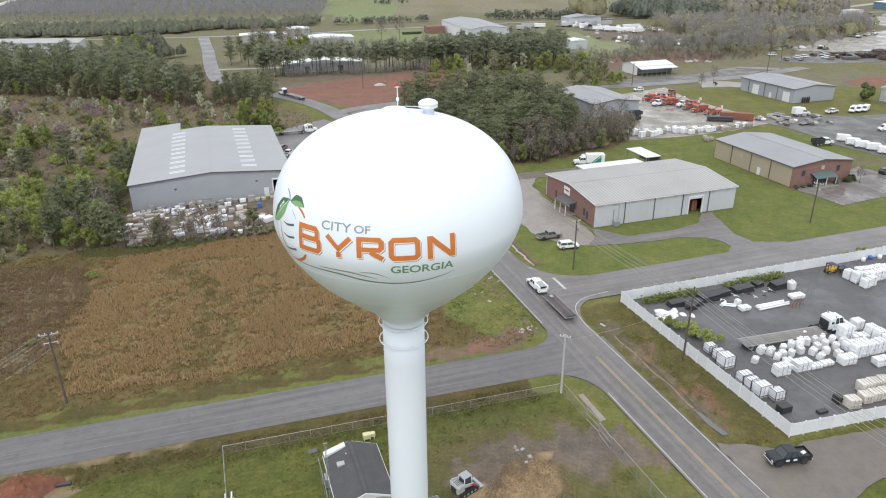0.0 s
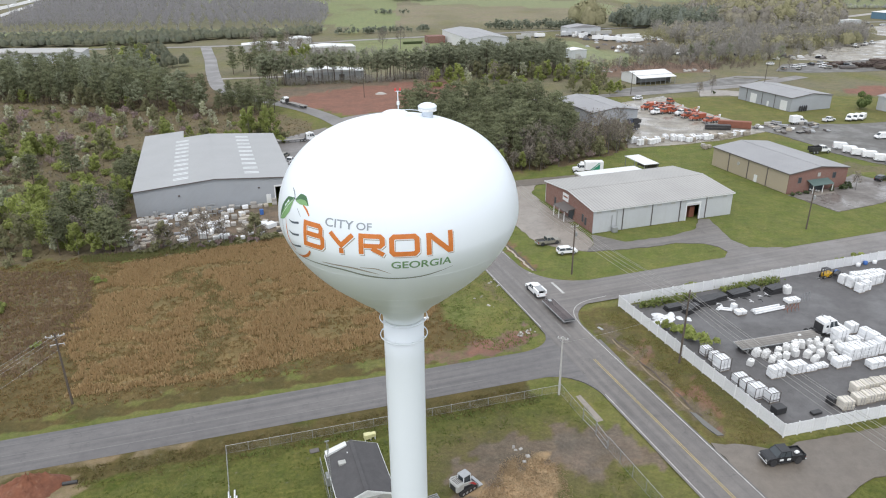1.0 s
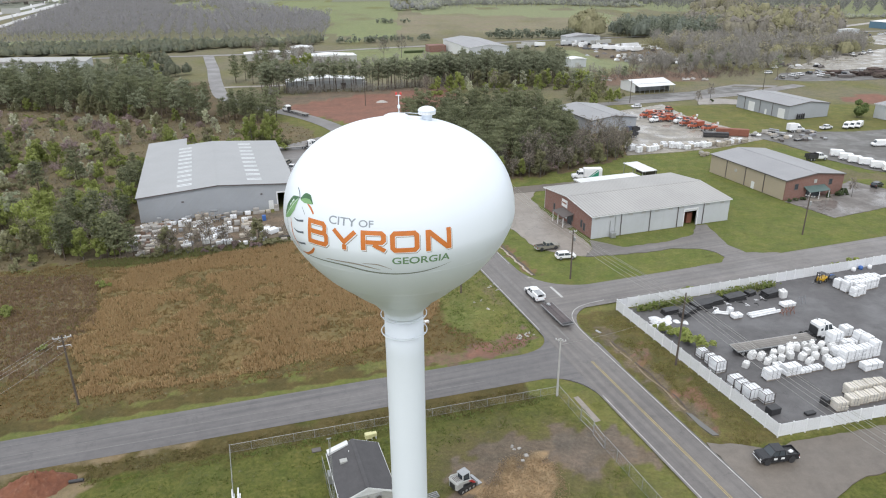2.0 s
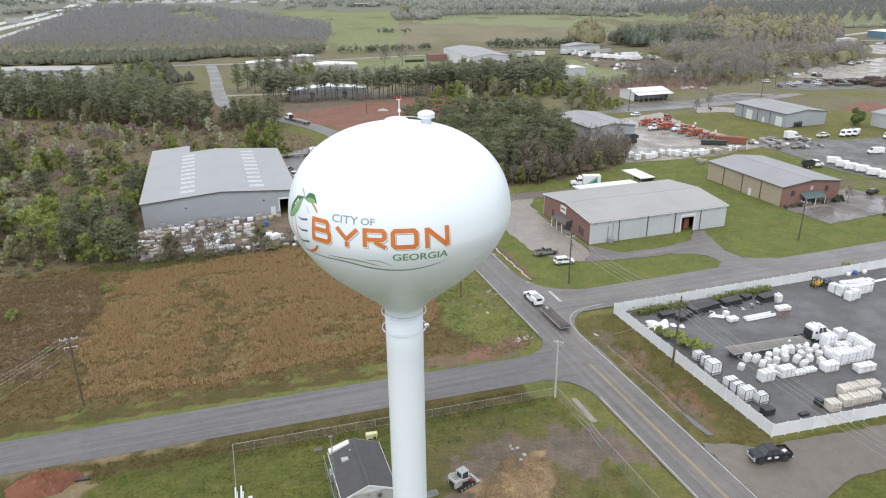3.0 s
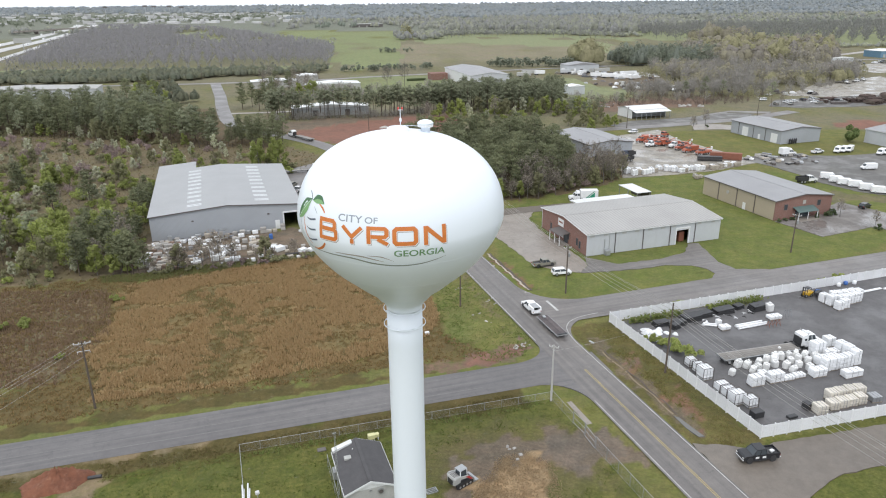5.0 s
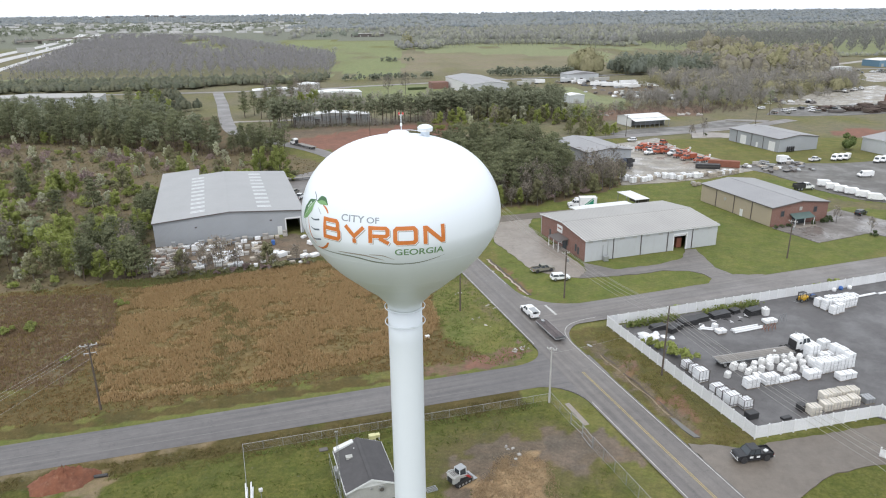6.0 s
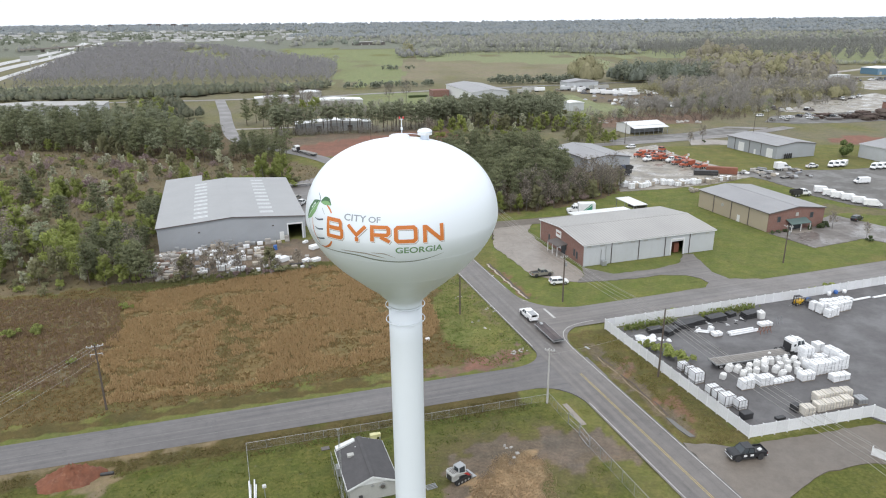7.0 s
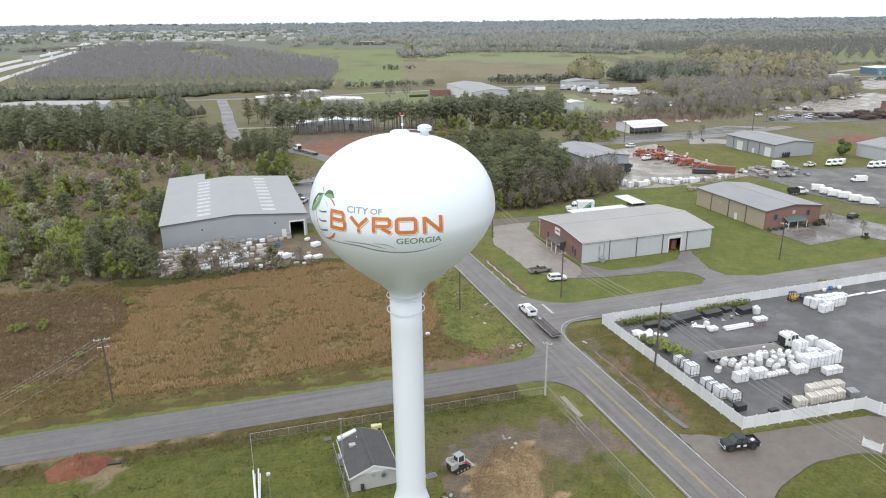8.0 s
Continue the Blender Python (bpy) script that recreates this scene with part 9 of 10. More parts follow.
for u_ in range(5):
    for v_ in range(14):
        if ry.random() < 0.2:
            continue
        sx, sy = uv(-21.6 + u_ * 1.55 + ry.uniform(-0.3, 0.3), 162.2 + v_ * 1.62 + ry.uniform(-0.3, 0.3))
        wrapped_pallet(sx, sy, -0.08, GRID + ry.uniform(-12, 12), ry.uniform(1.0, 1.4), ry.uniform(0.9, 1.2), ry.uniform(0.5, 1.1), "low pallet of brown stone in close rows", ry.choice((BEIGE, BEIGE, STONE, BRICKPACK)), 0, "stone pallets", "stone_bundle")
for u_ in range(5):
    for v_ in range(4):
        sx, sy = uv(-6.6 + u_ * 1.3, 168.2 + v_ * 1.9 + ry.uniform(-0.3, 0.3))
        if ry.random() < 0.75:
            wrapped_pallet(sx, sy, -0.08, GRID + ry.uniform(-8, 8), 1.15, 1.25, ry.uniform(0.9, 1.5), "white-wrapped stone pallet in close rows", WRAP, 0, "stone pallets", "stone_pallet")
for u_ in range(17):
    sx, sy = uv(-17.5 + u_ * 1.9 + ry.uniform(-0.4, 0.4), 184.6 + ry.uniform(-1.2, 0.3))
    wrapped_pallet(sx, sy, -0.08, GRID + ry.uniform(-10, 10), ry.uniform(1.0, 1.7), 1.1, ry.uniform(0.8, 1.9), "goods stacked against the grey warehouse wall", ry.choice((WRAP, STONE, BEIGE, STEEL, STRAP)), 0, "stone pallets", "stone_bundle")
mach = thing("grey_machine_frame", -47.9, 174.6, -0.05, GRID, "tall blue-grey steel machine frame by the wall", "machine")
for xx in (-1.1, 0.0, 1.1):
    part("upright", Mesh().box(xx, 0, 0, 0.14, 0.5, 3.3), STEEL, mach)
for zz in (0.6, 1.7, 2.8, 3.2):
    part("shelf", Mesh().box(0, 0, zz, 2.4, 0.6, 0.1), STEEL, mach)
solid("dark_heap", Mesh().box(0, 0, 0, 3.6, 1.0, 0.6, 0, 0.15), DARKROOM, -27.3, 160.8, -0.08, 10, "low dark heap at the yard edge", "heap")
solid("blue_bin", Mesh().box(0, 0, 0, 1.0, 1.0, 1.4, 0, 0.06), BLUEP, -34.9, 174.6, -0.05, GRID, "blue plastic bin by the wall", "bin")
for bx_, by_, s, kinds in ((-54.2, 152.4, 1.0, OLIVES), (-51.4, 153.4, 0.5, SHRUBS), (-48.2, 153.0, 0.8, BARES[1:2]), (-43.7, 152.6, 0.9, BARES[1:2]), (-33.4, 157.4, 0.95, OLIVES), (-41.4, 155.2, 0.6, BARES[1:2]), (-30.7, 155.7, 1.0, SHRUBS), (-46.0, 154.0, 0.7, BARES[1:2]), (-38.6, 156.2, 0.7, SHRUBS), (-62.5, 134.6, 0.9, GREENS), (-76.8, 123, 1.0, GREENS), (-81.5, 121.6, 1.0, GREENS), (-63.5, 108.5, 0.5, GREENS), (-56, 150.4, 0.8, SHRUBS), (-24, 158, 0.8, SHRUBS)):
    plant(kinds[-1], bx_, by_, s, ry.uniform(0, 360))
for bx_, by_, s in ((112.8, 174.6, 0.55), (115.2, 175.6, 0.5), (117.8, 176.2, 0.6), (126.4, 178.0, 0.75), (130.4, 179.0, 0.85), (132.4, 180.2, 0.8), (137.0, 165.0, 0.7), (159.6, 329.0, 0.6)):
    plant(plant_kind(shrub_kind(int(bx_), 2.4, HEDGE), "clipped_bush", "dark green rounded bush beside the building", "bush", "bushes"), bx_, by_, s, ry.uniform(0, 360), 0)
DARKBUSH = plant_kind(shrub_kind(88, 4.0, HEDGE_G, 1800, 0.32), "dark_bush", "dense rounded dark green bush beside the hall", "shrub", "")
plant(DARKBUSH, 206.8, 286.0, 1.65, 40)
plant(BARES[1], 133.4, 177.6, 0.55, 20)
for k in range(26):
    plant(ry.choice((SHRUBS[1], SHRUBS[1], MAUVES[1], BARES[1])), -60 + k * 1.5 + ry.uniform(-0.8, 0.8), 150.2 + k * 0.32 + ry.uniform(-1, 1), ry.uniform(0.35, 0.7), ry.uniform(0, 360))
plant(BARES[1], 137.6, 167.6, 0.45, 80)
plant(BARES[0], 159.6, 331, 0.75, 60)
plant(BARES[1], 148.9, 321, 0.7, 150)

# ---- gravel yard goods and lot clutter ----
for i, (sx, sy, w, h) in enumerate(((88.0, 237.6, 3.6, 1.5), (89.6, 234.4, 3.8, 1.6), (92.2, 236.6, 3.4, 1.4), (94.0, 235.2, 3.8, 1.5), (97.5, 238, 3.0, 1.2), (102.1, 242, 3.2, 1.0), (104.2, 239.6, 3.4, 1.4), (106.6, 238.4, 3.6, 1.4), (108.8, 237.0, 3.6, 1.2), (111.7, 239.6, 3.4, 1.2), (114.4, 240.4, 3.2, 1.2), (116.4, 239.0, 3.6, 1.4), (120.0, 241.8, 3.2, 1.2), (122.5, 240.0, 3.2, 1.2), (126.9, 242.6, 3.0, 1.2), (130.4, 244, 3.0, 1.2), (133.6, 244.6, 2.6, 1.0), (110.4, 227, 2.4, 0.9))):
    wrapped_pallet(sx, sy, 0.02, GRID + ry.uniform(-10, 10), w * 0.6, 1.6, h * 1.35, "wrapped pallet row at the gravel yard edge", WRAP if i < 12 else BEIGE, 1, "gravel yard pallets")
    wrapped_pallet(sx + 1.9, sy + 1.2, 0.02, GRID + ry.uniform(-10, 10), w * 0.5, 1.5, h * 1.2, "wrapped pallet row at the gravel yard edge", ry.choice((WRAP, BEIGE)), 1, "gravel yard pallets")
    wrapped_pallet(sx + 0.6, sy + 2.8, 0.02, GRID + ry.uniform(-14, 14), w * 0.55, 1.5, h * 1.25, "wrapped pallet row at the gravel yard edge", ry.choice((WRAP, WRAP, BEIGE, STONE)), 1, "gravel yard pallets")
for i, (sx, sy, w) in enumerate(((144.5, 256.4, 4.4), (150.4, 252, 5.0), (153.4, 261, 4.4), (155.9, 253.2, 4.6), (156.7, 246, 4.0), (161.6, 249, 3.6), (169.4, 259, 3.8))):
    flatbed_trailer("utility_trailer", sx, sy, ry.uniform(0, 180), w, "small utility trailer standing on the grass", 1.9, 0.0, 0.75)
for k in range(22):
    cov = ry.choice((STEEL, STONE, BEIGE, STRAP, TRIM_D, WRAP))
    wrapped_pallet(ry.uniform(144, 171), ry.uniform(245, 262), 0.0, ry.uniform(0, 180), ry.uniform(1.6, 4.0), ry.uniform(1.0, 1.8), ry.uniform(0.5, 1.3), "stack of building goods beside the vehicle lot", cov, 0, "lot stacks", "goods_stack")
lorry("white_box_trailer", 163.4, 260.2, 8, CAR_W, "white box trailer truck on the grass", "box", length=7.0)

# ---- far country ----
def far_trees(name, places, h, material, label, seed, quads=16, wide=0.42, size=0.34, base=0.25, kind_word="trees", lobes=1, upward=0.75):
    """Many far trees in one mesh: each a crown of rounded lobes, built from small clumps, over a thin trunk."""
    rng = np.random.default_rng(seed)
    p = np.asarray(places, float)
    n = len(p)
    hh = h * rng.uniform(0.7, 1.2, n)
    zb = p[:, 2] if p.shape[1] > 2 else np.zeros(n)
    mid, half = (1 + base) / 2, (1 - base) / 2
    off = np.zeros((n, lobes, 3))
    grow = np.ones((n, lobes))
    if lobes > 1:
        a = rng.uniform(0, 6.283, (n, 1)) + np.arange(lobes) * 2.4 + rng.uniform(-0.4, 0.4, (n, lobes))
        ring = np.where(np.arange(lobes) == 0, 0.12, 0.55) * rng.uniform(0.75, 1.1, (n, lobes))
        off[..., 0], off[..., 1] = np.cos(a) * ring, np.sin(a) * ring
        off[..., 2] = np.where(np.arange(lobes) == 0, 0.42, 0.0) + rng.uniform(-0.35, 0.3, (n, lobes))
        grow = rng.uniform(0.42, 0.62, (n, lobes))
    which = np.tile(np.arange(quads) % lobes, (n, 1))
    d = rng.normal(size=(n, quads, 3))
    d[..., 2] = np.where(d[..., 2] < 0, d[..., 2] * 0.55, d[..., 2])
    d /= np.linalg.norm(d, axis=2)[..., None]
    face = d.reshape(-1, 3) + np.array([0, 0, upward - 0.4])
    d *= rng.uniform(0.78 if lobes > 1 else 0.5, 1.0, (n, quads, 1))
    d = np.take_along_axis(off, which[..., None].repeat(3, 2), 1) + d * np.take_along_axis(grow, which, 1)[..., None]
    c = np.empty((n, quads, 3))
    c[..., 0] = p[:, None, 0] + d[..., 0] * hh[:, None] * wide
    c[..., 1] = p[:, None, 1] + d[..., 1] * hh[:, None] * wide
    c[..., 2] = zb[:, None] + hh[:, None] * np.maximum(mid + d[..., 2] * half, 0.03)
    v, f = leaf_cloud(c.reshape(-1, 3), 1.0, rng, upward, 0.5, face)
    sizes = np.repeat(np.repeat(hh * size, quads), 3)[:, None]
    centre = np.repeat(c.reshape(-1, 3), 3, axis=0)
    v = centre + (v - centre) * sizes
    verts, faces = [v], f.tolist()
    k = len(v)
    t = np.stack([np.stack([p[:, 0] - hh * 0.014, p[:, 1], zb - 0.3], 1), np.stack([p[:, 0] + hh * 0.014, p[:, 1], zb - 0.3], 1), np.stack([p[:, 0] + hh * 0.006, p[:, 1], zb + hh * 0.7], 1), np.stack([p[:, 0] - hh * 0.006, p[:, 1], zb + hh * 0.7], 1)], 1).reshape(-1, 3)
    verts.append(t)
    faces += (k + np.arange(4 * n).reshape(n, 4)).tolist()
    thing(name, 0, 0, 0, 0, label, kind_word, kind="stuff", mesh=raw_mesh(name, np.concatenate(verts), faces, material))


def dome_shape(rounds):
    bm = bmesh.new()
    bmesh.ops.create_icosphere(bm, subdivisions=rounds, radius=1.0)
    v = np.array([p.co[:] for p in bm.verts])
    f = np.array([[p.index for p in q.verts] for q in bm.faces])
    bm.free()
    keep = ~(v[f][:, :, 2] < -0.35).all(axis=1)
    return v, f[keep]


def crown_masses(name, places, h, material, label, seed, lobes=4, wide=0.45, base=0.0, kind_word="woods", rounds=1, ragged=0.2, fuzz=0, vary=0.28):
    """Closed far woods in one mesh: each tree a group of uneven leafy masses of different height, with loose sprays standing out from them."""
    rng = np.random.default_rng(seed)
    v0, f0 = dome_shape(rounds)
    p = np.asarray(places, float)
    n, k = len(p), len(v0)
    hh = h * rng.uniform(0.93 - vary, 0.93 + vary, n)
    zb = p[:, 2] if p.shape[1] > 2 else np.zeros(n)
    a = rng.uniform(0, 6.283, (n, 1)) + np.arange(lobes) * 2.4 + rng.uniform(-0.4, 0.4, (n, lobes))
    ring = np.where(np.arange(lobes) == 0, 0.1, 0.62) * rng.uniform(0.7, 1.15, (n, lobes)) * (lobes > 1)
    r = rng.uniform(0.45, 0.68, (n, lobes)) if lobes > 1 else np.ones((n, 1))
    top = np.where(np.arange(lobes) == 0, 1.0, 0.78) * rng.uniform(0.82, 1.0, (n, lobes))
    cx = p[:, None, 0] + np.cos(a) * ring * hh[:, None] * wide
    cy = p[:, None, 1] + np.sin(a) * ring * hh[:, None] * wide
    half = (top - base) / 2
    jit = 1 + ragged * rng.uniform(-1, 1, (n, lobes, k, 1))
    v = v0[None, None] * jit
    v = np.stack([cx[..., None] + v[..., 0] * (r * hh[:, None] * wide)[..., None], cy[..., None] + v[..., 1] * (r * hh[:, None] * wide)[..., None], zb[:, None, None] + hh[:, None, None] * (base + half[..., None] * (1 + v[..., 2]))], -1)
    f = (np.arange(n * lobes) * k)[:, None, None] + f0[None]
    verts, faces = [v.reshape(-1, 3)], [f.reshape(-1, 3)]
    if fuzz:
        d = rng.normal(size=(n, lobes, fuzz, 3))
        d[..., 2] = np.where(d[..., 2] < -0.4, -d[..., 2], d[..., 2])
        d /= np.linalg.norm(d, axis=3)[..., None]
        q = d * rng.uniform(0.95, 1.2, (n, lobes, fuzz, 1))
        span = (r * hh[:, None] * wide)[..., None]
        c = np.stack([cx[..., None] + q[..., 0] * span, cy[..., None] + q[..., 1] * span, zb[:, None, None] + hh[:, None, None] * (base + half[..., None] * (1 + q[..., 2]))], -1)
        w, g = leaf_cloud(c.reshape(-1, 3), 0.055 * h, rng, 0.75, 0.5, d.reshape(-1, 3) + np.array([0, 0, 0.3]), 0.7)
        faces.append(g + len(verts[0]))
        verts.append(w)
    thing(name, 0, 0, 0, 0, label, kind_word, kind="stuff", mesh=raw_mesh(name, np.concatenate(verts), np.concatenate(faces), material, True))


def vase_trees(name, places, h, material, label, seed, blades=36, spread=0.40, thick=0.022, fork=0.2, kind_word="orchard"):
    """Leafless trees in one mesh: a low-forked trunk, limbs that fan upwards, and short twigs all over a rounded crown."""
    rng = np.random.default_rng(seed)
    p = np.asarray(places, float)
    n = len(p)
    hh = (h * rng.uniform(0.75, 1.15, n))[:, None, None]
    foot = np.concatenate([p, np.zeros((n, 1))], 1)[:, None, :]
    limbs = max(6, blades // 5)
    d = rng.normal(size=(n, blades, 3))
    d /= np.linalg.norm(d, axis=2)[..., None]
    d *= rng.uniform(0.35, 1.0, (n, blades, 1)) ** 0.6
    low, high = fork + 0.06, 1.0
    half = (high - low) / 2
    tip = foot + hh * (d * np.array([spread, spread, half]) + np.array([0, 0, low + half]))
    way = d * np.array([1.0, 1.0, 0.6]) + rng.normal(size=d.shape) * 0.35 + np.array([0, 0, 0.45])
    way /= np.linalg.norm(way, axis=2)[..., None]
    root = tip - way * hh * rng.uniform(0.10, 0.24, (n, blades, 1))
    root[:, :limbs] = foot + hh * np.array([0, 0, fork])
    s = np.cross(way, rng.normal(size=d.shape))
    s /= np.linalg.norm(s, axis=2)[..., None] + 1e-9
    s *= hh * thick * rng.uniform(0.6, 1.2, (n, blades, 1))
    v = np.stack([root - s * 0.3, root + s * 0.3, tip + s, tip - s], 2).reshape(-1, 3)
    w = hh[:, 0, 0] * 0.018
    zero = 0 * w
    t = np.stack([np.stack([p[:, 0] - w, p[:, 1], zero - 0.3], 1), np.stack([p[:, 0] + w, p[:, 1], zero - 0.3], 1), np.stack([p[:, 0] + w * 0.6, p[:, 1], hh[:, 0, 0] * (fork + 0.12)], 1), np.stack([p[:, 0] - w * 0.6, p[:, 1], hh[:, 0, 0] * (fork + 0.12)], 1)], 1).reshape(-1, 3)
    faces = np.arange(len(v) + 4 * n).reshape(-1, 4)
    thing(name, 0, 0, 0, 0, label, kind_word, kind="stuff", mesh=raw_mesh(name, np.concatenate([v, t]), faces, material))


def fill(poly, count, seed):
    rng = np.random.default_rng(seed)
    xs, ys = [p[0] for p in poly], [p[1] for p in poly]
    q = np.stack([rng.uniform(min(xs), max(xs), count * 4), rng.uniform(min(ys), max(ys), count * 4)], 1)
    return q[inside(poly, q[:, 0], q[:, 1])][:count]


def lattice_fill(poly, gap_u, gap_v, jitter, seed, holes=()):
    rng = np.random.default_rng(seed)
    g = np.mgrid[-140:240, -20:220].reshape(2, -1).T.astype(float)
    g = g * np.array([gap_u, gap_v]) + rng.normal(size=g.shape) * jitter
    x, y = g[:, 0] * CG - g[:, 1] * SG, g[:, 0] * SG + g[:, 1] * CG
    k = inside(poly, x, y)
    for hole in holes:
        k &= ~inside(hole, x, y)
    return np.stack([x[k], y[k]], 1)


near_rows = lambda p, y: p[p[:, 1] < y]
far_rows = lambda p, y: p[p[:, 1] >= y]
orch = lattice_fill(ORCH, 11.5, 10.5, 1.7, 1, GLADES)
vase_trees("pecan_orchard", near_rows(orch, 900), 11.5, ORCHARD, "rows of leafless pecan trees", 1, 48, 0.48, 0.025, 0.22)
vase_trees("pecan_orchard", far_rows(orch, 900), 11.5, ORCHARD, "rows of leafless pecan trees", 2, 20, 0.52, 0.048, 0.18)
far_trees("sapling_rows", lattice_fill([(-380, 655), (-320, 668), (-213, 662), (-120, 676), (-58, 684), (-60, 722), (-215, 724), (-400, 728)], 10, 14, 0.6, 2), 5.0, ORCHARD_G, "rows of young trees before the orchard", 2, 16, 0.26, 0.16, 0.12, "orchard")
crown_masses("roadside_wood", fill([(-440, 560), (-329, 580), (-212, 584), (-165, 596), (-150, 616), (-64, 634), (-60, 664), (-130, 660), (-215, 648), (-330, 648), (-440, 640)], 640, 34), 8.0, ROADWOOD, "dark olive thicket along the country road", 34, 4, 0.55, 0.0, "woods", 1, 0.22, 12, 0.18)
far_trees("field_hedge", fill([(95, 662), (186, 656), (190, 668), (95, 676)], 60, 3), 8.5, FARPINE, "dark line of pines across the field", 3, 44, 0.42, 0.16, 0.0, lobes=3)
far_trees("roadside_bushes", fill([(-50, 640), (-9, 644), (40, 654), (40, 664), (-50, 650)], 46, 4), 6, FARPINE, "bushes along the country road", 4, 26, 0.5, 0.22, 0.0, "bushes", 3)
far_trees("pasture_bushes", fill([(-14, 880), (30, 862), (32, 872), (-14, 890)], 16, 36), 6, FARPINE, "dark bushes across the green pasture", 36, 24, 0.6, 0.22, 0.0, "bushes", 2)
# the grove beyond the sheds: bare trees in front, tall trees in new leaf behind, dark pines at its side
vase_trees("bare_grove", fill([(212, 462), (245, 448), (268, 474), (309, 488), (368, 516), (400, 560), (320, 610), (222, 610), (222, 540)], 210, 8), 13.5, GROVE, "bare grey-brown trees beside the junk yard", 8, 110, 0.34, 0.015, 0.1, "trees")
far_trees("budding_trees", fill([(222, 470), (245, 455), (309, 492), (368, 520), (400, 560), (320, 610), (226, 610)], 110, 81), 12, GROVE_Y2, "budding grey-olive trees beside the junk yard", 81, 90, 0.40, 0.085, 0.05, lobes=5)
far_trees("budding_trees", np.array([(300, 492), (312, 494), (330, 505), (345, 512), (352, 520), (318, 500), (255, 470), (262, 540), (205, 470), (198, 478), (384, 540), (390, 548)]), 11, GROVE_Y, "yellow-green trees at the edge of the grove", 82, 260, 0.42, 0.052, 0.02, lobes=7)
far_trees("mixed_grove", fill([(290, 620), (333, 612), (387, 600), (430, 650), (500, 760), (470, 800), (330, 790), (300, 700)], 150, 5), 20, GROVE, "grey-brown grove of budding trees", 5, 90, 0.42, 0.045, 0.08, lobes=6)
far_trees("mixed_grove", fill([(298, 628), (333, 618), (387, 606), (430, 660), (490, 760), (460, 790), (330, 780), (310, 700)], 130, 55), 22, GROVE_Y, "yellow-olive trees in new leaf within the grove", 55, 90, 0.42, 0.045, 0.08, lobes=7)
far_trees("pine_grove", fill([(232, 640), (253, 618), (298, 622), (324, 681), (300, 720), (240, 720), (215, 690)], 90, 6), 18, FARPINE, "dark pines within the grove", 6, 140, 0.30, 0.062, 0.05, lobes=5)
far_trees("big_olive_tree", np.array([(190.0, 660.0), (197, 664), (186, 668)]), 24, GROVE_Y, "large olive-green budding tree by the junk yard", 7, 700, 0.46, 0.034, 0.08, "tree", 9)
far_trees("big_olive_tree", np.array([(199.0, 530.0), (206, 524)]), 15, GROVE_Y, "tall olive tree in front of the grove", 71, 1000, 0.46, 0.036, 0.12, "tree", 9)
crown_masses("mixed_grove", fill([(294, 626), (333, 616), (387, 604), (430, 655), (495, 760), (465, 795), (330, 785), (306, 700)], 190, 505), 20, GROVECORE, "grey-brown and olive boughs within the grove", 505, 6, 0.40, 0.04, "trees", 2, 0.2, 40)
crown_masses("mixed_grove", fill([(320, 640), (387, 612), (430, 665), (480, 760), (380, 760), (330, 720)], 60, 507), 23, OLIVECORE, "tall yellow-olive trees within the grove", 507, 6, 0.36, 0.1, "trees", 2, 0.2, 40)
crown_masses("big_olive_tree", np.array([(190.0, 660.0), (197, 664), (186, 668)]), 24, OLIVECORE, "olive boughs of the large tree by the junk yard", 508, 7, 0.42, 0.04, "tree", 2, 0.2, 90)
crown_masses("tall_olive_group", np.array([(440, 1000), (462, 1008), (486, 996), (512, 1004), (476, 1024), (500, 1020)]), 23, GROVECORE, "group of tall olive-brown trees across the field", 509, 7, 0.44, 0.04, "trees", 2, 0.2, 50)
crown_masses("pine_grove", fill([(234, 642), (254, 620), (297, 624), (322, 681), (299, 718), (241, 718), (217, 690)], 80, 506), 16, PINECORE, "dark boughs within the pines of the grove", 506, 4, 0.28, 0.04, "trees", 2, 0.2, 30)
crown_masses("bare_grove", fill([(230, 470), (262, 480), (309, 494), (362, 520), (390, 556), (320, 600), (232, 600), (232, 540)], 62, 510), 11, GROVECORE, "grey-brown twiggy crowns within the bare grove", 510, 5, 0.42, 0.12, "trees", 2, 0.22, 40)
crown_masses("yellow_green_trees", np.array([(268, 470), (300, 484), (318, 490), (338, 500), (352, 512), (290, 560), (330, 560), (255, 520)]), 10, OLIVECORE, "yellow-green trees in front of the bare grove", 511, 5, 0.44, 0.02, "trees", 2, 0.2, 70)
vase_trees("streetside_trees", fill([(110, 408), (215, 412), (330, 470), (300, 490), (200, 440), (110, 422)], 40, 9), 8, GROVE, "bare trees along the back street", 9, 90, 0.34, 0.014, 0.15, "trees")
vase_trees("scrub_brush", np.concatenate([fill(SCRUB_BACK, 420, 141), fill(SCRUB_MID, 520, 142)]), 2.3, BUDS, "low grey-brown brush between the shrubs", 143, 46, 0.55, 0.016, 0.02, "brush")
vase_trees("row_brush", fill([(-66, 372), (-40, 378), (-12, 380), (12, 387), (38, 394), (38, 400), (-12, 388), (-66, 384)], 150, 44), 4.5, GROVE, "grey-brown brush under the pine row", 44, 50, 0.45, 0.016, 0.02, "brush")
vase_trees("brush_belt", fill([(96, 392), (137, 402), (170, 400), (213, 402), (250, 440), (190, 446), (120, 440), (100, 420)], 430, 42), 3.0, MUDBRUSH, "dark brown brush on muddy ground", 42, 46, 0.5, 0.02, 0.02, "brush")
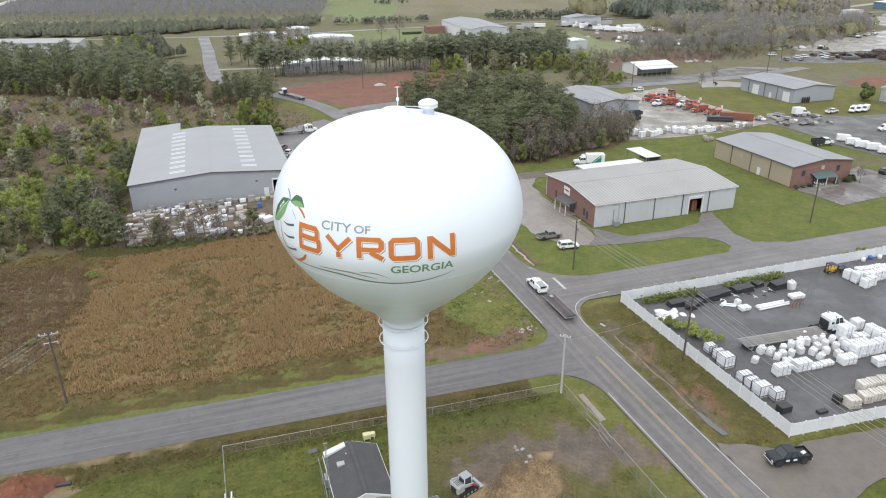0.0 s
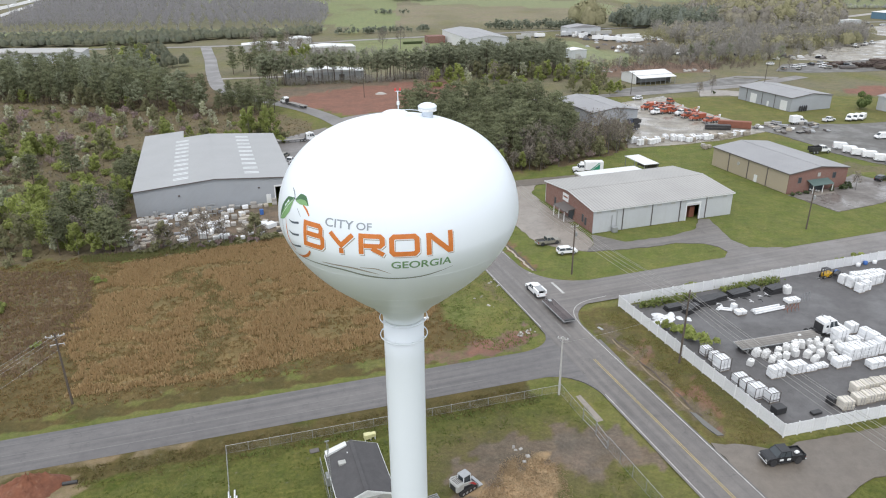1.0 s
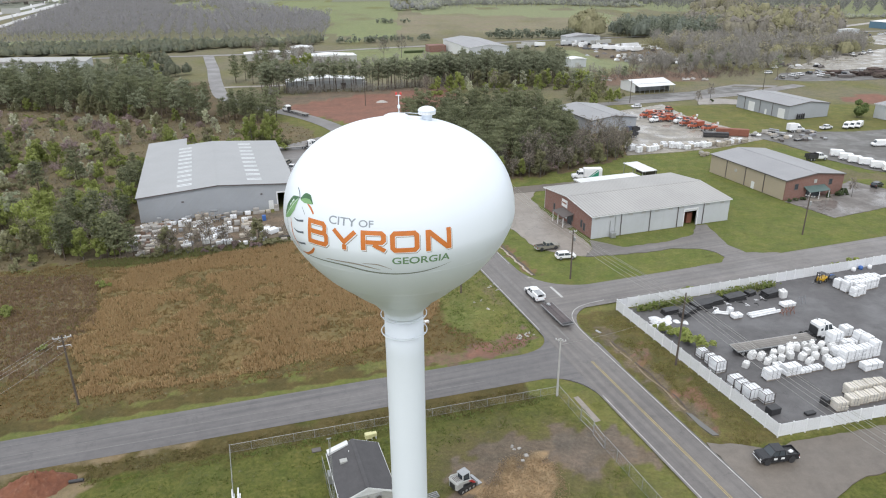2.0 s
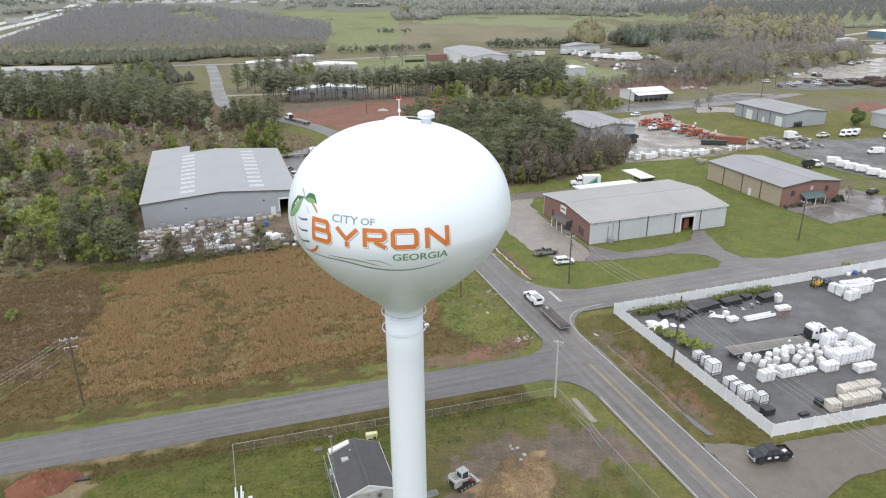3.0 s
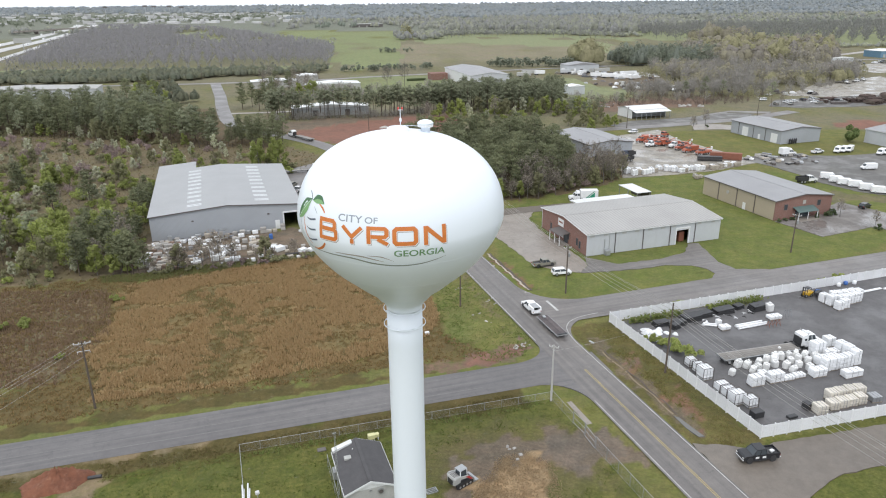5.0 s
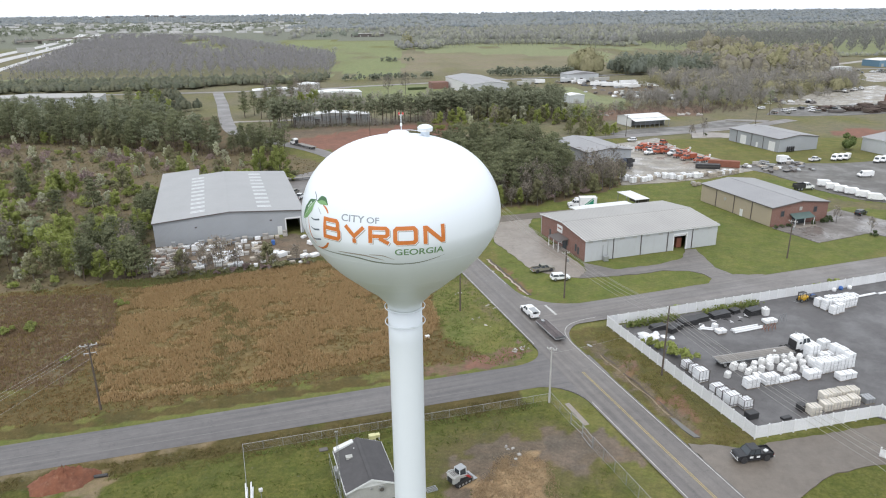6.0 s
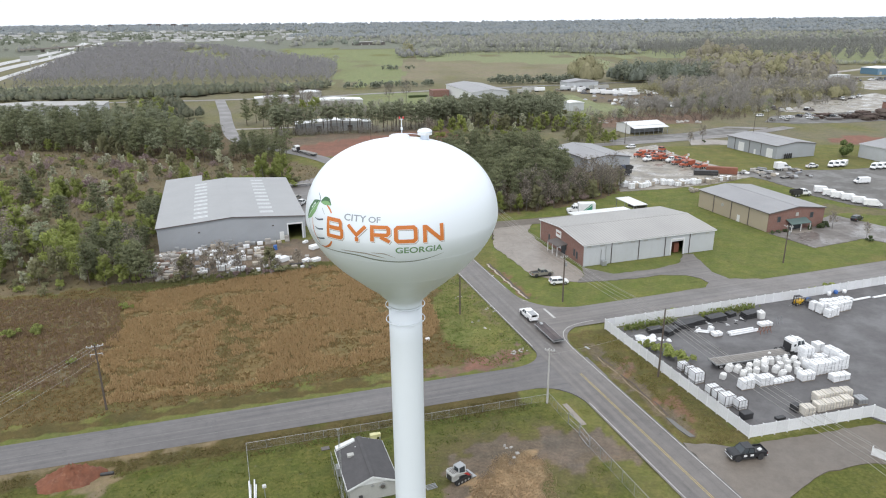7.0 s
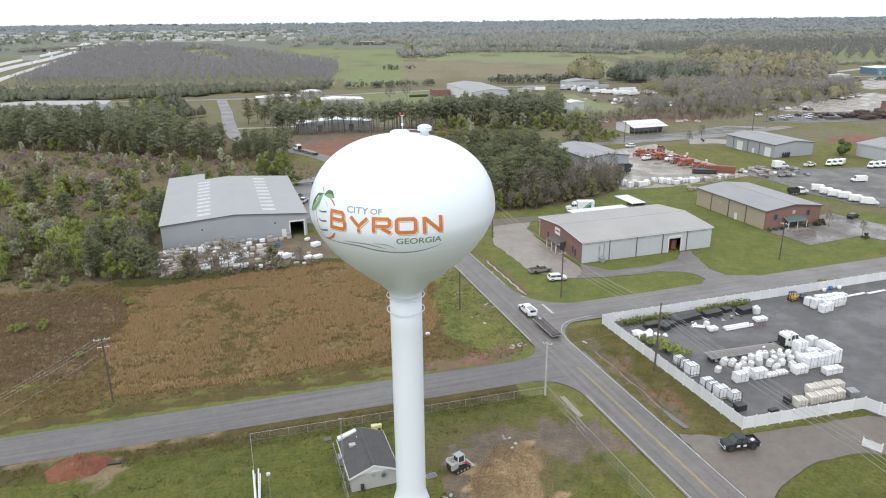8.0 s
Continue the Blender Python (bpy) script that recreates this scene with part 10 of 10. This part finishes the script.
vase_trees("belt_trees", fill([(150, 440), (250, 436), (262, 452), (215, 458), (170, 470)], 70, 43), 11, GROVE, "bare grey trees along the muddy belt", 43, 110, 0.34, 0.014, 0.15, "trees")
far_trees("yellow_green_trees", np.array([(224, 425), (232, 428), (240, 420), (216, 430), (150, 425), (122, 398), (118, 392), (128, 402)]), 9, GROVE_Y, "yellow-green trees beside the back street", 29, 300, 0.36, 0.05, 0.1, lobes=6)
crown_masses("back_grove", fill([(-140, 424), (-124, 432), (-145, 540), (-186, 550), (-165, 440)], 22, 32), 8.5, ROADWOOD, "dark green trees beyond the pines", 32, 5, 0.36, 0.05, "trees", 2, 0.22, 60)
vase_trees("lot_trees", fill([(-80, 420), (50, 440), (70, 480), (-60, 500)], 36, 33), 10, GROVE, "bare trees between the low sheds", 33, 90, 0.34, 0.015, 0.2, "trees")
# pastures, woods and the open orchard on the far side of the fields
crown_masses("pasture_trees", fill([(20, 1130), (60, 1120), (90, 1200), (60, 1260), (10, 1220)], 26, 13), 12, FARWOOD, "trees at the pasture's end in haze-paled grey-green", 13, 5, 0.5, 0.0, "trees", 2, 0.2, 20)
far_trees("pasture_trees", np.array([(26, 1190), (33, 1196)]), 22, GROVE_Y, "tall olive tree on the pasture", 14, 160, 0.4, 0.08, 0.1, lobes=7)
vase_trees("open_orchard", lattice_fill([(90, 1150), (155, 1215), (251, 1190), (363, 1080), (400, 1130), (270, 1260), (150, 1290), (85, 1230)], 17, 16, 1.8, 37), 15, ORCHARD_G, "rows of leafless trees along the far field", 37, 34, 0.42, 0.026, 0.25)
crown_masses("field_thicket", fill([(60, 1260), (150, 1296), (270, 1266), (400, 1136), (430, 1180), (330, 1300), (213, 1380), (70, 1370)], 260, 121), 8, THICKET, "pale green thicket along the far field", 121, 4, 0.6, 0.0, "thicket", 1, 0.2, 10)
crown_masses("field_woods", fill([(100, 1390), (213, 1390), (335, 1310), (440, 1190), (640, 1500), (700, 1900), (560, 2100), (150, 1800)], 560, 12), 19, FARWOOD, "woods across the field in haze-paled grey-green", 12, 5, 0.42, 0.0, "woods", 1, 0.2, 14)
far_trees("tall_olive_group", np.array([(440, 1000), (452, 1010), (466, 996), (480, 1006), (492, 990), (505, 1000), (472, 1024), (515, 985), (498, 1020)]), 24, GROVE_Y, "group of tall olive-brown trees across the field", 38, 120, 0.44, 0.04, 0.08, lobes=8)
open_rows = lattice_fill([(410, 1050), (520, 975), (668, 900), (1000, 850), (1400, 950), (1500, 1300), (900, 1420), (600, 1380), (440, 1290)], 27, 24, 1.6, 11)
vase_trees("pecan_orchard", open_rows, 20, ORCHARD_G, "spaced leafless pecan trees on green turf", 11, 60, 0.5, 0.029, 0.2)
crown_masses("hedge_line", fill([(505, 852), (640, 850), (900, 800), (900, 812), (640, 866), (505, 866)], 120, 39), 6, THICKET, "grey-green hedge along the far lane", 39, 3, 0.7, 0.0, "hedge")


def rise(x, y):
    return 20.0 * np.clip((np.hypot(x, y) - 2200) / 2700, 0, 1) ** 1.3


def belt(name, y0, y1, count, h, material, label, seed, lobes=2, wide=0.7, left=-0.62, right=0.86, keep=None, vary=0.2):
    rng = np.random.default_rng(seed)
    y = rng.uniform(y0, y1, count)
    x = rng.uniform(left, right, count) * y
    k = np.ones(count, bool) if keep is None else keep(x, y)
    p = np.stack([x, y, rise(x, y) - 0.5], 1)[k]
    crown_masses(name, p, h, material, label, seed, lobes, wide, 0.0, vary=vary)


town = lambda x, y: ~((x < -330) & (x > -1500) & (y > 1700) & (y < 3300))
clear = lambda x, y: town(x, y) & ~((x > -260) & (x < 60) & (y < 1600)) & ~((x > -420) & (x < -250) & (y < 1750))
patch = lambda lo, hi: lambda x, y: clear(x, y) & (waves(x, y * 0.45, 300, 91) > lo) & (waves(x, y * 0.45, 300, 91) <= hi)
# Woods and horizon belts use crown colours with the haze mixed in.
belt("far_woods", 1500, 2300, 1500, 15, FARWOOD, "distant woods in haze-paled grey-green", 21, 3, 0.55, keep=patch(-0.35, 0.5))
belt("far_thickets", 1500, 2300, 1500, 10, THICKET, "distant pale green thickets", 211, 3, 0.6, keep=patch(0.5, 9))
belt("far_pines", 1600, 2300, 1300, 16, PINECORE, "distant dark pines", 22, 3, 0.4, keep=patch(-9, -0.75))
belt("far_woods", 2300, 3300, 2600, 15, HORIZON, "distant woods in haze-paled grey-green", 23, 2, 0.9, keep=patch(-0.5, 9), vary=0.1)
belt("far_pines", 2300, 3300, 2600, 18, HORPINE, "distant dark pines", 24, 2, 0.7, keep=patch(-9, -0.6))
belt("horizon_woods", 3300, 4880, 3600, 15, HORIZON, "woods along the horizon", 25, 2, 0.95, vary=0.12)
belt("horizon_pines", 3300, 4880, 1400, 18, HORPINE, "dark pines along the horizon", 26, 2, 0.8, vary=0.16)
far_trees("town_trees", fill([(-1500, 1900), (-980, 1950), (-930, 2300), (-500, 2250), (-330, 3200), (-1500, 3200)], 900, 27), 10, FARPINE, "trees among the distant town", 27, 10, 0.5, 0.4, 0.0)

rt = random.Random(4)
HOUSE_W = plain("pale_town_walls", (0.66, 0.66, 0.66), (0.30, 0.29, 0.29), 0.03, 0.01, 0.7, 0.0)
tm_ = Mesh()
for i in range(190):
    y = rt.uniform(2100, 3500)
    x = rt.choice((rt.uniform(-0.60, -0.44), rt.uniform(-0.42, -0.24), rt.uniform(-0.42, -0.24), rt.uniform(-0.24, -0.12))) * y
    w, d, h = rt.uniform(9, 34), rt.uniform(9, 24), rt.uniform(4, 8.5)
    tm_.box(x, y, float(rise(np.array(x), np.array(y))) - 0.5, w, d, h, rt.uniform(-20, 40))
solid("distant_town", tm_, HOUSE_W, 0, 0, 0, 0, "pale low buildings of a distant town", "town", kind="stuff")
school = plain_hall("long_school", -56, 1722, 78, 16, 6.5, 8.0, 3, TRIM_D, SIDING, "long low dark-windowed building on the pasture", "school")
for sx, sy, h in ((-844, 2587, 46), (-862, 2739, 44), (-800, 2715, 44), (-750, 2693, 40), (-1070, 2830, 42)):
    s = thing("tall_road_sign", sx, sy, 2, 8, "tall roadside sign on a single post", "sign", "tall signs")
    part("post", Mesh().tube((0, 0, 0), (0, 0, h - 4), 0.8, n=8), STEEL, s)
    part("board", Mesh().box(0, 0, h - 5, 16, 1.2, 6), TRIM_D, s)
bb = thing("billboard", -506, 1020, 0, 30, "grey roadside billboard on a post", "sign")
part("post", Mesh().tube((0, 0, 0), (0, 0, 11), 0.5, n=8), STEEL, bb)
part("board", Mesh().box(0, 0, 10, 22, 1.0, 6.5), SIDING, bb)
rc = Mesh()
for _ in range(60):
    way = rt.choice((CARRIAGE_W, CARRIAGE_E))
    i = rt.randrange(len(way) - 1)
    a, b, q = way[i], way[i + 1], rt.random()
    k = rt.choice((-3, 3))
    rc.box(a[0] + (b[0] - a[0]) * q + k, a[1] + (b[1] - a[1]) * q, 0.3, 2.2, rt.choice((5, 5, 16)), rt.choice((1.6, 1.8, 3.6)), 15)
bridge = thing("road_bridge", -716, 1604, 0, 74, "grey concrete bridge over the distant highway", "bridge")
part("deck", Mesh().box(0, 0, 5.6, 230, 12, 1.5, 0, 0.1), CONC, bridge)
for x in (-60, -5, 45):
    part("pier", Mesh().box(x, 0, 0, 2.2, 10, 5.6, 0, 0.1), CONC, bridge)
for side in (-5.8, 5.8):
    part("parapet", Mesh().box(0, side, 7.1, 230, 0.35, 1.0), CONC, bridge)
solid("highway_traffic", rc, CAR_W, 0, 0, 0, 0, "pale cars and lorries on the distant highway", "vehicles", kind="stuff")

# ---- junk yard, sawmill and lots beyond the back street ----
rj = random.Random(8)
plain_hall("grey_metal_hall", 168, 612, 30, 16, 6.5, 8.5, 10, WALL_W, ROOF_G, "pale metal hall at the junk yard")
plain_hall("small_white_shed", 126, 466, 11, 10, 5.4, 6.4, 10, WALL_W, ROOF_WHITE, "small white metal shed by the trees")
plain_hall("blue_hall", 530, 716, 40, 22, 6.5, 7.6, 12, BLUEGREY, ROOF_WHITE, "blue-walled industrial hall in the distance")
plain_hall("white_low_hall", 434, 652, 26, 12, 5, 6, 10, WALL_W, ROOF_WHITE, "white low hall in the distance")
plain_hall("brick_shed", 356, 447, 34, 12, 4.4, 5.6, 24, BRICK, ROOF_G, "long low brick building beside the sawmill lot")


def box_trailer(x, y, rz, ln=12.0):
    """A white box trailer on its bogie and legs."""
    b = thing("white_box_trailer", x, y, -0.1, rz, "white box trailer standing in the junk yard", "trailer", "junk yard trailers")
    part("box", Mesh().box(0, 0, 1.0, ln, 2.5, 2.7, 0, 0.05), rj.choice((CAR_W, CAR_W, WALL_W, SIDING)), b)
    part("bogie", Mesh().box(-ln * 0.32, 0, 0.0, 2.6, 2.3, 1.0), TYRE, b)
    part("landing_leg", Mesh().box(ln * 0.3, 0.8, 0.0, 0.2, 0.2, 1.0).box(ln * 0.3, -0.8, 0.0, 0.2, 0.2, 1.0), STEEL, b)
    return b


for x, y, rz, ln in ((157, 606, -28, 13), (152, 598, 4, 9), (186, 604, 14, 15), (172, 566, -8, 13), (179, 559, -12, 12), (188, 551, -16, 14), (200, 574, 12, 15), (195, 545, 20, 8), (164, 588, 40, 10), (206, 560, 4, 12), (120, 596, 10, 14), (128, 592, 12, 9), (112, 580, 4, 12)):
    box_trailer(x, y, rz, ln)


def wreck(x, y, rz):
    """A stripped car or van body on the ground."""
    c = thing("scrap_car", x, y, -0.1, rz, "stripped old car standing in the junk yard", "car", "scrap cars")
    tall = rj.uniform(0.0, 0.7)
    part("body", body_side([(-2.2, 0.3), (2.1, 0.3), (2.25, 0.7), (1.2, 0.95), (0.5, 1.45 + tall), (-1.6, 1.5 + tall), (-2.25, 0.95)], 1.8), rj.choice((CAR_W, CAR_W, CAR_K, CAR_T, STEEL, TRIM_D, SIDING, STRAP)), c)
    part("window_glass", Mesh().box(-0.5, 0, 0.98, 1.7, 1.83, 0.36 + tall * 0.6, top=0.86), GLASS, c)


for poly, count in (([(140, 600), (170, 560), (210, 530), (225, 575), (185, 600)], 52), ([(150, 520), (170, 476), (215, 462), (222, 500), (196, 524)], 48), ([(228, 470), (240, 440), (285, 436), (288, 450)], 18)):
    for x, y in fill(poly, count, count):
        wreck(float(x), float(y), rj.uniform(-20, 60))
for i in range(16):
    x, y = rj.uniform(150, 215), rj.uniform(476, 590)
    heap("scrap_mound", x, y, -0.1, rj.uniform(3, 7), rj.uniform(2.5, 4), rj.uniform(0.8, 1.6), rj.choice((STEEL, TRIM_D, STRAP, BLACK)), "heap of scrap metal in the junk yard", "scrap heap", 300 + i, "scrap heaps")


def log_pile(x, y, rz, ln, rows):
    """Sawlogs tipped in a long stack, too far off to pick apart."""
    p = thing("log_pile", x, y, -0.1, rz, "long stack of red-brown sawlogs", "log pile", "log piles")
    for word, bark in (("log_layer", LOGBARK), ("grey_log_layer", POLEWOOD)):
        m = Mesh()
        for k in range(rows):
            for i in range(int(ln / 0.75) - k):
                if (rj.random() < 0.7) != (bark is LOGBARK):
                    continue
                r = rj.uniform(0.28, 0.42)
                x0 = -ln / 2 + 0.75 * (i + 0.5 * k) + rj.uniform(-0.2, 0.2)
                y0, z0 = rj.uniform(-1.2, 1.2), 0.35 + 0.6 * k
                m.tube((x0, y0 - 2.6, z0), (x0 + rj.uniform(-1.0, 1.0), y0 + 2.6, z0 + rj.uniform(-0.1, 0.3)), r, r * 0.8, 6)
        tagged(part(word, m, bark, p), kind="stuff")


for x, y, rz, ln, rows in ((286, 402, 20, 13, 3), (300, 404, 24, 14, 3), (314, 411, 24, 14, 4), (294, 394, 22, 12, 3), (308, 398, 26, 14, 3), (320, 401, 24, 13, 4), (276, 412, 18, 10, 2), (330, 414, 26, 12, 3), (266, 404, 14, 8, 2), (334, 425, 20, 12, 3), (304, 416, 22, 12, 3), (322, 422, 24, 12, 3), (312, 390, 24, 12, 3), (326, 394, 24, 12, 4), (336, 404, 22, 12, 4), (344, 414, 24, 12, 4), (350, 404, 24, 14, 4), (340, 392, 24, 14, 4)):
    log_pile(x, y, rz + rj.uniform(-25, 25), ln, rows + 1)
solid("log_loader_bed", Mesh().box(0, 0, 0.4, 9.0, 2.4, 1.3, 0, 0.1).box(-2.6, 0, 0.0, 1.6, 2.2, 0.5).box(2.6, 0, 0.0, 1.6, 2.2, 0.5), TRIM_D, 272, 396, -0.1, -12, "dark open log trailer on the lot", "trailer")
for i in range(13):
    suv("parked_car", 236 + i * 3.6 + rj.uniform(-6, 6), 404 + rj.uniform(-8, 16), rj.uniform(0, 360), rj.choice((CAR_W, CAR_W, CAR_K, CAR_T)), "car parked on the far lot")
for i in range(34):
    t_ = rj.random()
    suv("parked_car", 430 + t_ * 120 + rj.uniform(-8, 8), 630 + t_ * 50 + rj.uniform(-14, 14), rj.uniform(0, 360), rj.choice((CAR_W, CAR_W, CAR_K, CAR_T, CAR_B)), "car parked on the distant works lot")
for x, y, rz in ((352, 500, 30), (362, 508, 10), (340, 492, 80)):
    lorry("far_truck", x, y, rz, CAR_W, "pale truck on the wet gravel lot", "flat", "far trucks")
rubble([(176, 400), (180, 402), (186, 398)], 7, 2.4, 2.2, "street rubble", "pale broken slab by the back street")
rubble([(128, 404), (116, 398), (134, 410)], 5, 4.0, 1.8, "street rubble", "pale broken slab by the back street")
for x, y, k in ((130, 376, 0.8), (227, 391, 0.85), (191, 404, 0.95), (115, 364, 0.7), (106, 356, 0.75), (153, 428, 0.9), (187, 424, 0.85), (210, 421, 0.8), (236, 396, 0.6), (98, 366, 0.8)):
    plant(rj.choice(TALLS + BARES[:1]), x, y, k, rj.uniform(0, 360))
for x, y in ((-3.3, 515), (9.9, 531)):
    plant(BARES[2], x, y, 1.15, rj.uniform(0, 360))
power_pole("wooden_pole", -12, 340, 12, "wooden pole at the red clay lot", POLEWOOD, 1)
heap("rubble_heap", -4, 348, -0.1, 6, 3, 1.0, STONE, "pale rubble heap on the red clay lot", "heap", 77)
power_pole("wooden_pole", 118.6, 331, 11, "wooden pole on the back street", POLEWOOD, 1)
power_pole("wooden_pole", 200, 356, 11, "wooden pole on the back street", POLEWOOD, 1)
power_pole("wooden_pole", -160, 600, 14, "wooden pole by the country road", POLEWOOD, 1)
semi_tractor("white_tractor_unit", -48.5, 328.5, 128, CAR_W, "white lorry tractor unit on the main road bend")
flatbed_trailer("long_flatbed", -42.0, 320.4, 128, 13.0, "flatbed trailer behind the lorry on the bend", 2.5)

# ---- tall dry grass and verge grass ----
def tufts(poly, count, h, material, name, label, seed, keep=None, blades=5, wide=0.22):
    rng = np.random.default_rng(seed)
    p = fill(poly, count, seed)
    if keep is not None:
        p = p[keep(p[:, 0], p[:, 1])]
    n = len(p)
    base = np.repeat(p, blades, axis=0) + rng.normal(size=(n * blades, 2)) * wide
    hh = np.repeat(h * rng.uniform(0.5, 1.25, n), blades) * rng.uniform(0.7, 1.1, n * blades)
    a = rng.uniform(0, 6.283, n * blades)
    s = np.stack([np.cos(a), np.sin(a)], 1) * (0.10 + 0.08 * rng.random((n * blades, 1)))
    tip = base + rng.normal(size=(n * blades, 2)) * 0.22 * hh[:, None]
    z0 = np.full((n * blades, 1), -0.15)
    v = np.stack([np.hstack([base - s, z0]), np.hstack([base + s, z0]), np.hstack([tip, hh[:, None]])], 1).reshape(-1, 3)
    thing(name, 0, 0, 0, 0, label, "grass", kind="stuff", mesh=raw_mesh(name, v, np.arange(3 * n * blades).reshape(-1, 3), material))


patchy = lambda x, y: ~(inside(GREEN_TRAIL, x, y) & (waves(x, y, 6, 44) + 0.6 * waves(x, y, 2.5, 45) > -0.25)) & (waves(x, y, 13, 41) + 0.6 * waves(x, y, 4, 42) > -0.5)
tufts([(x * 1.03 + 0.6, 122 + (y - 122) * 1.06) for x, y in BROWN], 25000, 0.56, DRYGRASS, "dry_grass", "tall orange-brown broomsedge standing in the field", 51, patchy)
tufts(FIELD, 11500, 0.26, leafy("faded_grass", [(0.228, 0.176, 0.075), (0.268, 0.192, 0.089), (0.31, 0.212, 0.109)], by_object=0.0, through_light=0.5), "faded_grass", "faded olive and brown rough grass", 52)
tufts([(x + 2 * math.sin(y), y) for x, y in GREEN_TRAIL], 750, 0.26, leafy("hollow_grass", [(0.225, 0.212, 0.096), (0.275, 0.24, 0.115), (0.32, 0.252, 0.132)], by_object=0.0), "hollow_grass", "olive green grass in the hollow of the field", 58, lambda x, y: waves(x, y, 6, 43) > -0.5)
tufts(BRUSH, 5200, 0.5, leafy("grey_brush", [(0.262, 0.184, 0.120), (0.295, 0.212, 0.143), (0.235, 0.166, 0.107)], by_object=0.0, through_light=0.5), "grey_brush", "grey-brown dead brush", 53)
tufts(SCRUB, 9000, 0.45, leafy("scrub_grass", [(0.23, 0.172, 0.105), (0.195, 0.18, 0.092), (0.262, 0.20, 0.125)], by_object=0.0, through_light=0.5), "scrub_grass", "rough brown grass between the shrubs", 54, lambda x, y: x > -215)
tufts(LUSH, 1500, 0.10, GREENTUFT, "lush_grass", "bright green weeds on the verge", 55)
tufts(YARD_VERGE, 2600, 0.45, leafy("verge_grass", [(0.20, 0.225, 0.085), (0.235, 0.245, 0.10), (0.25, 0.225, 0.115)], by_object=0.0, through_light=0.5), "verge_grass", "rank olive grass between stone yard and field", 58)
tufts(STRAW, 2000, 0.05, STRAWM, "straw", "pale straw spread on bare soil", 56, None, 6, 0.3)
tufts([uv(-4, 79.6), uv(45, 77.6), uv(45, 76.4), uv(-4, 78.4)], 420, 0.22, GREENTUFT, "fence_grass", "unmown green grass along the chain-link fence", 57)


# short uneven grass of the tower lot, the ditches and the fence strip
LOT = [uv(-60, 80), uv(45, 76), uv(45, 36), uv(20, 20), uv(-60, 30)]
lot_open = lambda x, y: ~inside(STRAW, x, y) & ~inside(TOWER_DRIVE, x, y) & (np.hypot((x - 17) / 13, (y - 71) / 8) > 0.9) & (np.hypot(x + 48.2, y - 71.6) > 6) & (waves(x, y, 5, 46) + 0.7 * waves(x, y, 2, 47) > -0.1)
tufts(LOT, 9000, 0.05, leafy("lot_grass", [(0.115, 0.160, 0.036), (0.150, 0.184, 0.050), (0.196, 0.196, 0.074)], by_object=0.0, through_light=0.4), "lot_grass", "short uneven green grass of the tower lot", 61, lot_open, 4, 0.3)
DITCH_SIDE = [uv(-75, ROAD_A(-75) - 4.9), uv(42, ROAD_A(42) - 4.9), uv(42, ROAD_A(42) - 10), uv(-75, ROAD_A(-75) - 10)]
sparse = lambda x, y: (waves(x, y, 6, 48) + 0.6 * waves(x, y, 2, 49) > -0.5) & (np.hypot(x + 48.2, y - 71.6) > 6)
tufts(DITCH_SIDE, 3600, 0.03, leafy("ditch_grass", [(0.172, 0.134, 0.060), (0.146, 0.142, 0.049), (0.215, 0.158, 0.086)], by_object=0.0, through_light=0.4), "ditch_grass", "matted olive and brown grass along the ditch", 62, sparse, 4, 0.25)
STRIP = [uv(64.2, 56), uv(69.6, 58.5), uv(69.6, 98), uv(64.2, 98)]
tufts(STRIP, 1500, 0.04, leafy("strip_grass", [(0.225, 0.210, 0.075), (0.262, 0.217, 0.098), (0.188, 0.203, 0.063)], by_object=0.0, through_light=0.4), "strip_grass", "thin olive grass between ditch and fence", 63, lambda x, y: waves(x, y, 5, 50) > -0.3, 4, 0.25)
